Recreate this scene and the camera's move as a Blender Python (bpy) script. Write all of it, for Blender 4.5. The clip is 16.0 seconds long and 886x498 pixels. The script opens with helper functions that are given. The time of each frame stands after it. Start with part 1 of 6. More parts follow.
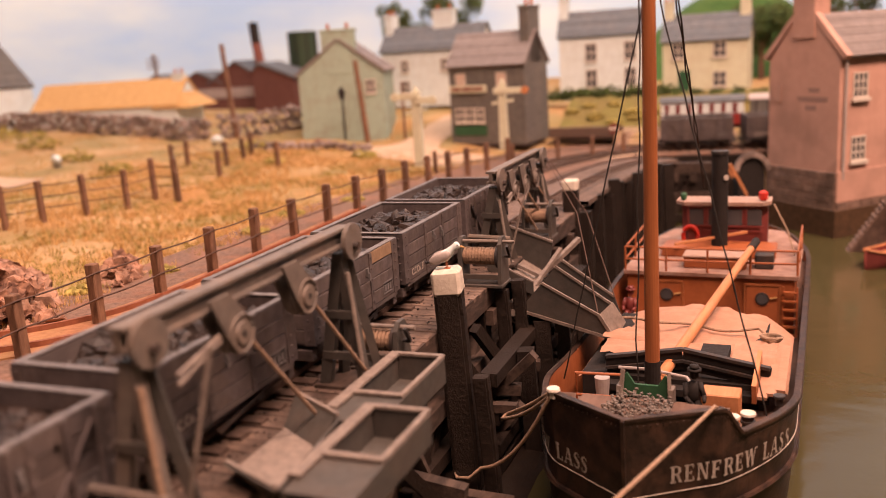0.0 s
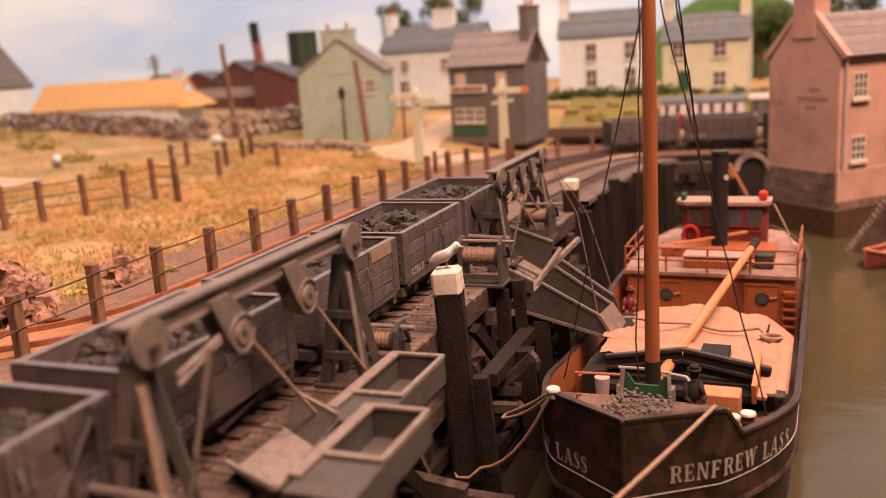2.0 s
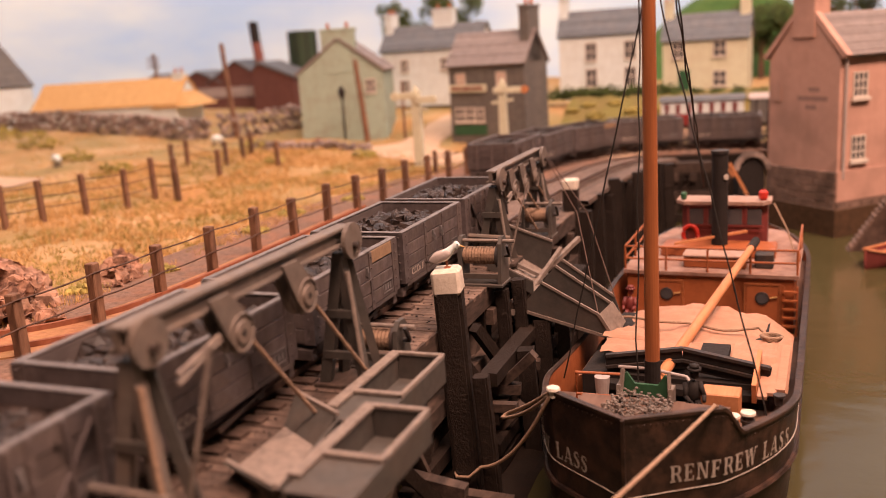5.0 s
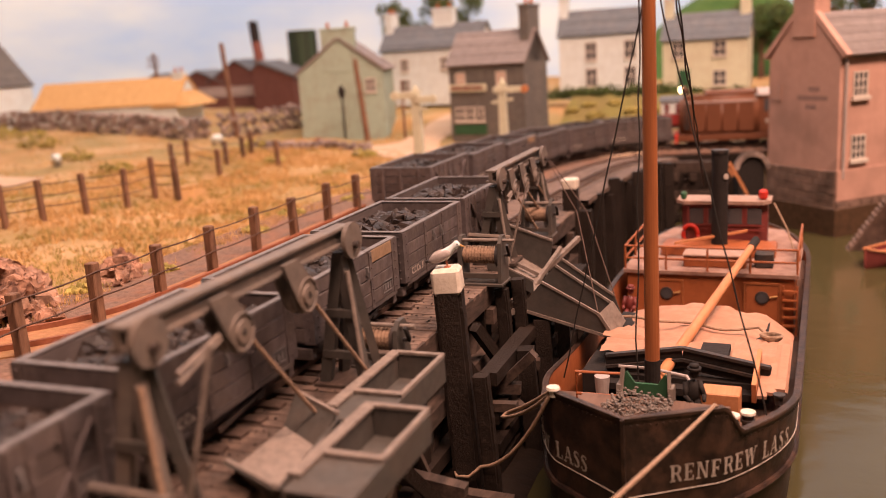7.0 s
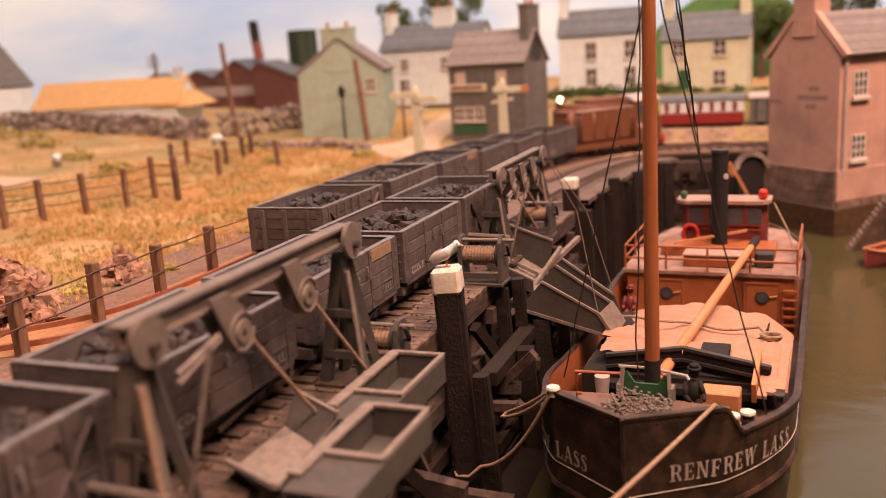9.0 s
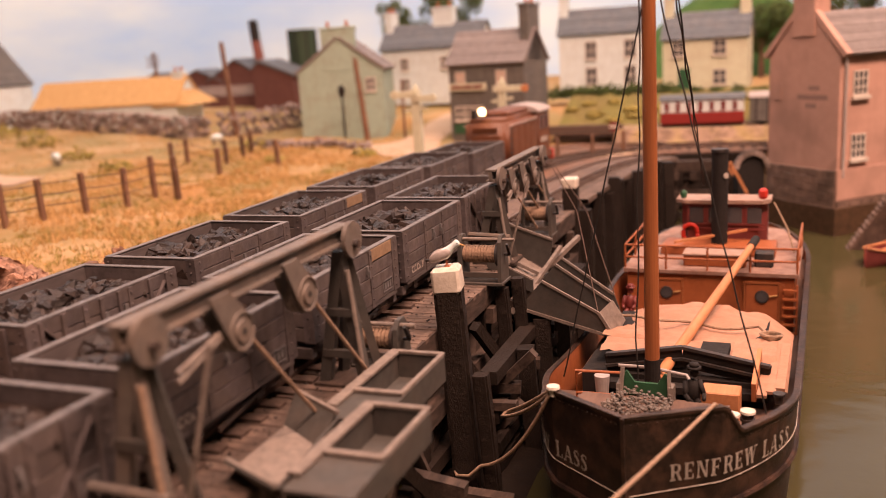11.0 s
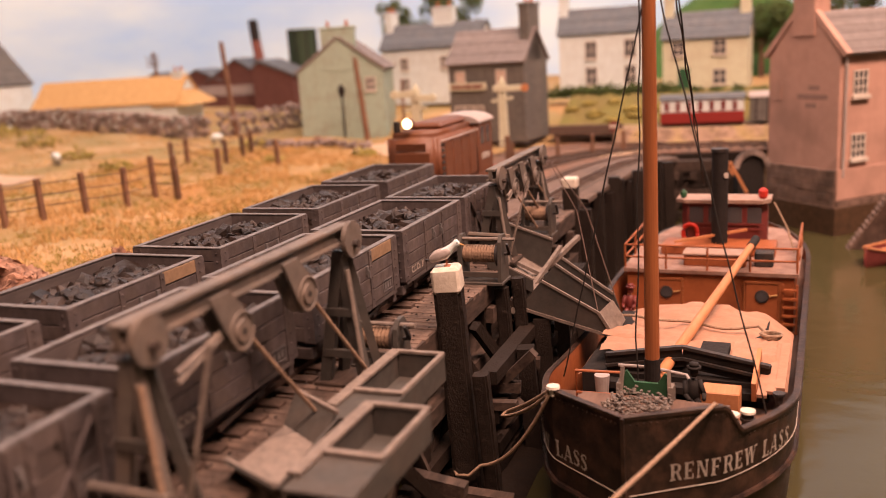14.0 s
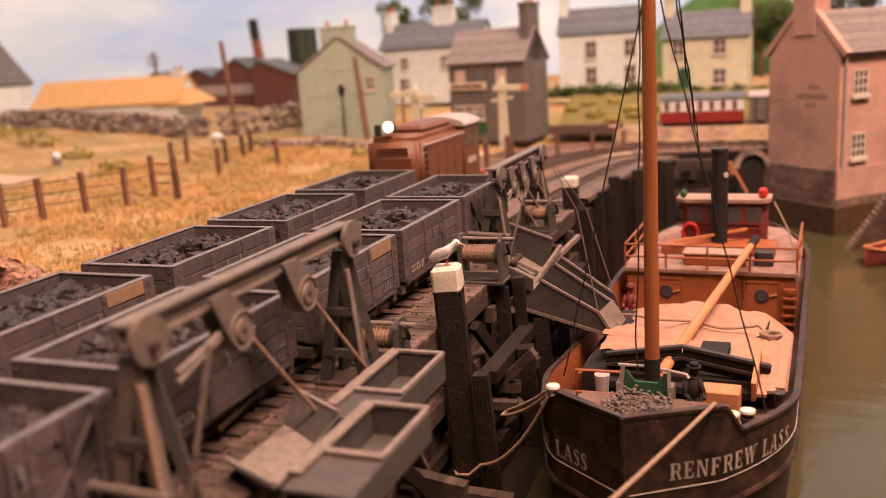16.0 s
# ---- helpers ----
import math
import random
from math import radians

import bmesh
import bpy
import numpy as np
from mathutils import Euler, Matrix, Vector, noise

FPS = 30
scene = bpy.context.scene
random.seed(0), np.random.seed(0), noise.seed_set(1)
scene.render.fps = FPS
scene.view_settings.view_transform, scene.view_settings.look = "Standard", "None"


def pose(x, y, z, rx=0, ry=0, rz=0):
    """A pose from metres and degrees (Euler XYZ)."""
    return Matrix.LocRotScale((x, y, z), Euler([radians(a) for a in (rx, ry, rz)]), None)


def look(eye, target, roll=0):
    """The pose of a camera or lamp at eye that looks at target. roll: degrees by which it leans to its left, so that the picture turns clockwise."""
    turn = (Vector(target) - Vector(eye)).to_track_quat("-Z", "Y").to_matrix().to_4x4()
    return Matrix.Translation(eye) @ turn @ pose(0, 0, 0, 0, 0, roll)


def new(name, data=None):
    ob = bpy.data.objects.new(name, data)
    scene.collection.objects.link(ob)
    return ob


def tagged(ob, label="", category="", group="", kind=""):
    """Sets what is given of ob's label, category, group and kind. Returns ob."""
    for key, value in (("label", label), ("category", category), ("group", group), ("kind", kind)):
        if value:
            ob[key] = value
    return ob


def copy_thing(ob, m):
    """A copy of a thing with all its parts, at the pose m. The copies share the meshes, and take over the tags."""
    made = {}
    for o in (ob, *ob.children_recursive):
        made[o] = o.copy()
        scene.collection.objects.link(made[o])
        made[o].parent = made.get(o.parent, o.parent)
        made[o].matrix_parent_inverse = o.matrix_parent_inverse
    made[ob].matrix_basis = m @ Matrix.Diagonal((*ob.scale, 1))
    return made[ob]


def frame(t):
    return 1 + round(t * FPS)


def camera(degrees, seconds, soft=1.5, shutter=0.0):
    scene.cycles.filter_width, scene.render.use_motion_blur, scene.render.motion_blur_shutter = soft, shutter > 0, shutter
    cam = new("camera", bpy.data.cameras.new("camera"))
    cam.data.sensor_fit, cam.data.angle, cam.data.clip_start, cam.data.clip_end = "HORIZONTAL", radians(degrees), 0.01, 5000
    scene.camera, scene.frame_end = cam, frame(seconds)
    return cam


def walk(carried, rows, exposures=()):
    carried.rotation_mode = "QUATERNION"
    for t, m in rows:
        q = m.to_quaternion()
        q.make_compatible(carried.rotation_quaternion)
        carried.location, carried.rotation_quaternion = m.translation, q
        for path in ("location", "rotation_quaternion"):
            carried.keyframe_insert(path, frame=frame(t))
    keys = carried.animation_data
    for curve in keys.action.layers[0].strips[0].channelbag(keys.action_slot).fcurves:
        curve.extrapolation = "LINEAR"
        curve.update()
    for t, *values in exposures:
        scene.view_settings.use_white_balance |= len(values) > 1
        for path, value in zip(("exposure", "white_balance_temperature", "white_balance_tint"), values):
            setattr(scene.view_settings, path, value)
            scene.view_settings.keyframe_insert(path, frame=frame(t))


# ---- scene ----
# A 4 mm to the foot harbour railway. All building sizes below are in millimetres; MM turns them into metres.
MM = 0.001
EYE = (117.4, 0.0, 73.8)


def mmpose(x, y, z, rx=0, ry=0, rz=0):
    return pose(x * MM, y * MM, z * MM, rx, ry, rz)


def aim(pitch, roll, yaw):
    """Camera pose at EYE from degrees: pitch down, roll, yaw clockwise from +y."""
    p, w = radians(pitch), radians(yaw)
    way = Vector((math.sin(w) * math.cos(p), math.cos(w) * math.cos(p), -math.sin(p)))
    eye = Vector(EYE) * MM
    return look(eye, eye + way, roll)


cam = camera(53.73, 16.0, soft=0.6)
cam.data.dof.use_dof = True
cam.data.dof.focus_distance = 0.262
cam.data.dof.aperture_fstop = 14.5
walk(cam, [(0.0, aim(12.90, -3.76, -21.63)), (3.0, aim(12.91, -3.76, -21.63)), (4.0, aim(12.92, -3.76, -21.63)), (6.5, aim(12.97, -3.76, -21.63)),
           (8.5, aim(12.98, -3.76, -21.63)), (11.5, aim(13.04, -3.76, -21.63)), (14.0, aim(13.05, -3.76, -21.63)), (16.0, aim(13.08, -3.76, -21.63))])

# light: the hall's soft light all round and the lighting rig over the layout
world = bpy.data.worlds.new("hall")
scene.world = world
world.use_nodes = True
world.node_tree.nodes["Background"].inputs[0].default_value = (1.0, 0.62, 0.50, 1)
world.node_tree.nodes["Background"].inputs[1].default_value = 0.072


def lamp(name, x, y, z, tx, ty, tz, sx, sy, watts, colour):
    data = bpy.data.lights.new(name, "AREA")
    data.shape, data.size, data.size_y, data.energy, data.color = "RECTANGLE", sx * MM, sy * MM, watts, colour
    ob = new(name, data)
    ob.matrix_world = look(Vector((x, y, z)) * MM, Vector((tx, ty, tz)) * MM)
    return ob


lamp("rig_light", 420, 50, 900, -40, 400, 0, 1000, 180, 32, (1.0, 0.585, 0.44))
lamp("back_light", -200, 700, 1100, -200, 1000, 0, 1800, 250, 14, (1.0, 0.80, 0.74))
scene.view_settings.exposure = 0.0


# ---- materials ----
def mat(name, a, b=None, rough=0.7, grain=0.4, size=2.0, bump=0.3, metal=0.0, streak=(1, 1, 1), stain=None, stain_amt=0.5, stain_size=12.0, random_amt=0.0, spec=0.4):
    """Painted or natural surface: colours a and b mixed by fine grain of that size in mm, stains on a larger scale, and relief."""
    m = bpy.data.materials.new(name)
    m.use_nodes = True
    nt = m.node_tree
    n, l = nt.nodes, nt.links
    bsdf = n["Principled BSDF"]
    b = b or tuple(c * 0.6 for c in a)
    tc = n.new("ShaderNodeTexCoord")
    mp = n.new("ShaderNodeMapping")
    mp.inputs["Scale"].default_value = [s / MM / size for s in streak]
    l.new(tc.outputs["Object"], mp.inputs["Vector"])
    fine = n.new("ShaderNodeTexNoise")
    fine.inputs["Scale"].default_value, fine.inputs["Detail"].default_value, fine.inputs["Roughness"].default_value = 1.0, 6, 0.65
    l.new(mp.outputs[0], fine.inputs["Vector"])
    ramp = n.new("ShaderNodeMapRange")
    ramp.inputs[1].default_value, ramp.inputs[2].default_value = 0.5 - 0.22 / max(grain, 0.05) * 0.5, 0.5 + 0.22 / max(grain, 0.05) * 0.5
    l.new(fine.outputs[0], ramp.inputs[0])
    mix = n.new("ShaderNodeMix")
    mix.data_type = "RGBA"
    mix.inputs[6].default_value, mix.inputs[7].default_value = (*a, 1), (*b, 1)
    l.new(ramp.outputs[0], mix.inputs[0])
    colour = mix.outputs[2]
    if stain:
        big = n.new("ShaderNodeTexNoise")
        big.inputs["Scale"].default_value, big.inputs["Detail"].default_value = 1 / MM / stain_size, 4
        l.new(tc.outputs["Object"], big.inputs["Vector"])
        r2 = n.new("ShaderNodeMapRange")
        r2.inputs[1].default_value, r2.inputs[2].default_value, r2.inputs[4].default_value = 0.45, 0.68, stain_amt
        l.new(big.outputs[0], r2.inputs[0])
        mix2 = n.new("ShaderNodeMix")
        mix2.data_type = "RGBA"
        l.new(r2.outputs[0], mix2.inputs[0])
        l.new(colour, mix2.inputs[6])
        mix2.inputs[7].default_value = (*stain, 1)
        colour = mix2.outputs[2]
    if random_amt:
        info = n.new("ShaderNodeObjectInfo")
        isl = n.new("ShaderNodeNewGeometry")
        add = n.new("ShaderNodeMath")
        l.new(info.outputs["Random"], add.inputs[0])
        l.new(isl.outputs["Random Per Island"], add.inputs[1])
        fr = n.new("ShaderNodeMath")
        fr.operation = "FRACT"
        l.new(add.outputs[0], fr.inputs[0])
        r3 = n.new("ShaderNodeMapRange")
        r3.inputs[3].default_value, r3.inputs[4].default_value = 1 - random_amt, 1 + random_amt
        l.new(fr.outputs[0], r3.inputs[0])
        hs = n.new("ShaderNodeHueSaturation")
        l.new(r3.outputs[0], hs.inputs["Value"])
        l.new(colour, hs.inputs["Color"])
        colour = hs.outputs[0]
    l.new(colour, bsdf.inputs["Base Color"])
    rr = n.new("ShaderNodeMapRange")
    rr.inputs[3].default_value, rr.inputs[4].default_value = max(rough - 0.12, 0.02), min(rough + 0.12, 1)
    l.new(fine.outputs[0], rr.inputs[0])
    l.new(rr.outputs[0], bsdf.inputs["Roughness"])
    bsdf.inputs["Metallic"].default_value = metal
    bsdf.inputs["Specular IOR Level"].default_value = spec
    if bump:
        bp = n.new("ShaderNodeBump")
        bp.inputs["Strength"].default_value, bp.inputs["Distance"].default_value = bump, 0.5 * MM
        l.new(fine.outputs[0], bp.inputs["Height"])
        l.new(bp.outputs[0], bsdf.inputs["Normal"])
    return m


M = {}
M["wagon"] = mat("wagon_paint", (0.122, 0.102, 0.102), (0.050, 0.041, 0.041), 0.6, 0.5, 3, 0.35, stain=(0.11, 0.085, 0.07), stain_amt=0.5, stain_size=9, random_amt=0.18)
M["wagon_edge"] = mat("worn_wagon_rim", (0.17, 0.16, 0.16), (0.09, 0.085, 0.085), 0.6, 0.6, 2, 0.3, random_amt=0.1)
M["wagon_in"] = mat("wagon_inside_wood", (0.10, 0.085, 0.08), (0.05, 0.04, 0.04), 0.75, 0.6, 3, 0.4, streak=(1, .15, 1), random_amt=0.2)
M["wagon_bare"] = mat("bare_repair_plank", (0.30, 0.20, 0.12), (0.20, 0.13, 0.08), 0.75, 0.5, 2, 0.3)
M["iron"] = mat("dark_iron", (0.04, 0.038, 0.038), (0.02, 0.018, 0.018), 0.55, 0.5, 1.5, 0.3, stain=(0.10, 0.055, 0.035), stain_amt=0.4, stain_size=5)
M["coal"] = mat("coal", (0.013, 0.0088, 0.0072), (0.036, 0.024, 0.019), 0.46, 0.6, 1.2, 0.7, spec=0.4, random_amt=0.5)
M["deck"] = mat("deck_planks", (0.17, 0.118, 0.092), (0.072, 0.049, 0.039), 0.8, 0.7, 3, 0.5, streak=(1, 1, 1), stain=(0.045, 0.036, 0.03), stain_amt=0.5, stain_size=14, random_amt=0.3)
M["tar"] = mat("tarred_timber", (0.0075, 0.0052, 0.004), (0.024, 0.0155, 0.011), 0.6, 0.6, 0.75, 1.0, streak=(1, 1, .7), spec=0.28, stain=(0.045, 0.031, 0.025), stain_amt=0.25)
M["beam"] = mat("weathered_beam", (0.075, 0.050, 0.038), (0.022, 0.0145, 0.011), 0.8, 0.7, 2.5, 0.6, streak=(1, .25, 1), random_amt=0.2)
M["grey"] = mat("chute_paint", (0.076, 0.071, 0.064), (0.048, 0.044, 0.040), 0.6, 0.5, 3, 0.2, stain=(0.10, 0.075, 0.06), stain_amt=0.4, stain_size=8)
M["grey_edge"] = mat("chute_worn_edge", (0.24, 0.20, 0.17), (0.14, 0.115, 0.10), 0.6, 0.6, 2, 0.3)
M["foredeck"] = mat("foredeck_planks", (0.15, 0.09, 0.065), (0.08, 0.045, 0.032), 0.7, 0.6, 3, 0.3, streak=(1, .15, 1), stain=(0.24, 0.15, 0.11), stain_amt=0.4)
M["galv"] = mat("weathered_grey_steel", (0.17, 0.145, 0.125), (0.10, 0.085, 0.075), 0.55, 0.5, 3, 0.3, stain=(0.22, 0.16, 0.12), stain_amt=0.4, stain_size=7)
M["white"] = mat("white_paint", (0.75, 0.70, 0.62), (0.55, 0.49, 0.40), 0.6, 0.5, 2, 0.4, stain=(0.40, 0.33, 0.25), stain_amt=0.35, stain_size=5)
M["rope"] = mat("rope", (0.36, 0.25, 0.17), (0.20, 0.13, 0.09), 0.9, 0.6, 0.8, 0.5)
M["cable"] = mat("rigging", (0.02, 0.017, 0.015), None, 0.7)
M["mast"] = mat("varnished_spar", (0.36, 0.125, 0.045), (0.24, 0.08, 0.03), 0.45, 0.5, 2, 0.15, streak=(1, 1, .08))
M["spar"] = mat("pale_spar", (0.55, 0.24, 0.11), (0.42, 0.17, 0.07), 0.5, 0.5, 2, 0.15, streak=(1, .1, 1))
M["scumble"] = mat("brown_varnished_steel", (0.38, 0.12, 0.043), (0.27, 0.082, 0.03), 0.42, 0.4, 3, 0.15, stain=(0.24, 0.08, 0.035), stain_amt=0.5, stain_size=10)
M["hull"] = mat("black_hull", (0.013, 0.008, 0.0065), (0.034, 0.020, 0.015), 0.46, 0.8, 2.2, 0.35, stain=(0.11, 0.058, 0.038), stain_amt=0.5, stain_size=6)
M["letter"] = mat("white_lettering", (0.50, 0.45, 0.40), (0.30, 0.26, 0.22), 0.6, 0.7, 1.0, 0.1)
M["boatdeck"] = mat("boat_deck", (0.40, 0.28, 0.225), (0.26, 0.17, 0.135), 0.7, 0.5, 3, 0.2, stain=(0.3, 0.16, 0.1), stain_amt=0.4)
M["canvas"] = mat("hatch_canvas", (0.43, 0.235, 0.155), (0.32, 0.17, 0.11), 0.85, 0.5, 5, 0.4, stain=(0.36, 0.20, 0.125), stain_amt=0.6, stain_size=12)
M["red"] = mat("dark_red_paint", (0.20, 0.045, 0.04), (0.14, 0.03, 0.028), 0.45, 0.4, 3, 0.15, stain=(0.12, 0.03, 0.025), stain_amt=0.4)
M["green"] = mat("green_paint", (0.03, 0.11, 0.05), (0.02, 0.07, 0.035), 0.45, 0.5, 2, 0.15)
M["poopdeck"] = mat("red_brown_deck", (0.30, 0.175, 0.13), (0.18, 0.10, 0.075), 0.7, 0.6, 3, 0.25, stain=(0.42, 0.30, 0.25), stain_amt=0.5, stain_size=9)
# near-black colour standing in for the deep shade between quay and hull
M["mud"] = mat("gap_shade_black", (0.012, 0.0085, 0.0065), (0.022, 0.015, 0.011), 0.75, 0.6, 3, 0.8, spec=0.15)
M["worn"] = mat("worn_rail_paint", (0.10, 0.075, 0.062), (0.03, 0.022, 0.018), 0.6, 0.8, 1.5, 0.3)
M["fence"] = mat("fence_wood", (0.21, 0.115, 0.068), (0.09, 0.046, 0.028), 0.8, 0.7, 2, 0.6, streak=(1, 1, .2), random_amt=0.25)
M["wire"] = mat("fence_wire", (0.09, 0.05, 0.035), None, 0.7)
M["rust"] = mat("rusty_rail", (0.27, 0.10, 0.05), (0.18, 0.06, 0.03), 0.75, 0.5, 2, 0.3)
M["rail"] = mat("rail_steel", (0.16, 0.11, 0.09), (0.10, 0.065, 0.05), 0.42, 0.5, 2, 0.2, metal=0.5)
M["sleeper"] = mat("sleeper", (0.11, 0.075, 0.058), (0.065, 0.042, 0.032), 0.85, 0.6, 2, 0.5, random_amt=0.2)
M["stone"] = mat("wall_stone", (0.30, 0.235, 0.205), (0.15, 0.115, 0.10), 0.85, 0.7, 4, 0.6, random_amt=0.4)
M["rock"] = mat("rock", (0.42, 0.235, 0.155), (0.10, 0.05, 0.035), 0.9, 0.9, 5, 1.0, stain=(0.46, 0.31, 0.22), stain_amt=0.5, stain_size=15)
M["thatch"] = mat("thatch", (0.58, 0.36, 0.15), (0.44, 0.26, 0.10), 0.9, 0.6, 2, 0.7, streak=(1, .2, .3))
M["slate"] = mat("slate", (0.125, 0.14, 0.155), (0.085, 0.095, 0.105), 0.6, 0.5, 5, 0.3, random_amt=0.12, stain=(0.19, 0.17, 0.16), stain_amt=0.3)
M["slate_warm"] = mat("brown_slate", (0.235, 0.205, 0.195), (0.175, 0.15, 0.14), 0.65, 0.5, 5, 0.3, random_amt=0.12)
M["lime"] = mat("limewash", (0.66, 0.74, 0.74), (0.57, 0.64, 0.64), 0.8, 0.5, 6, 0.3, stain=(0.47, 0.49, 0.45), stain_amt=0.3)
M["cream"] = mat("cream_render", (0.60, 0.61, 0.46), (0.51, 0.51, 0.38), 0.8, 0.5, 6, 0.3, stain=(0.5, 0.43, 0.31), stain_amt=0.3)
M["sage"] = mat("sage_render", (0.33, 0.43, 0.36), (0.28, 0.36, 0.30), 0.8, 0.5, 6, 0.3, stain=(0.25, 0.25, 0.19), stain_amt=0.4)
M["darkstone"] = mat("dark_stone", (0.14, 0.135, 0.125), (0.085, 0.08, 0.075), 0.8, 0.6, 4, 0.5, stain=(0.18, 0.16, 0.14), stain_amt=0.4)
M["brown"] = mat("brown_render", (0.54, 0.33, 0.26), (0.47, 0.28, 0.22), 0.8, 0.4, 5, 0.35, stain=(0.31, 0.19, 0.15), stain_amt=0.65, stain_size=26)
M["wetstone"] = mat("tidal_stone", (0.25, 0.165, 0.13), (0.15, 0.10, 0.08), 0.75, 0.6, 4, 0.5, stain=(0.06, 0.042, 0.03), stain_amt=0.6, stain_size=16, random_amt=0.15)
M["weed"] = mat("tide_weed", (0.10, 0.056, 0.03), (0.045, 0.026, 0.014), 0.6, 0.6, 3, 0.6)
M["brick"] = mat("red_brick", (0.12, 0.048, 0.038), (0.085, 0.032, 0.026), 0.85, 0.5, 4, 0.3)
M["chimbrick"] = mat("chimney_brick", (0.24, 0.09, 0.07), (0.17, 0.06, 0.048), 0.85, 0.5, 4, 0.3)
M["soot"] = mat("soot_black", (0.016, 0.012, 0.0105), None, 0.8)
M["tank"] = mat("gas_tank_green", (0.035, 0.06, 0.03), (0.022, 0.04, 0.02), 0.7)
M["glass"] = mat("window_dark", (0.05, 0.05, 0.055), (0.08, 0.08, 0.085), 0.15, 0.4, 8, 0.0)
M["frame"] = mat("window_frame_white", (0.72, 0.66, 0.58), None, 0.6, 0.3)
M["terracotta"] = mat("terracotta", (0.45, 0.17, 0.09), (0.34, 0.12, 0.06), 0.8)
M["leaf"] = mat("foliage", (0.07, 0.10, 0.022), (0.035, 0.055, 0.012), 0.85, 0.5, 3, 0.3, random_amt=0.4)
M["grasspale"] = mat("dry_grass", (0.58, 0.38, 0.17), (0.44, 0.27, 0.09), 0.9, 0.5, 3, 0.2, random_amt=0.35)
M["grassgreen"] = mat("green_grass", (0.34, 0.27, 0.075), (0.22, 0.19, 0.05), 0.9, 0.5, 3, 0.2, random_amt=0.35)
M["locobrown"] = mat("loco_brown", (0.165, 0.064, 0.031), (0.13, 0.049, 0.024), 0.48, 0.4, 4, 0.15, stain=(0.12, 0.05, 0.028), stain_amt=0.25)
M["bufferred"] = mat("buffer_red", (0.55, 0.035, 0.02), (0.45, 0.028, 0.018), 0.5)
M["roofgrey"] = mat("cab_roof_grey", (0.42, 0.37, 0.35), (0.33, 0.29, 0.27), 0.7)
M["ballast"] = mat("ballast", (0.21, 0.13, 0.095), (0.11, 0.07, 0.05), 0.95, 0.8, 2, 0.7, stain=(0.30, 0.13, 0.07), stain_amt=0.5)


def glow(name, colour, power):
    m = bpy.data.materials.new(name)
    m.use_nodes = True
    b = m.node_tree.nodes["Principled BSDF"]
    b.inputs["Emission Color"].default_value, b.inputs["Emission Strength"].default_value = (*colour, 1), power
    return m


M["lampglow"] = glow("headlamp_glow", (1.0, 0.64, 0.30), 9)


def water_material():
    m = mat("harbour_water", (0.060, 0.053, 0.022), (0.050, 0.044, 0.019), 0.12, 0.3, 40, 0.0, spec=0.2)
    nt = m.node_tree
    n, l = nt.nodes, nt.links
    noise_tex = n.new("ShaderNodeTexNoise")
    noise_tex.inputs["Scale"].default_value, noise_tex.inputs["Detail"].default_value = 90, 3
    tc = n.new("ShaderNodeTexCoord")
    l.new(tc.outputs["Object"], noise_tex.inputs["Vector"])
    bp = n.new("ShaderNodeBump")
    bp.inputs["Strength"].default_value, bp.inputs["Distance"].default_value = 0.12, 2 * MM
    l.new(noise_tex.outputs[0], bp.inputs["Height"])
    l.new(bp.outputs[0], n["Principled BSDF"].inputs["Normal"])
    return m


M["water"] = water_material()


def ground_material():
    """Static-grass field: tawny, ochre and olive patches on two scales, with bare earth."""
    m = mat("field_ground", (0.42, 0.25, 0.10), (0.29, 0.17, 0.06), 0.95, 0.6, 3, 0.7, stain=(0.55, 0.40, 0.23), stain_amt=0.7, stain_size=45)
    nt = m.node_tree
    n, l = nt.nodes, nt.links
    bsdf = n["Principled BSDF"]
    old = bsdf.inputs["Base Color"].links[0].from_socket
    tc = n.new("ShaderNodeTexCoord")
    a = n.new("ShaderNodeTexNoise")
    a.inputs["Scale"].default_value, a.inputs["Detail"].default_value = 16, 5
    l.new(tc.outputs["Object"], a.inputs["Vector"])
    r = n.new("ShaderNodeMapRange")
    r.inputs[1].default_value, r.inputs[2].default_value, r.inputs[4].default_value = 0.43, 0.60, 0.8
    l.new(a.outputs[0], r.inputs[0])
    mx = n.new("ShaderNodeMix")
    mx.data_type = "RGBA"
    l.new(r.outputs[0], mx.inputs[0])
    l.new(old, mx.inputs[6])
    mx.inputs[7].default_value = (0.24, 0.19, 0.075, 1)
    rust = n.new("ShaderNodeTexNoise")
    rust.inputs["Scale"].default_value, rust.inputs["Detail"].default_value = 6, 4
    l.new(tc.outputs["Object"], rust.inputs["Vector"])
    r2 = n.new("ShaderNodeMapRange")
    r2.inputs[1].default_value, r2.inputs[2].default_value, r2.inputs[4].default_value = 0.53, 0.66, 0.7
    l.new(rust.outputs[0], r2.inputs[0])
    m2 = n.new("ShaderNodeMix")
    m2.data_type = "RGBA"
    l.new(r2.outputs[0], m2.inputs[0])
    l.new(mx.outputs[2], m2.inputs[6])
    m2.inputs[7].default_value = (0.36, 0.175, 0.052, 1)
    l.new(m2.outputs[2], bsdf.inputs["Base Color"])
    return m


M["field"] = ground_material()


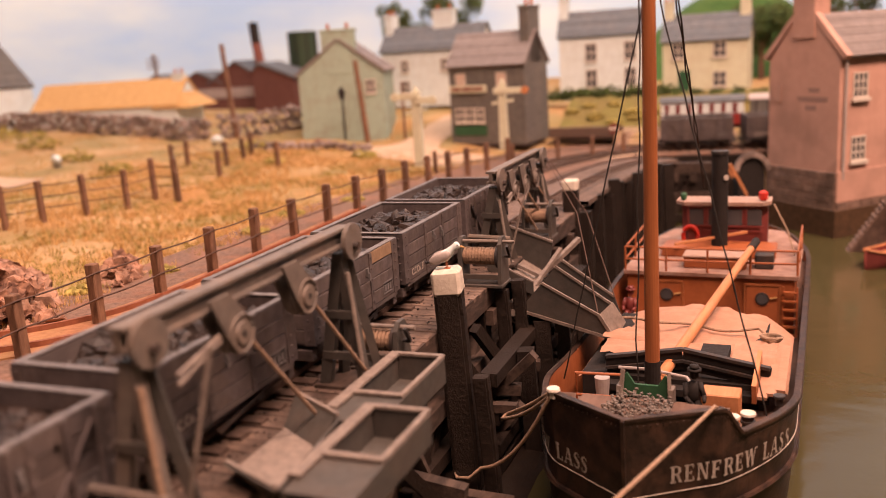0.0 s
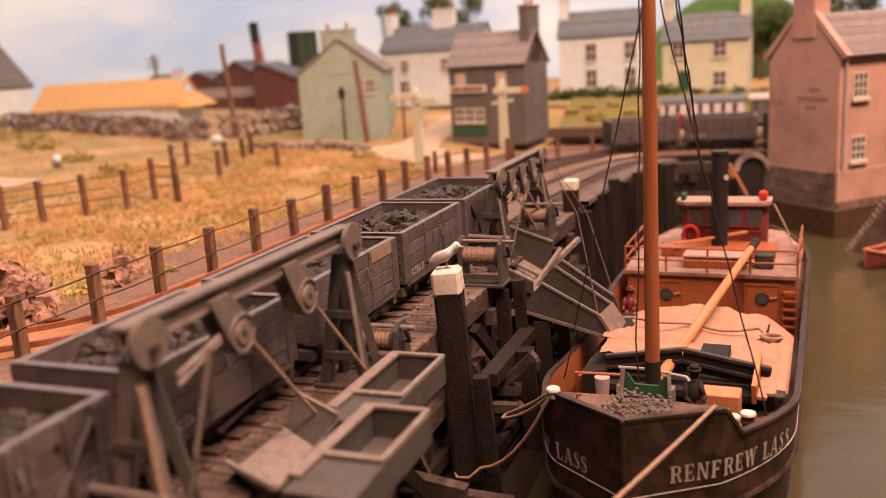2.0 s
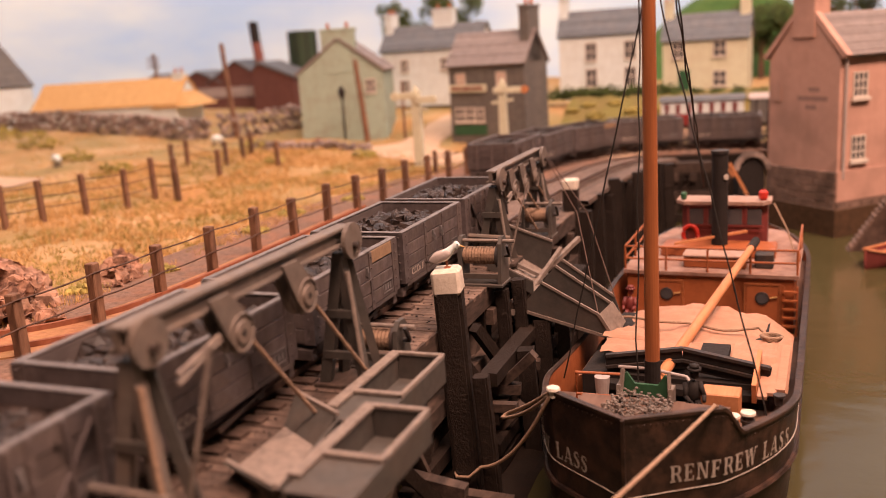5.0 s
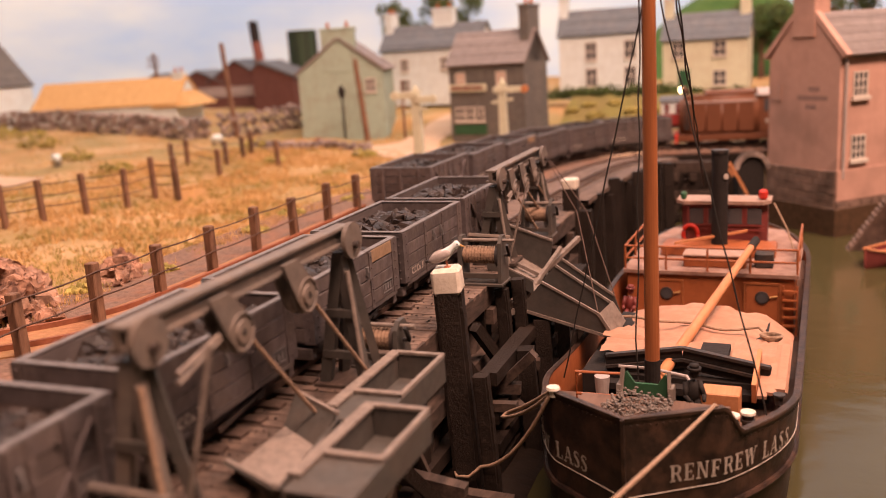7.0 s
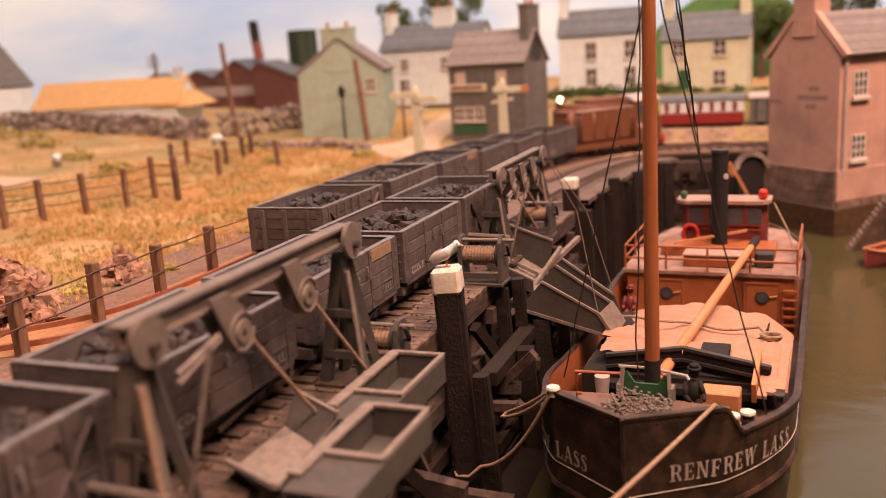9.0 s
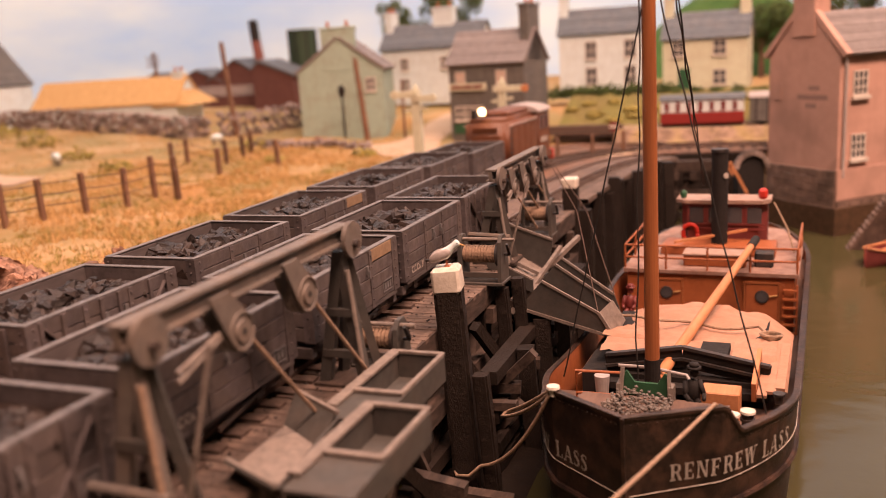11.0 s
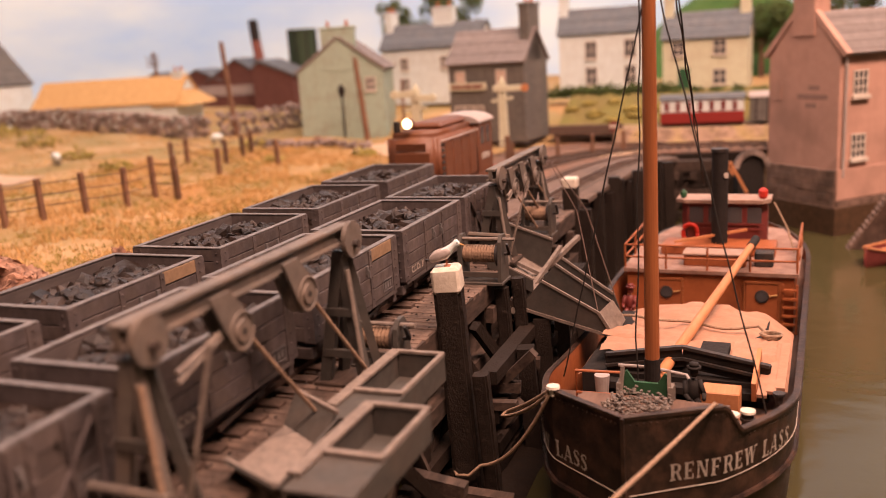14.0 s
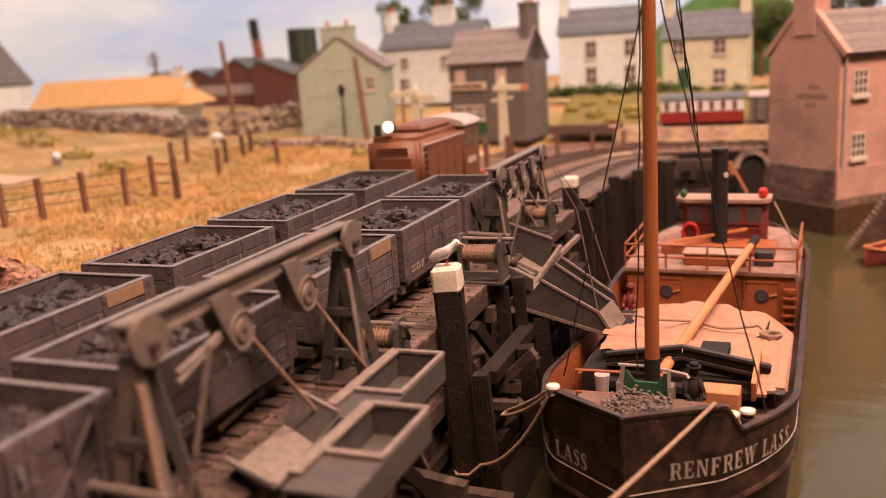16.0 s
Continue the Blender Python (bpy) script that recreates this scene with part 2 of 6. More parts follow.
def sky_material():
    """Painted backsheet: pale blue-grey with soft cloud."""
    m = bpy.data.materials.new("painted_sky")
    m.use_nodes = True
    nt = m.node_tree
    n, l = nt.nodes, nt.links
    tc = n.new("ShaderNodeTexCoord")
    mp = n.new("ShaderNodeMapping")
    mp.inputs["Scale"].default_value = (2.2, 2.2, 6)
    l.new(tc.outputs["Object"], mp.inputs[0])
    no = n.new("ShaderNodeTexNoise")
    no.inputs["Scale"].default_value, no.inputs["Detail"].default_value = 1.6, 5
    l.new(mp.outputs[0], no.inputs["Vector"])
    rp = n.new("ShaderNodeValToRGB")
    rp.color_ramp.elements[0].position, rp.color_ramp.elements[0].color = 0.36, (0.44, 0.68, 1.0, 1)
    rp.color_ramp.elements[1].position, rp.color_ramp.elements[1].color = 0.64, (0.72, 0.90, 1.0, 1)
    l.new(no.outputs[0], rp.inputs[0])
    b = n["Principled BSDF"]
    l.new(rp.outputs[0], b.inputs["Base Color"])
    b.inputs["Roughness"].default_value = 0.9
    return m


M["sky"] = sky_material()


# ---- mesh helpers (millimetres) ----
def thing(name, label, category, group="", kind="", at=None):
    ob = tagged(new(name), label, category, group, kind)
    ob.empty_display_size = 0.01
    ob.matrix_world = at or Matrix()
    return ob


def mesh_of(name, bm, material):
    for v in bm.verts:
        v.co *= MM
    me = bpy.data.meshes.new(name)
    bm.to_mesh(me)
    bm.free()
    me.materials.append(M[material])
    return me


def part(name, bm, material, parent=None, label="", at=None, smooth=False):
    me = bm if isinstance(bm, bpy.types.Mesh) else mesh_of(name, bm, material)
    if smooth:
        me.shade_smooth()
    ob = new(name, me)
    if parent:
        ob.parent = parent
    if at:
        ob.matrix_basis = at
    if label:
        tagged(ob, label)
    return ob


def solo(name, bm, material, label, category, group="", kind="", smooth=False, at=None):
    return tagged(part(name, bm, material, None, "", at, smooth), label, category, group, kind)


def box(bm, x0, x1, y0, y1, z0, z1, m=None, bevel=0.0):
    mtx = Matrix.Translation(((x0 + x1) / 2, (y0 + y1) / 2, (z0 + z1) / 2)) @ Matrix.Diagonal((abs(x1 - x0), abs(y1 - y0), abs(z1 - z0), 1))
    got = bmesh.ops.create_cube(bm, size=1, matrix=(m or Matrix()) @ mtx)
    if bevel:
        es = list({e for v in got["verts"] for e in v.link_edges})
        bmesh.ops.bevel(bm, geom=es, offset=bevel, segments=1, affect="EDGES")
    return bm


def B(x0, x1, y0, y1, z0, z1, bevel=0.0):
    return box(bmesh.new(), x0, x1, y0, y1, z0, z1, None, bevel)


def bar(bm, a, b, w, h=None, up=(0, 0, 1)):
    """A squared bar from a to b."""
    a, b, h = Vector(a), Vector(b), h or w
    d = b - a
    z = d.normalized()
    x = Vector(up).cross(z)
    if x.length < 1e-4:
        x = Vector((1, 0, 0))
    x.normalize()
    y = z.cross(x)
    m = Matrix((x, y, z)).transposed().to_4x4()
    m.translation = (a + b) / 2
    bmesh.ops.create_cube(bm, size=1, matrix=m @ Matrix.Diagonal((w, h, d.length, 1)))
    return bm


def BAR(a, b, w, h=None, up=(0, 0, 1)):
    return bar(bmesh.new(), a, b, w, h, up)


def rod(bm, a, b, r0, r1=None, seg=10):
    a, b = Vector(a), Vector(b)
    d = b - a
    m = d.to_track_quat("Z", "Y").to_matrix().to_4x4()
    m.translation = (a + b) / 2
    bmesh.ops.create_cone(bm, cap_ends=True, segments=seg, radius1=r0, radius2=r0 if r1 is None else r1, depth=d.length, matrix=m)
    return bm


def ROD(a, b, r0, r1=None, seg=10):
    return rod(bmesh.new(), a, b, r0, r1, seg)


def tube(bm, pts, r, seg=6):
    """A round line through points."""
    pts = [Vector(p) for p in pts]
    rings = []
    for i, p in enumerate(pts):
        d = (pts[min(i + 1, len(pts) - 1)] - pts[max(i - 1, 0)]).normalized()
        x = d.orthogonal().normalized() if abs(d.z) > 0.95 else d.cross(Vector((0, 0, 1))).normalized()
        y = d.cross(x)
        rings.append([bm.verts.new(p + (x * math.cos(k * math.tau / seg) + y * math.sin(k * math.tau / seg)) * r) for k in range(seg)])
    for a, b in zip(rings, rings[1:]):
        for k in range(seg):
            bm.faces.new((a[k], a[(k + 1) % seg], b[(k + 1) % seg], b[k]))
    bm.faces.new(rings[0][::-1])
    bm.faces.new(rings[-1])
    return bm


def TUBE(pts, r, seg=6):
    return tube(bmesh.new(), pts, r, seg)


def sag(a, b, drop, n=12):
    a, b = Vector(a), Vector(b)
    return [a.lerp(b, i / n) - Vector((0, 0, drop * 4 * (i / n) * (1 - i / n))) for i in range(n + 1)]


def prism(pts, h0, h1, axis="y"):
    """A flat outline pushed from h0 to h1; outline in (x, z) for axis y, in (x, y) for axis z, in (y, z) for axis x."""
    bm = bmesh.new()
    place = {"y": lambda p, h: (p[0], h, p[1]), "z": lambda p, h: (p[0], p[1], h), "x": lambda p, h: (h, p[0], p[1])}[axis]
    lo = [bm.verts.new(place(p, h0)) for p in pts]
    hi = [bm.verts.new(place(p, h1)) for p in pts]
    n = len(pts)
    for i in range(n):
        bm.faces.new((lo[i], lo[(i + 1) % n], hi[(i + 1) % n], hi[i]))
    bm.faces.new(lo[::-1])
    bm.faces.new(hi)
    bmesh.ops.recalc_face_normals(bm, faces=bm.faces)
    return bm


def sheet(rows):
    """A surface through rows of points."""
    bm = bmesh.new()
    vs = [[bm.verts.new(p) for p in row] for row in rows]
    for a, b in zip(vs, vs[1:]):
        for i in range(len(a) - 1):
            bm.faces.new((a[i], a[i + 1], b[i + 1], b[i]))
    return bm


def lump(bm, c, sx, sy, sz, rng, rough=0.35, sub=1):
    """An uneven stone-like lump."""
    turn = Euler((rng.random() * 6, rng.random() * 6, rng.random() * 6)).to_matrix()
    got = bmesh.ops.create_icosphere(bm, subdivisions=sub, radius=1)
    for v in got["verts"]:
        p = turn @ v.co
        v.co = Vector(c) + Vector((p.x * sx, p.y * sy, p.z * sz)) * (1 + rough * (rng.random() - 0.5) * 2)
    return bm


def letters(text, height):
    """Flat lettering mesh, in mm, its baseline start at the origin in the x-y plane."""
    cu = bpy.data.curves.new("text", "FONT")
    cu.body, cu.size, cu.resolution_u, cu.offset = text, 1.0, 2, 0.028
    ob = bpy.data.objects.new("text", cu)
    scene.collection.objects.link(ob)
    bpy.context.view_layer.update()
    me = bpy.data.meshes.new_from_object(ob.evaluated_get(bpy.context.evaluated_depsgraph_get()))
    bpy.data.objects.remove(ob)
    bm = bmesh.new()
    bm.from_mesh(me)
    k = height / 0.72
    for v in bm.verts:
        v.co *= k
    return bm


# ---- the line of the tracks ----
LINE = [(-45, -60), (-45, 60), (-45, 200), (-45.5, 300), (-45, 380), (-44, 450), (-41, 510), (-38, 555), (-29, 602), (-13, 638), (6, 659), (30, 670), (62, 675), (102, 678), (150, 690), (215, 720), (330, 790), (470, 890)]


def spline(points, step=3.0):
    """Catmull-Rom through points, resampled evenly."""
    p = [Vector((*q, 0)) for q in points]
    p = [p[0] * 2 - p[1]] + p + [p[-1] * 2 - p[-2]]
    out = []
    for i in range(1, len(p) - 2):
        for k in range(24):
            t = k / 24
            out.append(0.5 * ((2 * p[i]) + (p[i + 1] - p[i - 1]) * t + (2 * p[i - 1] - 5 * p[i] + 4 * p[i + 1] - p[i + 2]) * t * t
                              + (3 * p[i] - p[i - 1] - 3 * p[i + 1] + p[i + 2]) * t ** 3))
    out.append(p[-2])
    dist = [0.0]
    for a, b in zip(out, out[1:]):
        dist.append(dist[-1] + (b - a).length)
    even, j = [], 0
    for k in range(int(dist[-1] / step)):
        s = k * step
        while dist[j + 1] < s:
            j += 1
        even.append(out[j].lerp(out[j + 1], (s - dist[j]) / (dist[j + 1] - dist[j])))
    return even


STEP = 3.0
PATH = spline(LINE, STEP)


def grade(y):
    """The line falls gently round the curve."""
    t = max(0.0, min(1.0, (y - 330) / 340))
    return -9.0 * t * t * (3 - 2 * t)


for p in PATH:
    p.z = grade(p.y)


def along(s, off=0.0):
    """The point s mm along the running line from y = 0 of the plan, off mm to its right, and the heading."""
    f = max(0.0, min((s + 60) / STEP, len(PATH) - 2.001))
    i = int(f)
    p = PATH[i].lerp(PATH[i + 1], f - i)
    d = (PATH[min(i + 2, len(PATH) - 1)] - PATH[max(i - 1, 0)]).normalized()
    d.z = 0
    d.normalize()
    return p + Vector((d.y, -d.x, 0)) * off, d


def ribbon(off0, off1, z0, z1, s0, s1, step=6.0):
    """A strip along the line between two offsets and two heights: a closed bar."""
    n = max(2, int((s1 - s0) / step))
    rows = []
    for i in range(n + 1):
        s = s0 + (s1 - s0) * i / n
        a, b = along(s, off0)[0], along(s, off1)[0]
        rows.append([(a.x, a.y, a.z + z0), (a.x, a.y, a.z + z1), (b.x, b.y, b.z + z1), (b.x, b.y, b.z + z0), (a.x, a.y, a.z + z0)])
    bm = sheet(rows)
    bmesh.ops.remove_doubles(bm, verts=bm.verts, dist=0.001)
    bmesh.ops.recalc_face_normals(bm, faces=bm.faces)
    return bm


# ---- structure: ground, water, backdrop, quay ----
WATER = -52.5
FAR = Matrix.Translation(Vector(EYE) * MM) @ Matrix.Scale(1.063, 4) @ Matrix.Translation(Vector(EYE) * -MM)
LINE_XY = np.array([(p.x, p.y) for p in PATH])
LINE_DIR = np.gradient(LINE_XY, axis=0)


def offset_of(x, y):
    d = (LINE_XY[:, 0] - x) ** 2 + (LINE_XY[:, 1] - y) ** 2
    i = int(d.argmin())
    t = LINE_DIR[i]
    side = t[1] * (x - LINE_XY[i, 0]) - t[0] * (y - LINE_XY[i, 1])
    return math.copysign(math.sqrt(d[i]), side)


def smooth01(t):
    t = max(0.0, min(1.0, t))
    return t * t * (3 - 2 * t)


def ground_z(x, y):
    o = offset_of(x, y)
    if o > 26:
        return -70.0
    z = -3.0 + grade(y) * (1 - smooth01((-o - 60) / 80))
    if o < -38:
        z += 7 * smooth01((-o - 60) / 420) + 12 * smooth01((-x - 380) / 250)
        z += 22 * smooth01((y - 690) / 190) * smooth01((-o - 30) / 60) * smooth01((x + 400) / 130)
        z += (noise.noise(Vector((x * 0.02, y * 0.02, 3))) * 3.0 + noise.noise(Vector((x * 0.07, y * 0.07, 9))) * 1.1) * smooth01((-o - 60) / 40)
        z -= 2.0 * smooth01((-o - 62) / 30) * (1 - smooth01((-o - 130) / 60))
    return z


def ground():
    xs = [-1300 + 25 * i for i in range(28)] + [-600 + 8 * i for i in range(76)] + [10 + 20 * i for i in range(30)]
    ys = [-80 + 8 * i for i in range(100)] + [720 + 14 * i for i in range(40)]
    bm = sheet([[(x, y, ground_z(x, y)) for y in ys] for x in xs])
    bmesh.ops.recalc_face_normals(bm, faces=bm.faces)
    g = solo("ground", bm, "field", "tawny and olive grass field sloping beside the railway", "ground", kind="structure", smooth=True)
    if g.data.polygons[0].normal.z < 0:
        g.data.flip_normals()


ground()
solo("water", B(-30, 900, -200, 900, WATER - 1, WATER), "water", "still murky olive-brown harbour water", "water", kind="structure")


def backdrop():
    rows = []
    for z in (-80, 100, 300, 700):
        rows.append([(x, y, z) for x, y in [(-1400, 100), (-1290, 560), (-1080, 900), (-800, 1090), (-450, 1160), (0, 1180), (500, 1180), (900, 1130)]])
    solo("backdrop", sheet(rows), "sky", "painted backsheet of pale blue cloudy sky", "backdrop", kind="structure", smooth=True)


backdrop()

# ballast bed and road by the crossing
solo("track_bed", ribbon(-72, 28, -3.6, -2.0, -60, 860), "ballast", "grey-brown cinder ballast under the rails", "ballast", kind="structure")


def quay():
    q = thing("quay", "black tarred timber quay on trestle piles beside the water", "quay", kind="structure")
    part("edge_beam", ribbon(68, 75, -9, -2.2, 40, 740), "beam", q)
    part("back_wall", ribbon(26, 31, -72, -3.0, 20, 760), "tar", q, "dark retaining wall behind the piles")
    # takes the lighter deck colour so that its top reads as lit
    part("parapet_beam", ribbon(70, 78.5, -1.2, 1.0, 400, 640), "deck", q, "weathered quay-edge beam, made paler for its lit top")
    part("waling", ribbon(72, 76, -27, -22, 40, 740), "beam", q)
    part("low_waling", ribbon(72, 76, -41, -37, 40, 740), "tar", q)
    s, k = 84, 0
    rng = random.Random(5)
    while s < 740:
        a, d = along(s, 71)
        r = Vector((d.y, -d.x, 0))
        part("pile", bar(bmesh.new(), (a.x, a.y, -72), (a.x, a.y, a.z - 8.5), 6.5, 6.5, d), "tar", q)
        b = along(s, 36)[0]
        part("cross_beam", bar(bmesh.new(), (b.x, b.y, b.z - 12), (a.x + r.x * 6, a.y + r.y * 6, a.z - 12), 4.5, 5.0), "beam", q)
        part("raking_brace", bar(bmesh.new(), (b.x, b.y, -58), (a.x - d.x * 4, a.y - d.y * 4, a.z - 13), 4), "beam", q)
        part("raking_brace", bar(bmesh.new(), (a.x, a.y, -50), (*along(s + 29, 71)[0].xy, a.z - 12), 3.6), "beam", q)
        s += 29
        k += 1


quay()

# added uneven sheet just above the water, painting in the shade under the quay
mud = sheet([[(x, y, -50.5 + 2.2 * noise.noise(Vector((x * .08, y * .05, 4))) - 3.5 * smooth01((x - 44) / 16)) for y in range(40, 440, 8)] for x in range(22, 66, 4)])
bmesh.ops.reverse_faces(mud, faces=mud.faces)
solo("mud_bank", mud, "mud", "near-black sheet standing in for the shade under the quay timbers", "mud", kind="structure", smooth=True)

# rails and sleepers
def track(name, off, s0, s1, rail, label, sleeper_step=7.5):
    t = thing(name, label, "railway track", kind="structure")
    for side in (-8.4, 8.4):
        part("rail", ribbon(off + side - 0.55, off + side + 0.55, -1.3, 0.0, s0, s1), rail, t)
    s = s0 + 3
    me = mesh_of("sleeper", B(-15, 15, -1.6, 1.6, -2.6, -1.25), "sleeper")
    while s < s1 - 3:
        p, d = along(s, off)
        part("sleeper", me, "", t, at=mmpose(p.x, p.y, p.z, 0, 0, math.degrees(math.atan2(d.y, d.x)) - 90))
        s += sleeper_step


track("running_track", 0, -40, 820, "rail", "running line with worn steel rails on timber sleepers")
track("quay_track", 45, 40, 690, "rail", "quayside siding with dull steel rails set in the deck")
M["rustearth"] = mat("rusty_earth", (0.40, 0.19, 0.095), (0.27, 0.125, 0.062), 0.95, 0.7, 2.5, 0.6, stain=(0.36, 0.25, 0.10), stain_amt=0.35, stain_size=16)


def strip(pts, off0, off1, z0, z1):
    """A closed bar beside a curved line through points."""
    p = spline(pts, 5.0)
    rows = []
    for i in range(len(p) - 1):
        d = (p[i + 1] - p[i]).normalized()
        n = Vector((d.y, -d.x, 0))
        a, b = p[i] + n * off0, p[i] + n * off1
        rows.append([(a.x, a.y, z0), (a.x, a.y, z1), (b.x, b.y, z1), (b.x, b.y, z0), (a.x, a.y, z0)])
    bm = sheet(rows)
    bmesh.ops.remove_doubles(bm, verts=bm.verts, dist=0.001)
    bmesh.ops.recalc_face_normals(bm, faces=bm.faces)
    return bm


SIDING = [(-150, 132), (-115, 160), (-93, 178), (-80, 191), (-70, 211), (-67, 240), (-67, 300), (-68, 400)]


def rusty_siding():
    t = thing("rusty_siding", "disused siding with orange rusty rails beside the fence", "railway track", kind="structure")
    for off in (-8.4, 8.4):
        part("rail", strip(SIDING, off - .7, off + .7, -1.7, 0.1), "rust", t)
    solo("siding_bed", strip(SIDING, -15, 15, -6, -1.5), "rustearth", "rust-stained orange earth round the disused rails", "earth", kind="structure")


rusty_siding()


# ---- coal wagons ----
def wagon(seed=1, text=None, bare=False, ribs=False):
    rng = random.Random(seed)
    w = thing("coal_wagon", "grey-black planked coal wagon loaded with coal", "wagon", "coal wagons")
    L, W, Z0, Z1 = 47.0, 30.0, 7.0, 22.0
    n, h = 4, (22.0 - 7.0) / 4
    side = mesh_of("plank", B(-0.7, 0.7, -L / 2, L / 2, 0.12, h - 0.12, 0.12), "wagon")
    end = mesh_of("plank", B(-W / 2, W / 2, -0.7, 0.7, 0.12, h - 0.12, 0.12), "wagon")
    for x in (-1, 1):
        for k in range(n):
            p = part("plank", side, "", w, at=mmpose(x * (W / 2 - 0.7) + rng.uniform(-.08, .08), 0, Z0 + k * h))
    for y in (-1, 1):
        for k in range(n):
            part("plank", end, "", w, at=mmpose(0, y * (L / 2 + 0.7) + rng.uniform(-.08, .08), Z0 + k * h))
    if bare:
        part("plank", B(W / 2 - 1.2, W / 2 + 0.16, 8, 23, Z1 - h + 0.3, Z1 - 0.1, 0.1), "wagon_bare", w, "bare new timber repair plank")
    part("floor", B(-W / 2, W / 2, -L / 2, L / 2, Z0 - 1.2, Z0), "wagon_in", w)
    for x in (-1, 1):
        part("lining", B(x * (W / 2 - 1.5) - .12, x * (W / 2 - 1.5) + .12, -L / 2 + .2, L / 2 - .2, Z0, Z1 - 0.4), "wagon_in", w)
        part("top_rim", B(x * (W / 2 - 0.75) - 0.85, x * (W / 2 - 0.75) + 0.85, -L / 2 - 1.4, L / 2 + 1.4, Z1, Z1 + 0.35, 0.1), "wagon_edge", w, "worn pale metal rim")
        part("sole_bar", B(x * 11.5 - 1, x * 11.5 + 1, -L / 2 - .5, L / 2 + .5, Z0 - 4.0, Z0 - 1.25), "iron", w)
    for y in (-1, 1):
        part("top_rim", B(-W / 2 - 0.1, W / 2 + 0.1, y * (L / 2 + 0.7) - 0.85, y * (L / 2 + 0.7) + 0.85, Z1 + 0.004, Z1 + 0.36, 0.1), "wagon_edge", w)
        part("headstock", B(-W / 2 + 1, W / 2 - 1, y * (L / 2 + 0.2) - 1.2, y * (L / 2 + 0.2) + 1.2, Z0 - 4.2, Z0 - 1.3, 0.2), "wagon", w)
        part("coupling_hook", ROD((0, y * (L / 2 + 1), Z0 - 2.6), (0, y * (L / 2 + 4.2), Z0 - 2.8), 0.5, 0.5, 6), "iron", w)
        for x in (-8, 8):
            part("buffer", rod(rod(bmesh.new(), (x, y * (L / 2 + 1), Z0 - 2.6), (x, y * (L / 2 + 3.2), Z0 - 2.6), 0.8), (x, y * (L / 2 + 3.2), Z0 - 2.6), (x, y * (L / 2 + 3.9), Z0 - 2.6), 1.7), "iron", w)
    # corner plates, straps with rivets
    for x in (-1, 1):
        for y in (-1, 1):
            bm = B(x * W / 2, x * (W / 2 + 0.25), y * (L / 2 + 1.35), y * (L / 2 - 2.2), Z0, Z1 - .1)
            box(bm, x * (W / 2 + .25), x * (W / 2 - 2.6), y * (L / 2 + 1.4), y * (L / 2 + 1.65), Z0, Z1 - .1)
            for k in range(6):
                zz = Z0 + 1.3 + k * 2.5
                rod(bm, (x * (W / 2 + .2), y * (L / 2 - 0.6), zz), (x * (W / 2 + .55), y * (L / 2 - 0.6), zz), 0.32, 0.2, 6)
                rod(bm, (x * (W / 2 - 1.2), y * (L / 2 + 1.6), zz), (x * (W / 2 - 1.2), y * (L / 2 + 1.95), zz), 0.32, 0.2, 6)
            part("corner_plate", bm, "wagon", w)
        for yy in (-7.5, 7.5):
            bm = B(x * W / 2, x * (W / 2 + 0.3), yy - 0.8, yy + 0.8, Z0 - 1, Z1 - .2)
            for k in range(5):
                zz = Z0 + 1.5 + k * 3
                rod(bm, (x * (W / 2 + .3), yy, zz), (x * (W / 2 + .6), yy, zz), 0.34, 0.2, 6)
            part("side_strap", bm, "wagon", w)
        for yy in (-1.5, 5):
            bm = B(x * W / 2, x * (W / 2 + 0.7), yy - 0.5, yy + .5, Z0 + 9, Z0 + 11.2)
            bar(bm, (x * (W / 2 + 1.0), yy - .2, Z0 + 8), (x * (W / 2 + 1.0), yy - .2, Z0 + 10), .5)
            part("door_catch", bm, "wagon_edge", w)
        if ribs:
            part("diagonal_strap", bar(bmesh.new(), (x * (W / 2 + .2), 9, Z0 + .5), (x * (W / 2 + .2), 20, Z1 - 2), 0.5, 1.2, (1, 0, 0)), "wagon", w)
            part("diagonal_strap", bar(bmesh.new(), (x * (W / 2 + .2), -9, Z0 + .5), (x * (W / 2 + .2), -20, Z1 - 2), 0.5, 1.2, (1, 0, 0)), "wagon", w)
            for yy in (-21, -14.5, -2.6, 3.4, 14.5, 21):
                part("side_stanchion", B(x * W / 2, x * (W / 2 + .7), yy - .55, yy + .55, Z0 - .8, Z1 - .1, .12), "wagon", w)
            for xx in (-9, 0, 9):
                part("end_rib", B(xx - .8, xx + .8, x * (L / 2 + 1.4), x * (L / 2 + 2.2), Z0 - 1, Z1 - .5, .15), "wagon", w)
        part("brake_lever", bar(bmesh.new(), (x * 13.2, -4, 1.6), (x * 13.2, 17, 4.6), .5, 1.0), "iron", w)
    for y in (-12.5, 12.5):
        for x in (-1, 1):
            wh = bmesh.new()
            rod(wh, (x * 7.6, y, 3.3), (x * 9.2, y, 3.3), 3.3, 3.3, 20)
            rod(wh, (x * 9.2, y, 3.3), (x * 10, y, 3.3), 1.0, 0.8, 8)
            part("wheel", wh, "iron", w)
            part("axle_box", B(x * 10.4, x * 13, y - 1.6, y + 1.6, 1.8, 5.6, .25), "iron", w)
        part("axle", ROD((-8, y, 3.3), (8, y, 3.3), 0.6), "iron", w)
    if text:
        bm = letters(text, 2.1)
        bmesh.ops.scale(bm, vec=(.74, 1, 1), verts=bm.verts)
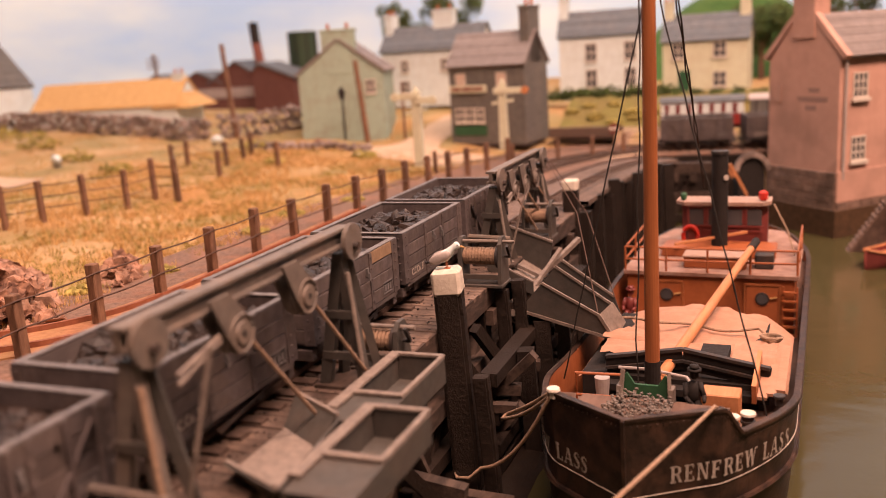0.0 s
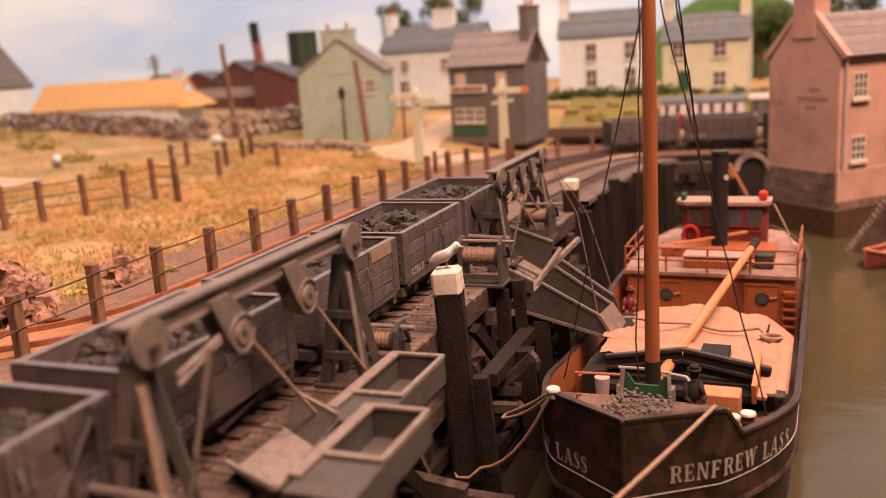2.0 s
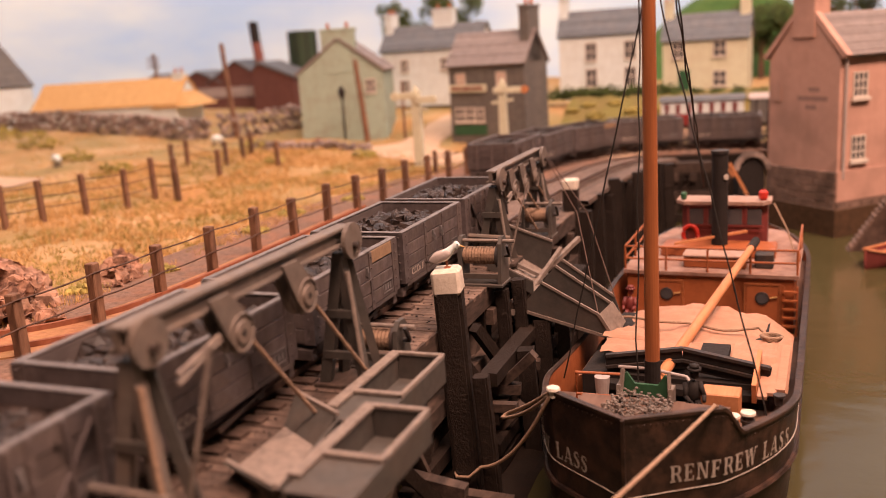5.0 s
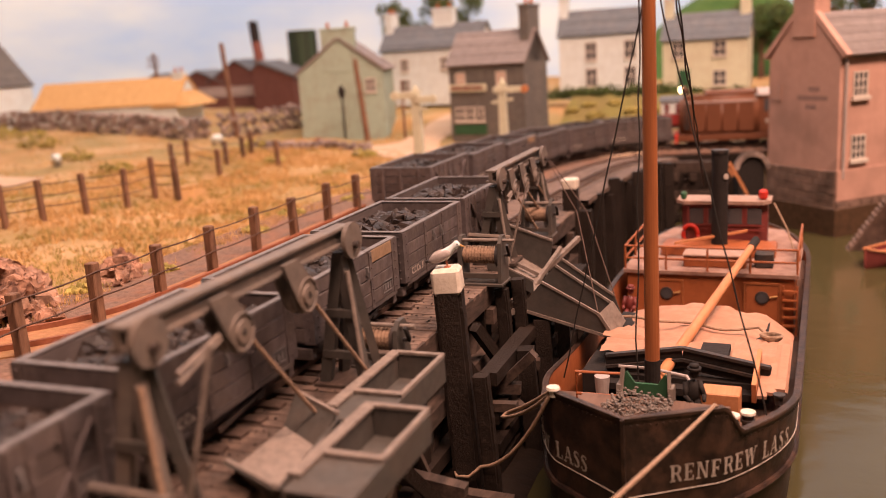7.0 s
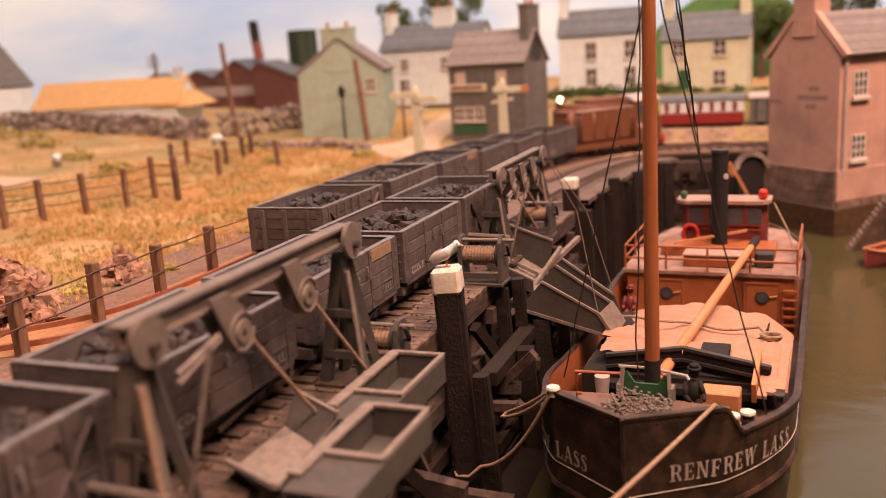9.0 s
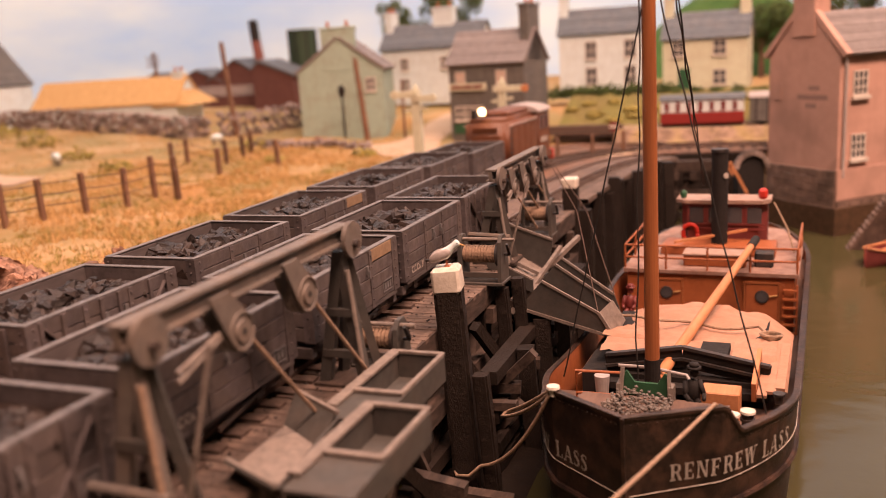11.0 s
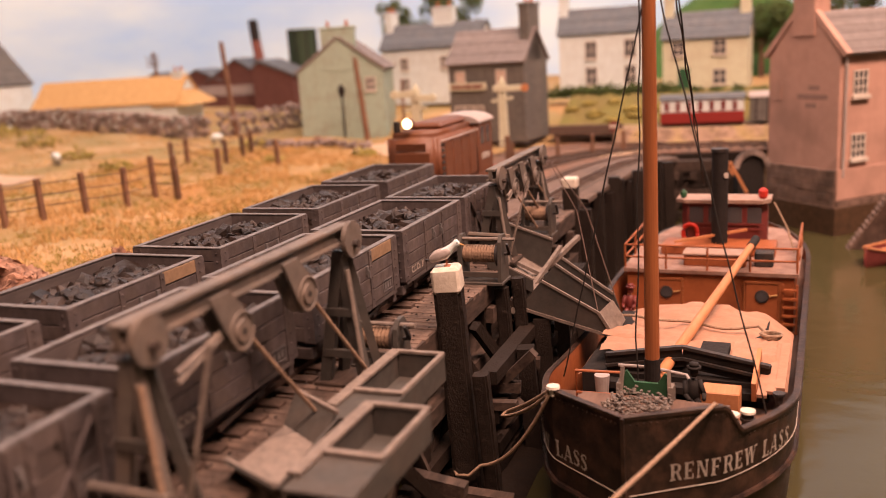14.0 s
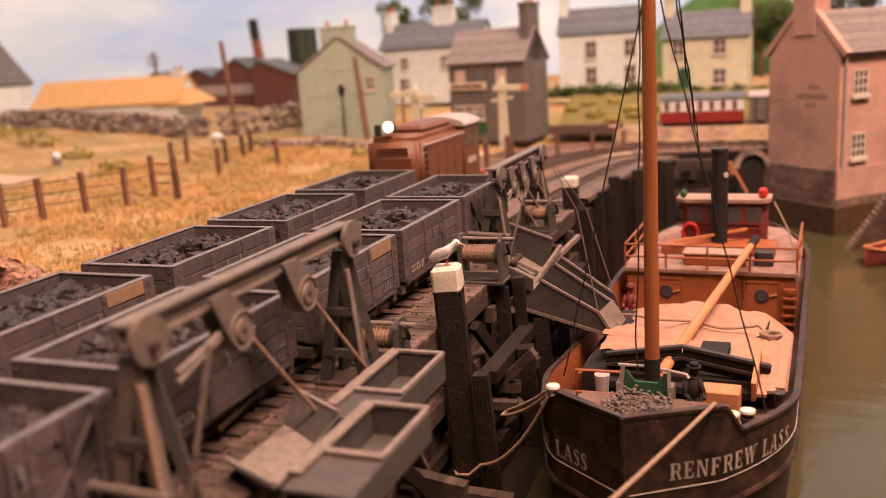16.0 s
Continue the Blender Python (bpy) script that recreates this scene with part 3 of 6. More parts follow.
        bmesh.ops.transform(bm, matrix=Matrix.Translation((W / 2 + .2, -L / 2 + 3.5, Z0 + 1.4)) @ Euler((radians(90), 0, radians(90))).to_matrix().to_4x4(), verts=bm.verts)
        part("lettering", bm, "letter", w, "white painted lettering")
    bm = B(W / 2 + .05, W / 2 + .2, 14.2, 20.4, Z0 + 1.2, Z0 + 1.5)
    box(bm, W / 2 + .05, W / 2 + .2, 14.2, 20.4, Z0 + 4.2, Z0 + 4.5)
    box(bm, W / 2 + .05, W / 2 + .2, 14.2, 14.5, Z0 + 1.2, Z0 + 4.5)
    box(bm, W / 2 + .05, W / 2 + .2, 20.1, 20.4, Z0 + 1.2, Z0 + 4.5)
    for k in range(3):
        box(bm, W / 2 + .05, W / 2 + .2, 15.2 + k * 1.6, 16.2 + k * 1.6, Z0 + 2.0, Z0 + 3.7)
    part("number_panel", bm, "wagon_edge", w, "worn pale number panel")
    bm = bmesh.new()
    bed = Z1 - 4.4
    grid = [[(-12.9 + 25.8 * i / 10, -L / 2 + .3 + (L - .6) * j / 16, bed + 2.4 * math.exp(-((i - 5) / 5) ** 2 - ((j - 8) / 8) ** 2) + rng.uniform(-.6, .6)) for j in range(17)] for i in range(11)]
    bm = sheet(grid)
    for k in range(170):
        x, y = rng.uniform(-12.6, 12.6), rng.uniform(-L / 2 + 1.6, L / 2 - 1.6)
        r = rng.uniform(1.0, 2.5) * (1.3 if rng.random() < .25 else 1)
        z = bed + 2.5 * math.exp(-(x / 12) ** 2 - (y / 20) ** 2) + rng.uniform(-.4, .7)
        lump(bm, (x, y, z), r * rng.uniform(.8, 1.3), r * rng.uniform(.8, 1.3), r * rng.uniform(.6, 1), rng, .45)
    part("coal_load", bm, "coal", w, "heap of glossy broken black coal")
    return w


KINDS = [wagon(1, "C.C.Co. 31"), wagon(2, None, bare=True), wagon(3, None, ribs=True), wagon(4, "C.C.Co. 50")]


def put_wagon(kind, x, y, rz=0.0, label=""):
    w = copy_thing(KINDS[kind], mmpose(x, y, 0, 0, 0, rz))
    if label:
        tagged(w, label)
    return w


put_wagon(2, 0, 80.5)
put_wagon(3, 0, 138.5)
put_wagon(1, 0, 197, 0, "grey-black planked coal wagon with one bare repair plank")
put_wagon(0, 0, 251.5)
put_wagon(2, 0, 306)
TRAIN = [put_wagon(k, -45, 400 + 58 * i) for i, k in enumerate((2, 3, 1, 0, 3, 0))]
for w in KINDS:
    for o in (*w.children_recursive, w):
        bpy.data.objects.remove(o)


# ---- the diesel locomotive ----
def locomotive():
    w = thing("diesel_locomotive", "brown hooded diesel shunting locomotive with lit headlamp", "locomotive")
    part("frame_plate", B(-14, 14, 0, 86, 4.5, 9, .3), "locobrown", w)
    for y in (0.8, 85.2):
        part("buffer_beam", B(-14.5, 14.5, y - 1.0, y + 1.0, 3.0, 9.2, .2), "bufferred", w, "bright red buffer beam")
    for x in (-8, 8):
        part("buffer", rod(rod(bmesh.new(), (x, 0, 5.6), (x, -3, 5.6), 1.0), (x, -3, 5.6), (x, -3.8, 5.6), 2.0), "iron", w)
    hood = B(-13.6, 13.6, 3, 58, 9, 36.5)
    es = [e for e in hood.edges if min(v.co.z for v in e.verts) > 29 or all(v.co.y < 4 for v in e.verts) and abs(e.verts[0].co.z - e.verts[1].co.z) > 5]
    bmesh.ops.bevel(hood, geom=es, offset=3.0, segments=4, affect="EDGES")
    h = part("hood", hood, "locobrown", w, smooth=True)
    part("front_door", B(-9, 9, 2.5, 3.1, 12, 27, .2), "locobrown", w)
    g = part("grille", B(-7.5, 7.5, 2.6, 3.2, 28.6, 31.6), "locobrown", w)
    for k in range(4):
        part("slat", B(-7.5, 7.5, 2.2, 2.7, 28.8 + k * .75, 29.2 + k * .75), "locobrown", g)
    for x in (-1, 1):
        for y in (16, 27, 38, 49):
            part("side_door", B(x * 13.5, x * 13.95, y - 4.8, y + 4.8, 11, 31, .15), "locobrown", w)
        for k in range(7):
            part("louvre", B(x * 13.6, x * 14.1, 6.5, 10, 13 + k * 2.8, 14.4 + k * 2.8, .1), "iron", w)
        part("hand_rail", TUBE([(x * 14.6, 5, 32.4), (x * 14.6, 56, 32.4)], 0.35), "roofgrey", w)
    part("top_cover", B(-8.5, 8.5, 20, 56, 36, 39.6, 1.4), "locobrown", w)
    part("exhaust", ROD((-9, 8, 35), (-9, 8, 41.5), 1.7, 1.6), "soot", w)
    lampb = part("headlamp", ROD((-2, 4.6, 40.8), (-2, 8.5, 40.8), 2.4, 2.2, 16), "locobrown", w)
    part("lens", lump(bmesh.new(), (-2, 4.4, 40.8), 2.4, 2.0, 2.4, random.Random(1), 0, 2), "lampglow", lampb, "glowing warm headlamp lens")
    c = part("cab", B(-14, 14, 58, 80, 9, 36, .4), "locobrown", w)
    roof = prism([(-15, 35.5)] + [(15 * math.sin(a), 35.5 + 4.6 * math.cos(a) * 1.0) for a in [radians(k) for k in range(-80, 81, 16)]] + [(15, 35.5)], 56.5, 81.5)
    part("roof", roof, "roofgrey", w, "pale dusty grey cab roof")
    for x in (-1, 1):
        part("side_window", B(x * 13.9, x * 14.15, 61, 67, 24, 33, .1), "glass", c)
        part("side_window", B(x * 13.9, x * 14.15, 70, 76, 24, 33, .1), "glass", c)
        part("front_window", B(x * 9.4 - 2.6, x * 9.4 + 2.6, 57.6, 58.2, 34.6, 36), "glass", c)
        part("number_plate", B(x * 13.9, x * 14.25, 62, 74, 16, 19, .1), "letter", c)
    part("rear_hood", B(-12, 12, 80, 86, 9, 24, 1), "locobrown", w)
    for y in (14, 34, 54, 72):
        for x in (-1, 1):
            part("wheel", ROD((x * 7.6, y, 5), (x * 9.4, y, 5), 5, 5, 22), "iron", w)
        part("axle", ROD((-8, y, 5), (8, y, 5), .8), "iron", w)
    return w


LOCO = locomotive()


# ---- the coaster ----
BOAT = mmpose(84.4, 188, 0, 0, 0, -2.33)
BEAM, LONG, KNUCKLE = 37.0, 262.0, 13.0


def half_beam(y):
    """A straight-sided bow to the knuckle, then a full curve to the parallel body."""
    if y < KNUCKLE:
        return 1.6 * y
    if y < 50:
        return 20.8 + (BEAM - 20.8) * (1 - (1 - (y - KNUCKLE) / 37) ** 2)
    if y < 200:
        return BEAM
    t = (LONG - y) / (LONG - 200)
    return BEAM * max(0.0, 1 - (1 - t) ** 2.3) ** 0.55


def port(y):
    """The quay side runs leaner behind the bow."""
    return 1 - .13 * smooth01((y - 14) / 20) * (1 - smooth01((y - 105) / 55))


def sheer(y):
    """The rail: high round the bow, stepped down behind the knuckle, rising again at the stern."""
    low = -20.6 - 3.9 * smooth01((y - 20) / 70) + 6 * max(0.0, (y - 190) / 72) ** 1.5
    f = smooth01((y - 13.2) / 5.6)
    return (-12.6 - .03 * y) * (1 - f) + low * f


def deck_z(y):
    return -28.8 - 14 * smooth01((y - 50) / 14) * (1 - smooth01((y - 175) / 15)) + 6 * max(0.0, (y - 190) / 72) ** 1.5


RIM = []
for k in range(61):
    y = 52 * (k / 60) ** 1.5
    RIM.append((half_beam(y), y))
RIM += [(BEAM, y) for y in range(60, 200, 10)]
for k in range(25):
    y = LONG - (LONG - 200) * (1 - k / 24) ** 1.8
    RIM.append((half_beam(y), y))


def hull_point(x, y, z):
    """Narrow the outline a little towards the keel, with a raked stem."""
    f = max(0.0, (-13 - z) / 50)
    k = 1 - 0.10 * f ** 1.5
    return (x * k, y + max(0.0, 1 - y / 60) * 3.0 * f, z)


def rim_arc():
    out = [0.0]
    for (a, b), (c, d) in zip(RIM, RIM[1:]):
        out.append(out[-1] + math.hypot(c - a, d - b))
    return out


ARC = rim_arc()


def on_hull(s, z, side, proud):
    """The point s mm round the rim from the stem, at height z (the rail where z is None), on one side, proud of the plating."""
    j = 0
    while ARC[j + 1] < s:
        j += 1
    f = (s - ARC[j]) / (ARC[j + 1] - ARC[j])
    x = RIM[j][0] + (RIM[j + 1][0] - RIM[j][0]) * f
    y = RIM[j][1] + (RIM[j + 1][1] - RIM[j][1]) * f
    nx, ny = RIM[j + 1][1] - RIM[j][1], -(RIM[j + 1][0] - RIM[j][0])
    ln = math.hypot(nx, ny)
    p = hull_point(x * (port(y) if side < 0 else 1), y, sheer(y) if z is None else z)
    return (side * (p[0] + nx / ln * proud), p[1] + ny / ln * proud, p[2])


def serif_letters(text, height):
    """Heavy slab-serif capitals built from strokes, in the x-y plane; each stroke lies a hair above the one before."""
    bm = bmesh.new()
    lift = [0.0]

    def poly(pts):
        lift[0] += .012
        bm.faces.new([bm.verts.new((x * height, y * height, lift[0])) for x, y in pts])

    def bar_at(x0, x1, y0, y1):
        poly([(x0, y0), (x1, y0), (x1, y1), (x0, y1)])

    def stem(x, w=.2, foot=True, head=True):
        bar_at(x, x + w, 0, 1)
        if foot:
            bar_at(x - .08, x + w + .08, 0, .09)
        if head:
            bar_at(x - .08, x + w + .08, .91, 1)

    def slant(x0, x1, w):
        poly([(x0, 0), (x0 + w, 0), (x1 + w, 1), (x1, 1)])

    def curve(pts, widths):
        for (a, b), w0, w1 in zip(zip(pts, pts[1:]), widths, widths[1:]):
            dx, dy = b[0] - a[0], b[1] - a[1]
            ln = math.hypot(dx, dy)
            nx, ny = -dy / ln / 2, dx / ln / 2
            poly([(a[0] + nx * w0, a[1] + ny * w0), (a[0] - nx * w0, a[1] - ny * w0), (b[0] - nx * w1, b[1] - ny * w1), (b[0] + nx * w1, b[1] + ny * w1)])

    x = 0.0
    for c in text:
        first = len(bm.verts)
        wide = {"R": .82, "E": .72, "N": .86, "F": .70, "W": 1.12, "L": .70, "A": .88, "S": .62, " ": .42}[c]
        if c in "REFL":
            stem(.1)
        if c == "R":
            curve([(.3, .955), (.5, .95), (.63, .86), (.66, .74), (.62, .60), (.5, .51), (.3, .5)], [.09, .1, .18, .21, .18, .1, .09])
            poly([(.40, .5), (.58, .5), (.80, .04), (.80, 0), (.62, 0)])
        if c in "EF":
            bar_at(.3, .64, .91, 1)
            bar_at(.58, .64, .74, 1)
            bar_at(.3, .52, .46, .55)
            bar_at(.46, .52, .38, .63)
        if c in "EL":
            bar_at(.3, .66, 0, .09)
            bar_at(.58, .66, 0, .28)
        if c == "N":
            stem(.1, .09)
            stem(.66, .09, foot=False)
            poly([(.1, 1), (.3, 1), (.75, 0), (.6, 0)])
        if c == "W":
            for x0, x1, w in ((.26, .04, .19), (.26, .48, .08), (.70, .48, .19), (.70, .94, .08)):
                slant(x0, x1, w)
            for x0 in (-.02, .42, .88):
                bar_at(x0, x0 + .3, .92, 1)
        if c == "A":
            slant(.06, .40, .08)
            slant(.62, .36, .2)
            bar_at(.22, .64, .28, .36)
            bar_at(-.02, .24, 0, .09)
            bar_at(.54, .90, 0, .09)
        if c == "S":
            curve([(.52, .76), (.46, .92), (.30, .96), (.14, .88), (.12, .72), (.26, .58), (.42, .46), (.50, .30), (.44, .12), (.28, .04), (.12, .10), (.06, .26)],
                  [.06, .09, .09, .13, .18, .21, .21, .18, .13, .09, .09, .06])
        bm.verts.ensure_lookup_table()
        for v in bm.verts[first:]:
            v.co.x += x * height
        x += wide + .12
    return bm


def boat():
    b = thing("cargo_boat", "small black-hulled coastal cargo boat moored at the quay", "boat", at=BOAT)
    loop = [(-x * port(y), y) for x, y in RIM[::-1]] + RIM[1:]
    rows = []
    for k in range(12):
        row = []
        for x, y in loop:
            top = sheer(y)
            row.append(hull_point(x, y, top + (WATER - 6 - top) * k / 11))
        rows.append(row)
    bm = sheet(rows)
    bmesh.ops.recalc_face_normals(bm, faces=bm.faces)
    part("hull", bm, "hull", b, "black riveted plate hull with scuffs")
    inner = [[(x * 0.955, 1.6 + y * 0.99, sheer(y)) for x, y in loop], [(x * 0.955, 1.6 + y * 0.99, deck_z(y) - .6) for x, y in loop]]
    part("bulwark_lining", sheet(inner), "scumble", b, "orange-brown varnished inner bulwark", smooth=True)
    cap = [[(x * 1.006, y - 0.3 * (y < 20), sheer(y) - .3) for x, y in loop], [(x * 1.006, y - 0.3 * (y < 20), sheer(y) + .45) for x, y in loop],
           [(x * 0.956, 1.6 + y * 0.99, sheer(y) + .45) for x, y in loop], [(x * 0.956, 1.6 + y * 0.99, sheer(y) - .3) for x, y in loop]]
    part("rail_cap", sheet(cap), "hull", b, "black bulwark rail worn grey along its edge")
    deck = sheet([[(x * .955, 1.6 + y * 0.99, deck_z(y)) for x, y in loop[20:-20]], [(0, 1.6 + y * 0.99, deck_z(y) + .5) for x, y in loop[20:-20]]])
    part("deck", deck, "foredeck", b)
    part("stem_bar", BAR(hull_point(0, -.3, sheer(0) + .4), hull_point(0, -.3, -58), .8, 1.0), "hull", b, "narrow stem bar with worn edge")
    for side in (-1, 1):
        part("white_line", TUBE([on_hull(s, -33.0 + .03 * s, side, .1) for s in np.linspace(1.0, 200, 90)], 0.14, 5), "letter", b, "thin white painted line")
        part("worn_edge", TUBE([(q[0], q[1], q[2] + .5) for q in [on_hull(s, None, side, .22) for s in np.linspace(.2, 75, 110)]], .17, 5), "worn", b, "paint worn pale along the rail edge")
        part("rubbing_strake", TUBE([on_hull(s, -39.5 + .03 * s, side, .4) for s in np.linspace(.5, 240, 90)], 0.8, 6), "hull", b)
        bm = serif_letters("RENFREW LASS", 4.3)
        w = max(v.co.x for v in bm.verts)
        for v in bm.verts:
            u = v.co.x if side > 0 else w - v.co.x
            s = 11.4 + u * (38.6 / w)
            v.co = Vector(on_hull(s, -30.4 + .012 * s + v.co.y * (1 + .003 * s), side, .2 + v.co.z))
        part("ship_name", bm, "letter", b, "worn white serif ship name on the bow")
        rv = bmesh.new()
        for k in range(44):
            q = on_hull(2 + k * 1.6, None, side, .05)
            bmesh.ops.create_icosphere(rv, subdivisions=1, radius=.2, matrix=Matrix.Translation((q[0], q[1], q[2] - 1.6)))
        part("rivet_row", rv, "hull", b)
    return b


BOAT_OB = boat()


# ---- houses ----
M["blind"] = mat("drawn_blind", (0.55, 0.40, 0.32), (0.45, 0.32, 0.26), 0.7)


def house(name, label, x, y, z, rz, wide, deep, eave, ridge, wall, roof, chimneys=(), windows=(), gable_front=False, doors=(), win=(8, 11), overhang=2, pane="glass"):
    """A house whose front runs along local x at y = 0, from the left front corner; windows (u, v) on the front; chimneys by x."""
    h = thing(name, label, "house", at=mmpose(x, y, z, 0, 0, rz))
    if gable_front:
        body = prism([(0, -8), (wide, -8), (wide, eave), (wide / 2, ridge), (0, eave)], 0, deep)
    else:
        body = prism([(0, -8), (deep, -8), (deep, eave), (deep / 2, ridge), (0, eave)], 0, wide, "x")
    part("wall", body, wall, h)
    span, run = (wide, deep) if gable_front else (deep, wide)
    slope = math.atan2(ridge - eave, span / 2)
    length = math.hypot(ridge - eave, span / 2) + overhang
    for sgn in (-1, 1):
        m = Matrix.Translation((span / 2, 0, ridge + .3)) @ Euler((0, sgn * slope, 0)).to_matrix().to_4x4()
        bm = bmesh.new()
        box(bm, 0, sgn * length, -overhang, run + overhang, 0, 1.6, m)
        swap = Matrix(((0, 1, 0, 0), (1, 0, 0, 0), (0, 0, 1, 0), (0, 0, 0, 1)))
        nrow = 0 if roof == "thatch" else max(3, int(length / 5))
        pieces = [bm] + [box(bmesh.new(), sgn * (length * k / nrow), sgn * (length * (k - 1) / nrow + .3), -overhang + .1, run + overhang - .1, 1.3, 2.0 + .25 * (k % 2), m) for k in range(1, nrow + 1)]
        main = None
        for q in pieces:
            if not gable_front:
                bmesh.ops.transform(q, matrix=swap, verts=q.verts)
                bmesh.ops.reverse_faces(q, faces=q.faces)
            if main:
                part("roof_course", q, roof, main)
            else:
                main = part("roof", q, roof, h)
    for cx, cy, cw, cd, ch, cm in chimneys:
        c = part("chimney", B(cx - cw / 2, cx + cw / 2, cy - cd / 2, cy + cd / 2, eave, ch, .3), cm, h)
        part("chimney_cap", B(cx - cw / 2 - .8, cx + cw / 2 + .8, cy - cd / 2 - .8, cy + cd / 2 + .8, ch - 2, ch, .3), cm, c)
        for k in (-.28, .28):
            part("chimney_pot", ROD((cx + cw * k, cy, ch - .5), (cx + cw * k, cy, ch + 5), 1.5, 1.2), "terracotta", c)
    for u, v in windows:
        f = part("window", B(u - win[0] / 2, u + win[0] / 2, -.35, .6, v, v + win[1]), pane if v > 20 else "glass", h)
        bm = bmesh.new()
        for k in range(3):
            xx = u - win[0] / 2 + win[0] * k / 2
            box(bm, xx - .45, xx + .45, -.8, -.2, v, v + win[1])
            zz = v + win[1] * k / 2
            box(bm, u - win[0] / 2 - .45, u + win[0] / 2 + .45, -.85, -.25, zz - .45, zz + .45)
        part("window_frame", bm, "frame", f)
        part("sill", B(u - win[0] / 2 - 1, u + win[0] / 2 + 1, -1.6, 0, v - 1.4, v - .3), "frame", f)
    for u, w, hh, m in doors:
        part("door", B(u - w / 2, u + w / 2, -.6, .4, -1, hh), m, h)
    return h


house("green_house", "sage green rendered gable-end house with tall chimney", -283, 690, 4, 16, 76, 62, 54, 82, "sage", "slate_warm",
      chimneys=[(38, 4, 30, 9, 92, "sage")], gable_front=True, windows=[(64, 36)])
house("inn", "dark stone two-storey inn with brown slate roof", -141, 690, 3, -9, 68, 46, 55, 80, "darkstone", "slate_warm",
      chimneys=[(64, 23, 8, 22, 100, "darkstone")], windows=[(11, 38), (48, 38), (9, 10), (18, 10), (27, 10)], doors=[(49, 9, 21, "wagon_in"), (18, 30, 7, "green")], pane="blind")
house("white_house", "white limewashed house with grey slate roof", -258, 815, 27, -3, 105, 40, 46, 68, "lime", "slate",
      chimneys=[(4, 20, 8, 16, 82, "lime"), (62, 20, 22, 10, 84, "lime")], windows=[(25, 26), (68, 26), (25, 6), (90, 6)])
house("cream_house", "cream rendered house with dark slate roof", -82, 835, 24, 4, 78, 42, 52, 74, "lime", "slate",
      chimneys=[(3, 20, 8, 14, 88, "lime")], windows=[(30, 29), (66, 29), (30, 5), (66, 5)], win=(10, 16))
house("cream_cottage", "pale yellow rendered house with grey roof and green door", 14, 835, 18, -3, 74, 42, 48, 70, "cream", "slate",
      chimneys=[(70, 20, 9, 9, 84, "cream"), (3, 20, 9, 9, 84, "cream")], windows=[(14, 33), (50, 33), (50, 7)], win=(11, 13), doors=[(19, 10, 22, "green")])
house("thatched_cottage", "low whitewashed cottage with golden thatched roof", -640, 735, 8, 10, 168, 60, 26, 52, "lime", "thatch",
      chimneys=[(160, 30, 12, 10, 58, "lime")])
hip = bmesh.new()
hv = [hip.verts.new(q) for q in [(150, 30, 54.4), (186, -3, 23), (186, 63, 23), (140, -3, 23), (140, 63, 23)]]
for a, b, c in ((0, 1, 2), (0, 3, 1), (0, 2, 4)):
    hip.faces.new((hv[a], hv[b], hv[c]))
hip.faces.new((hv[1], hv[3], hv[4], hv[2]))
bmesh.ops.recalc_face_normals(hip, faces=hip.faces)
cottage = [o for o in scene.objects if o.name == "thatched_cottage"][0]
part("roof_hip", hip, "thatch", cottage)
house("slate_cottage", "white cottage gable with dark slate roof", -774, 700, 8, 0, 112, 60, 54, 118, "lime", "darkstone", gable_front=True)


# ---- the harbour warehouse ----
M["faded"] = mat("faded_paint", (0.33, 0.21, 0.18), (0.28, 0.18, 0.15), 0.8)


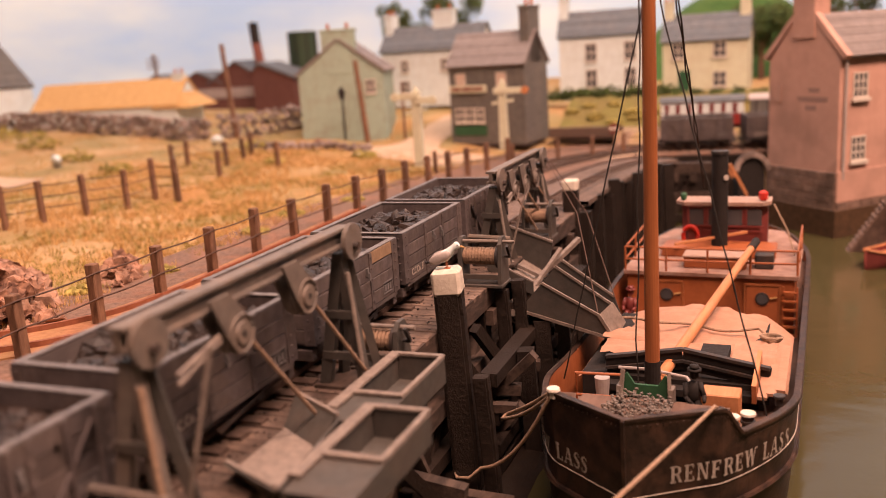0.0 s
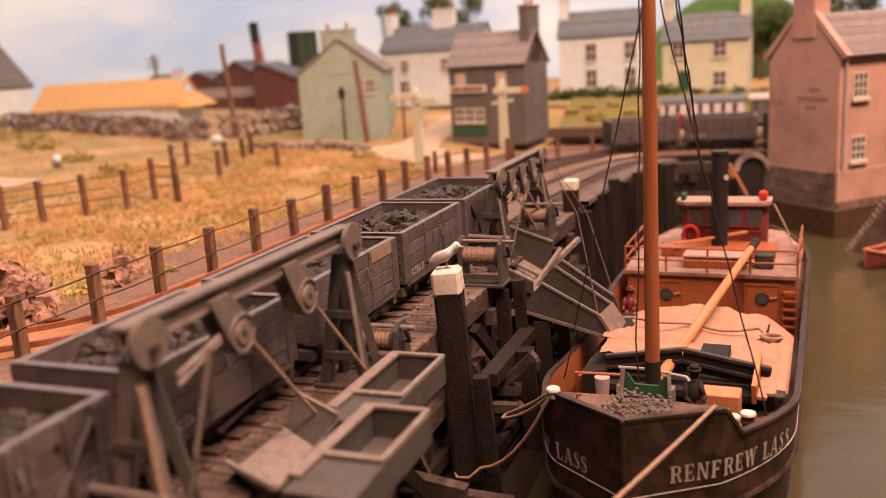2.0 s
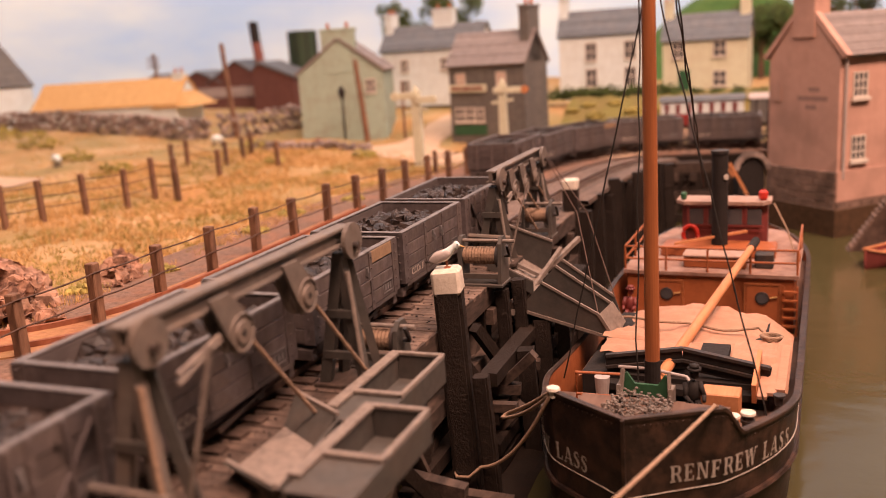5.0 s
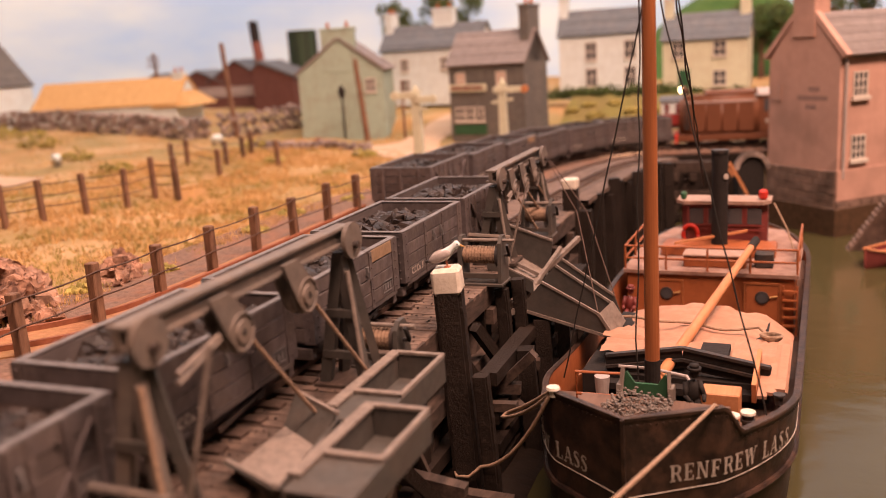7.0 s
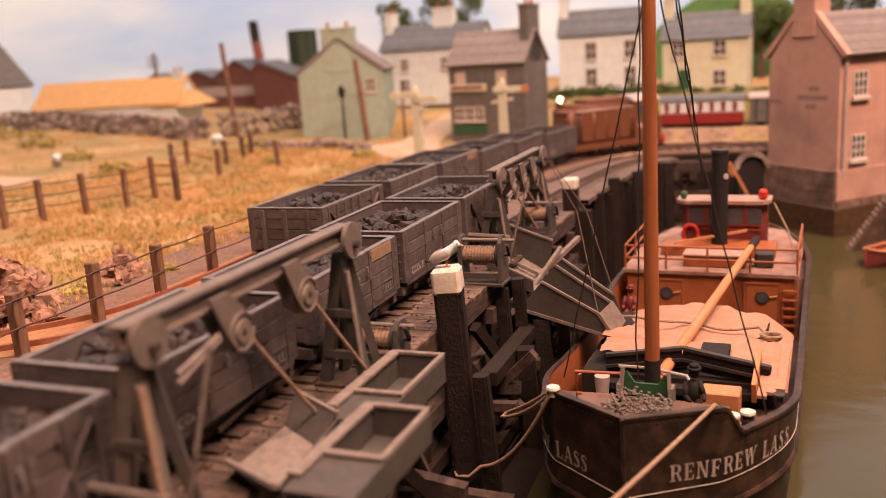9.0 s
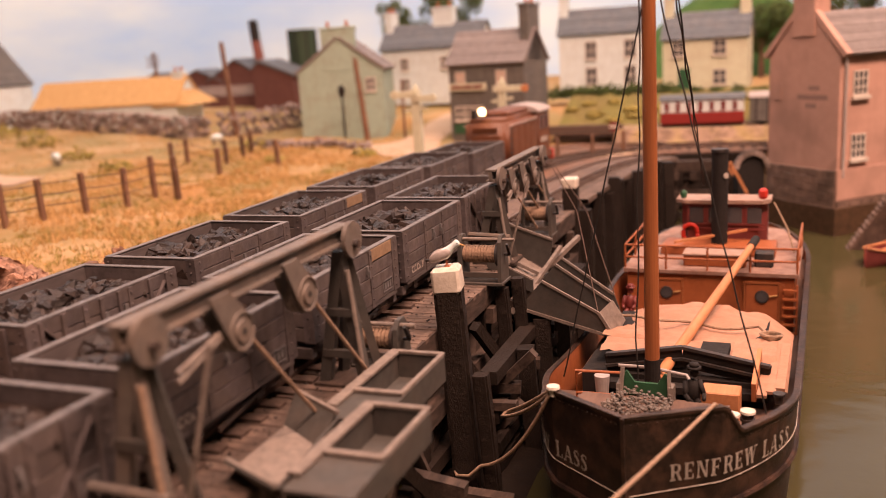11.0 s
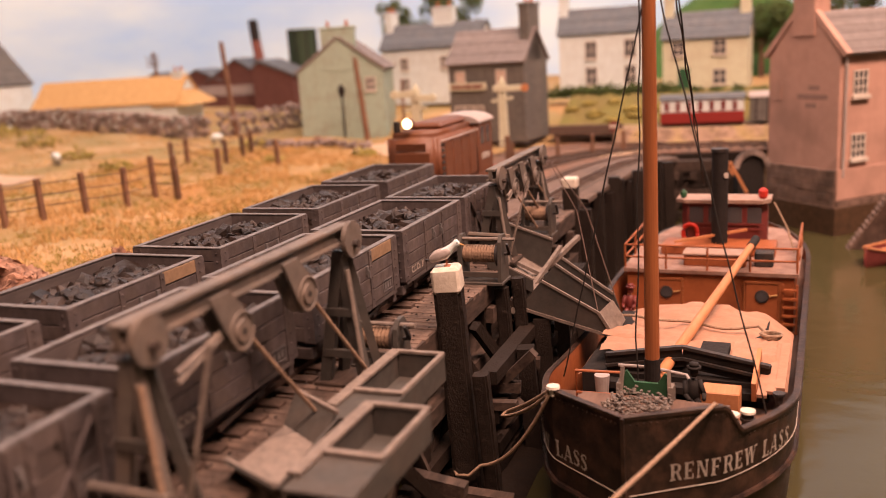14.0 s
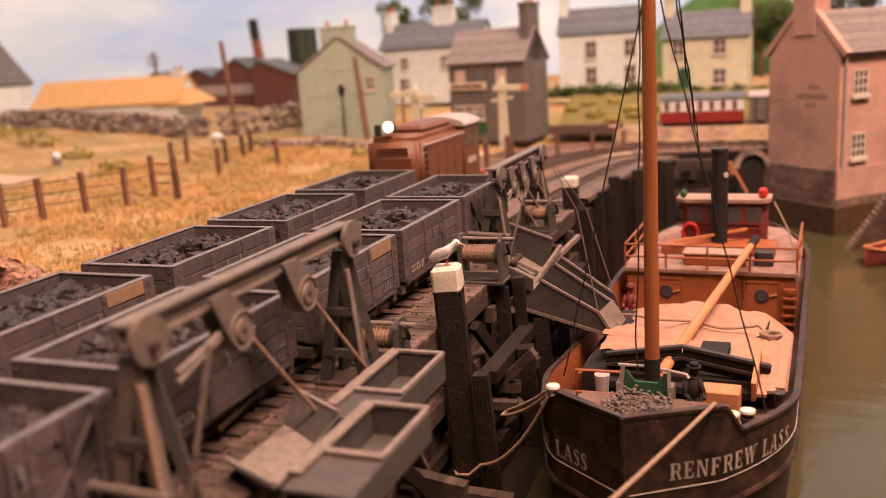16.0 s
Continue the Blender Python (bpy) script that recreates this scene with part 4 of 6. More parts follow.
def warehouse():
    h = thing("warehouse", "tall brown rendered harbour warehouse on a stone base in the water", "warehouse", at=FAR @ mmpose(146, 530, 0, 0, 0, 44))
    # local x runs along the window wall, local y along the gable wall
    D, Wd = 60, 52.5
    part("wall", prism([(0, -8), (Wd, -8), (Wd, 54), (Wd / 2 + 6, 78), (Wd / 2 - 6, 78), (0, 54)], 0, D, "x"), "brown", h, "brown rendered wall")
    bw = part("base_wall", B(-.8, D + .8, -.8, Wd + .8, -34, -7.9, .4), "wetstone", h, "wet grey stone base courses")
    rng = random.Random(21)
    for k in range(6):
        z = -34 + k * 4.35
        u = -1.0 - rng.random() * 4
        while u < D:
            n = rng.uniform(6, 11)
            if k < 2:
                part("stone", B(max(u, -1) + .2, min(u + n, D) - .2, -1.5 - rng.random() * .3, -.6, z + .2, z + 4.15, .25), "wetstone", bw)
            u += n
        u = -rng.random() * 4
        while u < Wd:
            n = rng.uniform(6, 11)
            part("stone", B(-1.4 - rng.random() * .4, -.6, max(u, -.5) + .1, min(u + n, Wd) - .1, z + .1, z + 4.25, .2), "wetstone", bw)
            u += n
    part("render_skirt", B(-.9, D, -1.5, -.7, -25, -7.4, .2), "brown", h)
    part("tide_band", B(-2.2, D + 2.2, -2.2, Wd + 2.2, -58, -28.9, .4), "weed", h, "dark weed-covered tidal footing")
    for sgn in (-1, 1):
        slope = math.atan2(24, Wd / 2 - 3)
        m = Matrix.Translation((0, Wd / 2 - 6 if sgn < 0 else Wd / 2 + 6, 78.4)) @ Euler((sgn * -slope, 0, 0)).to_matrix().to_4x4()
        bm = box(bmesh.new(), 4, D + 2, 0, sgn * 33, 0, 1.6, m)
        rf = part("roof", bm, "slate_warm", h)
        for k in range(11):
            part("slate_course", box(bmesh.new(), 4.4, D + 1.8, sgn * (3 * k + .2), sgn * (3 * k + 3), 1.4, 1.75 + .12 * (k % 2), m), "slate_warm", rf)
        part("coping", box(bmesh.new(), -.6, 3.6, 0, sgn * 33.4, -.5, 2.6, m), "brown", h)
    part("chimney", B(-.9, 11, Wd / 2 - 8, Wd / 2 + 8, 66, 100, .4), "brown", h)
    for u, v in ((15, 33), (15, -2), (46, 33), (46, -2)):
        f = part("window", B(u - 5, u + 5, -.4, .8, v, v + 13), "glass", h)
        bm = bmesh.new()
        for k in range(4):
            xx = u - 5 + 10 * k / 3
            box(bm, xx - .4, xx + .4, -.9, -.2, v, v + 13)
            zz = v + 13 * k / 3
            box(bm, u - 5.4, u + 5.4, -.95, -.25, zz - .4, zz + .4)
        part("window_frame", bm, "frame", f, "white sash bars")
        part("sill", B(u - 6.5, u + 6.5, -2.2, 0, v - 2.4, v - .4), "frame", f)
    part("window", B(-.5, .6, Wd - 10, Wd - 4, 30, 40), "brown", h)
    for k, (y0, y1, z) in enumerate(((14, 22, 36), (8, 30, 31), (16, 24, 26))):
        part("faded_bar", B(-.12, .2, y0, y1, z, z + 2.6), "faded", h, "faded unreadable wall lettering")
    part("drain_pipe", ROD((3.5, -1.2, 54), (3.5, -1.2, -12), .9, .9, 8), "roofgrey", h)
    return h


warehouse()


# ---- quayside gear ----
def gantry(y0, y1, zb, label, wheels):
    """A hoisting gantry: two A-shaped trestles, a girder along the quay, hanging sheaves and their ropes."""
    g = thing("hoist_gantry", label, "gantry", "coal hoist gantries")
    x = 24.0
    for y in (y0, y1):
        # near trestle gets the paler galv colour to imitate light on its wood
        t = part("trestle", bar(bar(bmesh.new(), (x, y - 1.5, zb - 2), (x - 6, y - 2.5, -2), 2.6), (x, y - 1.5, zb - 2), (x + 4.5, y - 2.5, -2), 2.2), "galv" if y < 150 else "grey", g, "grey A-shaped timber trestle")
        part("leg", BAR((x, y + 1.5, zb - 2), (x - 5, y + 4.5, -2), 2.0), "grey", t)
        part("leg", BAR((x, y + 1.5, zb - 2), (x + 5, y + 4.5, -2), 2.0), "grey", t)
        for z in (6, 16):
            part("cross_bar", BAR((x - 6.5 + z * .17, y - 3.2, z), (x + 5.6 - z * .14, y - 3.2, z), 1.2, 1.8), "grey", t)
        part("stay_rod", ROD((x + 2.4, y - 3, zb - 6), (x + 5.5, y - 4.5, -1.8), 0.55), "rope" if y < 150 else "grey_edge", t)
        part("head_plate", ROD((x + 2.1, y, zb + .5), (x + 3.2, y, zb + .5), 4.2, 4.2, 22), "galv", t)
        part("head_bolt", ROD((x + 3.2, y, zb - .5), (x + 4.4, y, zb - .5), .9, .9, 8), "iron", t)
        part("foot", B(x - 8, x + 7.5, y - 5, y + 6, -2.2, -1.0, .2), "beam", t)
    gd = bmesh.new()
    box(gd, x - .6, x + .6, y0 - 4, y1 + 2, zb, zb + 3.4)
    gr = part("girder", gd, "galv", g, "grey riveted girder")
    part("flange", B(x - 1.7, x + 1.7, y0 - 4, y1 + 2, zb + 3.2, zb + 4.0, .1), "galv", gr)
    part("flange", B(x - 1.7, x + 1.7, y0 - 4, y1 + 2, zb - .3, zb + .4, .1), "galv", gr)
    for k in range(2):
        part("rope", TUBE([(x + 1.6, y0 + 21, zb - 4.5 - k), (x + 2.4, y0 + 13, zb - 5.8 - k), (x + 3, y0 + 5, zb - 7 - 1.6 * k)], .5), "grey_edge", g)
    part("guard_bar", TUBE([(4, y0 - 6, 3), (7, y0 - 5.5, 7.6), (12, y0 - 5, 9.0), (30, y0 - 4, 8.0)], .9, 8), "galv", g)
    for yy, tilt in wheels:
        zc = zb - 6.0
        hgr = bmesh.new()
        rim = [(yy + 3.6 * math.cos(a), zc + 3.6 * math.sin(a)) for a in [radians(k) for k in range(-150, 31, 15)]]
        hgr = prism(rim + [(yy - tilt + 2.6, zb + 2.2), (yy - tilt - 3.2, zb + 2.2)], x + 2.3, x + 3.0, "x")
        s = part("sheave_block", hgr, "galv", g, "grey sheave cheek plate")
        part("cheek_plate", prism(rim + [(yy - tilt + 2.6, zb + 2.2), (yy - tilt - 3.2, zb + 2.2)], x - .9, x - .2, "x"), "galv", s)
        wl = rod(bmesh.new(), (x - .1, yy, zc), (x + .6, yy, zc), 4.0, 3.4, 22)
        rod(wl, (x + .6, yy, zc), (x + 1.4, yy, zc), 3.4, 3.4, 22)
        rod(wl, (x + 1.4, yy, zc), (x + 2.1, yy, zc), 3.4, 4.0, 22)
        part("sheave", wl, "grey_edge", s)
        ringm = tube(bmesh.new(), [(x + 3.1, yy + 3.5 * math.cos(a), zc + 3.5 * math.sin(a)) for a in [k * math.tau / 24 for k in range(25)]], .28, 6)
        part("wheel_rim", ringm, "galv", s, "pale worn sheave rim", smooth=True)
        part("hub", ROD((x + 3.0, yy, zc), (x + 3.5, yy, zc), 2.2, 2.0, 20), "galv", s)
        part("pin", ROD((x - 1.4, yy, zc), (x + 3.6, yy, zc), .7, .7, 8), "iron", s)
        part("rope", TUBE([(x + 1, yy + 3.4, zc - 1), (x + 5.5, yy + 18, 3)], .42), "rope", g)
    part("fall_rope", TUBE([(x + 11, y0 + 4, zb - 1), (x + 8, y0 + 1, 14), (x + 4, y0, -1.5)], .45), "grey_edge", g)
    return g


gantry(103, 173, 32.0, "weathered grey hoist gantry over the near coal chutes", [(127, 5), (151, 5)])
gantry(288, 346, 27.5, "weathered grey hoist gantry beside the loaded wagons", [(304, 5), (318, 5), (333, 5)])


def winch(x0, x1, y, z0, h, label):
    w = thing("hand_winch", label, "winch", "hand winches", at=mmpose(x0, y, z0))
    W = x1 - x0
    part("base_plate", B(-1, W + 1, -5, 5, 0, 1.0, .15), "grey", w)
    for x in (0, W):
        part("side_frame", prism([(-4.5, 1), (4.5, 1), (3.2, h), (1.6, h + 2), (-1.6, h + 2), (-3.2, h)], x - .6, x + .6, "x"), "grey", w)
    d = part("drum", ROD((.6, 0, h * .68), (W - .6, 0, h * .68), 2.5, 2.5, 20), "rope", w, "drum wound with pale rope")
    for k in range(int(W) - 1):
        part("rope_turn", ROD((1 + k, 0, h * .68), (1.7 + k, 0, h * .68), 2.9, 2.9, 16), "rope", d)
    part("cross_tie", ROD((-1, -1, h + .6), (W + 4.5, -1, h + .6), .6, .6, 8), "grey_edge", w)
    part("cross_tie", B(0, W, -4.2, -3.4, 2.6, 4.2), "grey", w)
    part("crank", bar(rod(bmesh.new(), (W + .6, 0, h * .68), (W + 2.6, 0, h * .68), .5, .5, 8), (W + 2.4, 0, h * .68), (W + 2.4, -2.6, h * .68 + 4), .8), "iron", w)
    part("gear_wheel", ROD((W - 1.6, 0, h * .68), (W - .8, 0, h * .68), 4.0, 4.0, 24), "iron", w)
    return w


winch(20.5, 34, 262, -2.2, 14, "grey iron hand winch with rope drum on the quay edge")
winch(20, 31, 186, -2.2, 10, "grey iron hand winch with rope drum beside the trestle")
winch(22, 33, 332, -2.2, 13, "small grey hand winch by the far trestle")


def plate(pts, t, normal):
    """A flat plate through points, t thick along the normal."""
    bm = bmesh.new()
    n = Vector(normal).normalized() * t
    lo = [bm.verts.new(p) for p in pts]
    hi = [bm.verts.new(Vector(p) + n) for p in pts]
    k = len(pts)
    for i in range(k):
        bm.faces.new((lo[i], lo[(i + 1) % k], hi[(i + 1) % k], hi[i]))
    bm.faces.new(lo[::-1])
    bm.faces.new(hi)
    bmesh.ops.recalc_face_normals(bm, faces=bm.faces)
    return bm


def side(parent, pts, normal, t=.7):
    """A chute side plate with an angle-iron edge along its first edge."""
    p = part("side_plate", plate(pts, t, normal), "grey", parent)
    part("edge_angle", BAR(pts[0], pts[1], .8, .8), "grey_edge", p, "pale worn edge angle")
    return p


def tipping_chute():
    c = thing("coal_chute", "dark grey tipping coal chute hanging over the boat", "chute", "coal chutes")
    a, b = 268.0, 293.0
    side(c, [(45, a, -3), (63.5, a, -13), (68.5, a, -21), (37, a, -12.5)], (0, 1, 0))
    side(c, [(46, b, -1.5), (64, b, -14), (67, b, -23), (34, b, -14)], (0, 1, 0))
    side(c, [(46.5, 281, -.7), (66, 281, -13.6), (69.2, 281, -19.4), (37, 281, -12)], (0, 1, 0))
    part("chute_floor", plate([(37, a, -12.5), (68.5, a, -21), (67, b, -23), (34, b, -14)], .7, (0, 0, -1)), "grey", c)
    part("edge_angle", BAR((37, a, -12.5), (68.5, a, -21), 1.0), "grey_edge", c)
    part("edge_angle", BAR((68.5, a, -21), (67, b, -23), 1.0), "grey_edge", c)
    part("edge_angle", BAR((63.5, a, -13), (68.5, a, -21), 1.0), "grey_edge", c)
    part("lip_plate", plate([(63.5, a, -13), (68.5, a, -21), (71, a + 6, -17), (67, a + 5, -10)], .6, (0, 1, 0)), "grey_edge", c)
    part("hinge_bar", ROD((35.5, a - 2, -13), (33, b + 2, -14.5), 1.1), "grey_edge", c)
    part("bracket", BAR((30, a, -9), (37, a, -12), 2.0), "beam", c)
    part("bracket", BAR((30, b, -9), (34, b, -13.5), 2.0), "beam", c)
    part("chain", TUBE([(63, a + 1, -12.5), (48, 310, 12), (29, 345, 26)], .2), "wire", c)
    part("chain", TUBE([(64, b, -13.5), (49, 322, 10), (29, 348, 26)], .2), "wire", c)


def receiving_chute(dy, dx, dz, label):
    """The fixed half of a chute: apron, cheek plates and two open-topped troughs at the quay edge."""
    c = thing("coal_chute", label, "chute", "coal chutes", at=mmpose(dx, dy, dz))
    part("apron", plate([(22.2, 128, -1), (21.9, 145, -1), (31.6, 139.5, -1.6), (33.6, 121, -1.6)], .7, (0, 0, -1)), "grey_edge", c, "coal-dusted pale apron plate")
    side(c, [(21.4, 151.4, 4.2), (35.8, 143.1, 4.0), (32, 139.2, -1.8), (21.5, 145, -1.4)], (0, 1, 0), .9)
    part("side_plate", plate([(35.9, 143, 3.4), (38.2, 115.6, 2.4), (34, 120.5, -1.8), (32, 139.2, -1.8)], .6, (1, 0, 0)), "grey", c)
    part("apron", plate([(25, 109, -2.4), (23.2, 120.5, -2.4), (33.5, 116, -2.4), (35, 104, -2.4)], .7, (0, 0, -1)), "grey_edge", c, "coal-dusted pale apron plate")
    side(c, [(24, 121.5, 3), (38, 115.3, 3), (34.4, 120.2, -2), (21.6, 127.6, -1.8)], (0, -1, 0), .9)
    for x0, x1, y0, y1, z in ((32.6, 43.8, 156.5, 180, 3.0), (43.6, 55, 123, 143.2, 6.0)):
        t = bmesh.new()
        t = plate([(x0, y0 - 13, z - 6), (x1, y0 - 13, z - 6), (x1, y1, z - 6), (x0, y1, z - 6)], .8, (0, 0, -1))
        tr = part("trough", t, "grey", c, "dark open-topped trough with pale rim")
        part("side_plate", plate([(x0, y0, z), (x0, y1, z), (x0, y1, z - 6), (x0, y0 - 13, z - 6), (x0, y0 - 13, z - .4)], .8, (-1, 0, 0)), "grey", tr)
        part("side_plate", plate([(x1, y0, z), (x1, y1, z), (x1, y1, z - 6), (x1, y0 - 13, z - 6), (x1, y0 - 13, z - .4)], .8, (1, 0, 0)), "grey", tr)
        part("end_plate", plate([(x0, y1, z), (x1, y1, z), (x1, y1, z - 6), (x0, y1, z - 6)], .8, (0, 1, 0)), "grey", tr)
        part("cover_plate", plate([(x0, y0, z - .2), (x1, y0, z - .2), (x1, y0 - 13, z - .4), (x0, y0 - 13, z - .4)], .6, (0, 0, -1)), "grey", tr)
        part("rim_bar", B(x0 - 2.0, x0 + .5, y0 - 9, y1 + 1, z - .1, z + .7, .1), "grey_edge", tr)
        part("rim_bar", B(x1 - .5, x1 + .6, y0 - 1, y1 + 1, z - .1, z + .7, .1), "grey_edge", tr)
        part("rim_bar", B(x0 - .6, x1 + .6, y0 - 1, y0 + .5, z, z + .78, .1), "grey_edge", tr)
        part("rim_bar", B(x0 - .6, x1 + .6, y1 - .3, y1 + 1, z, z + .78, .1), "grey_edge", tr)
        part("support", BAR((x0 + 3, y0 + 6, z - 6.5), (31, y0 + 8, -14), 2.2), "beam", c)
        part("support", BAR((x1 - 1, y0 + 2, z - 6.5), (33, y0 + 4, -34), 2.0), "grey_edge", c)
    return c


tipping_chute()
receiving_chute(0, 0, 0, "grey plate coal chutes with open troughs at the quay edge")


def far_chute():
    c = thing("coal_chute", "grey apron chute behind the hand winch", "chute", "coal chutes")
    part("apron", plate([(24, 276, 0), (24, 300, 0), (40, 300, -9), (40, 276, -9)], .7, (0, 0, -1)), "grey_edge", c, "coal-dusted pale apron plate")
    side(c, [(25, 300, 9), (41, 300, 3.5), (39, 300, -8), (24, 300, 0)], (0, 1, 0))
    side(c, [(24, 276, 2.5), (40, 276, -5), (40, 276, -9.5), (24, 276, -1)], (0, -1, 0))
    part("rim_bar", BAR((24, 287, 1.2), (40, 288, -6.5), 1.2), "grey_edge", c)
    part("strut", BAR((31, 272, -14), (48, 312, 2), 1.6), "grey_edge", c)
    part("strut", BAR((34, 270, -16), (44, 300, 1), 1.3), "grey_edge", c)


far_chute()


# ---- mooring posts ----
def mooring_post(x0, y0, top, x1, y1, w, cap, label, turn=12, chamfer=0.0):
    p = thing("mooring_post", label, "mooring post", "mooring posts")
    a, b = Vector((x1 + (x1 - x0) * .14, y1, -72)), Vector((x0, y0, top))
    up = (math.cos(radians(turn)), math.sin(radians(turn)), 0)
    bm = BAR(a, b, w, w, up)
    bmesh.ops.bevel(bm, geom=[e for e in bm.edges if abs(e.verts[0].co.z - e.verts[1].co.z) > 20], offset=w * .13, segments=2, affect="EDGES")
    bmesh.ops.subdivide_edges(bm, edges=[e for e in bm.edges if abs(e.verts[0].co.z - e.verts[1].co.z) > 20], cuts=30)
    for v in bm.verts:
        n = noise.noise_vector(v.co * .3) * .18
        v.co += Vector((n.x, n.y, 0))
    part("shaft", bm, "tar", p, "rough black tarred timber shaft")
    if cap:
        d = (b - a).normalized()
        cb = BAR(b - d * .6, b + d * cap, w * 1.04, w * 1.04, up)
        bmesh.ops.bevel(cb, geom=list(cb.edges), offset=w * .11, segments=1, affect="EDGES")
        for v in cb.verts:
            v.co += noise.noise_vector(v.co * .3) * .35
        part("cap", cb, "white", p, "white painted top")
    return p


mooring_post(33.0, 215, 8.9, 36.6, 214, 7.6, 6.6, "black tarred mooring post with white painted top")
mooring_post(27.6, 389, 7.5, 28.6, 389, 6.6, 4.5, "round-shouldered tarred mooring post with white top", 0)
s_posts = [(86, 505, 2, 4.5), (36, 452, 2, 0), (45, 474, 2, 0), (58, 498, 3, 0)]
for px, py, top, cap in s_posts:
    mooring_post(px, py, top, px + 2, py - 1, 6, cap, "black tarred mooring post with white top" if cap else "black tarred fender post along the quay")
for k in range(9):
    p, d = along(395 + 27 * k, 78)
    mooring_post(p.x, p.y, p.z - 3 + 4 * (k % 2), p.x + 1.5, p.y - 1, 5.5, 0, "black tarred fender post along the quay", math.degrees(math.atan2(d.y, d.x)))
for x, y, z in ((42, 212, -14), (33, 262, -4), (37, 268, -2), (34, 282, -8)):
    mooring_post(x, y, z, x + 3, y, 4.2, 0, "short black fender timber against the quay", 4)


def gull():
    g = bmesh.new()
    st = [(-6.4, 2.0, .5), (-4.4, 2.9, 1.4), (-1.8, 3.9, 2.4), (.8, 5.0, 2.8), (2.8, 6.6, 2.4), (3.7, 7.8, 1.9), (4.5, 8.7, 1.9), (5.5, 9.0, 1.6), (6.4, 8.7, .8), (6.8, 8.5, .3)]
    rings = []
    for x, z, r in st:
        rings.append([g.verts.new((x, r * .8 * math.cos(k * math.tau / 12), z + r * math.sin(k * math.tau / 12))) for k in range(12)])
    for a, b in zip(rings, rings[1:]):
        for k in range(12):
            g.faces.new((a[k], a[(k + 1) % 12], b[(k + 1) % 12], b[k]))
    g.faces.new(rings[0])
    g.faces.new(rings[-1][::-1])
    bmesh.ops.recalc_face_normals(g, faces=g.faces)
    b = thing("seagull", "small white and grey model seagull on the post", "bird", at=mmpose(32.8, 214.6, 16.1, 0, 0, 12) @ Matrix.Diagonal((.64, .66, .64, 1)))
    part("body", g, "lime", b, "white bird body", smooth=True)
    for s in (-1, 1):
        wng = bmesh.new()
        lump(wng, (-1.8, s * 1.95, 4.3), 5.2, .9, 2.3, random.Random(2), .08, 2)
        bmesh.ops.rotate(wng, verts=wng.verts, cent=(-1.6, 0, 3.6), matrix=Matrix.Rotation(radians(-22), 3, "Y"))
        part("wing", wng, "roofgrey", b, "pale grey folded wing", smooth=True)
        part("leg", ROD((.6, s * .8, -.8), (.4, s * .8, 2.4), .28), "terracotta", b, "orange leg")
        part("eye", lump(bmesh.new(), (5.6, s * 1.25, 9.3), .32, .3, .3, random.Random(1), 0), "soot", b)
    part("foot", B(-.6, 2, -1.3, 1.3, -.9, -.5), "terracotta", b, "orange webbed feet")
    part("beak", ROD((6.4, 0, 8.6), (8.7, 0, 7.9), .55, .15, 8), "thatch", b, "yellow beak")
    part("tail", B(-8.6, -5.2, -.8, .8, 1.4, 2.2), "soot", b, "dark tail tip")


gull()


# ---- fences ----
def fence(name, label, posts, height, wires, w=3.2):
    f = thing(name, label, "fence")
    rng = random.Random(len(posts))
    tops = []
    for x, y in posts:
        z = ground_z(x, y)
        lean = (rng.uniform(-.5, .5), rng.uniform(-.5, .5))
        b = BAR((x, y, z - 3), (x + lean[0], y + lean[1], z + height * rng.uniform(.95, 1.05)), w, w, (0, 1, 0))
        bmesh.ops.bevel(b, geom=list(b.edges), offset=.3, segments=1, affect="EDGES")
        part("post", b, "fence", f)
        tops.append(Vector((x + lean[0] * .8, y + lean[1] * .8, z)))
    for k in wires:
        for a, b in zip(tops, tops[1:]):
            off = Vector((w * .52, 0, height * k))
            part("wire", TUBE(sag(a + off, b + off, .5, 6), .28, 5), "wire", f)
    return f


FENCE = [along(171 + 29.8 * k, -32)[0] for k in range(-3, 15)]
fence("lineside_fence", "weathered timber post and wire fence along the railway", [(p.x, p.y) for p in FENCE], 19.5, (.9, .5))
fence("field_fence", "old brown post and wire fence across the field", [(-283, 301), (-248, 325), (-238, 340), (-227, 359), (-224, 387), (-224, 411), (-213, 417)], 23, (.85, .6, .35), 2.8)
fence("field_fence", "old brown post and wire fence across the field", [(-207, 410), (-311, 540), (-304, 549), (-237, 494), (-259, 535), (-269, 572), (-280, 600), (-217, 537)], 18, (.85, .5), 2.8)
fence("crossing_fence", "low timber fence by the road crossing", [(-100, 545), (-84, 566), (-62, 600), (-36, 628), (-14, 645), (8, 652), (30, 656)], 16, (.85, .45), 2.6)


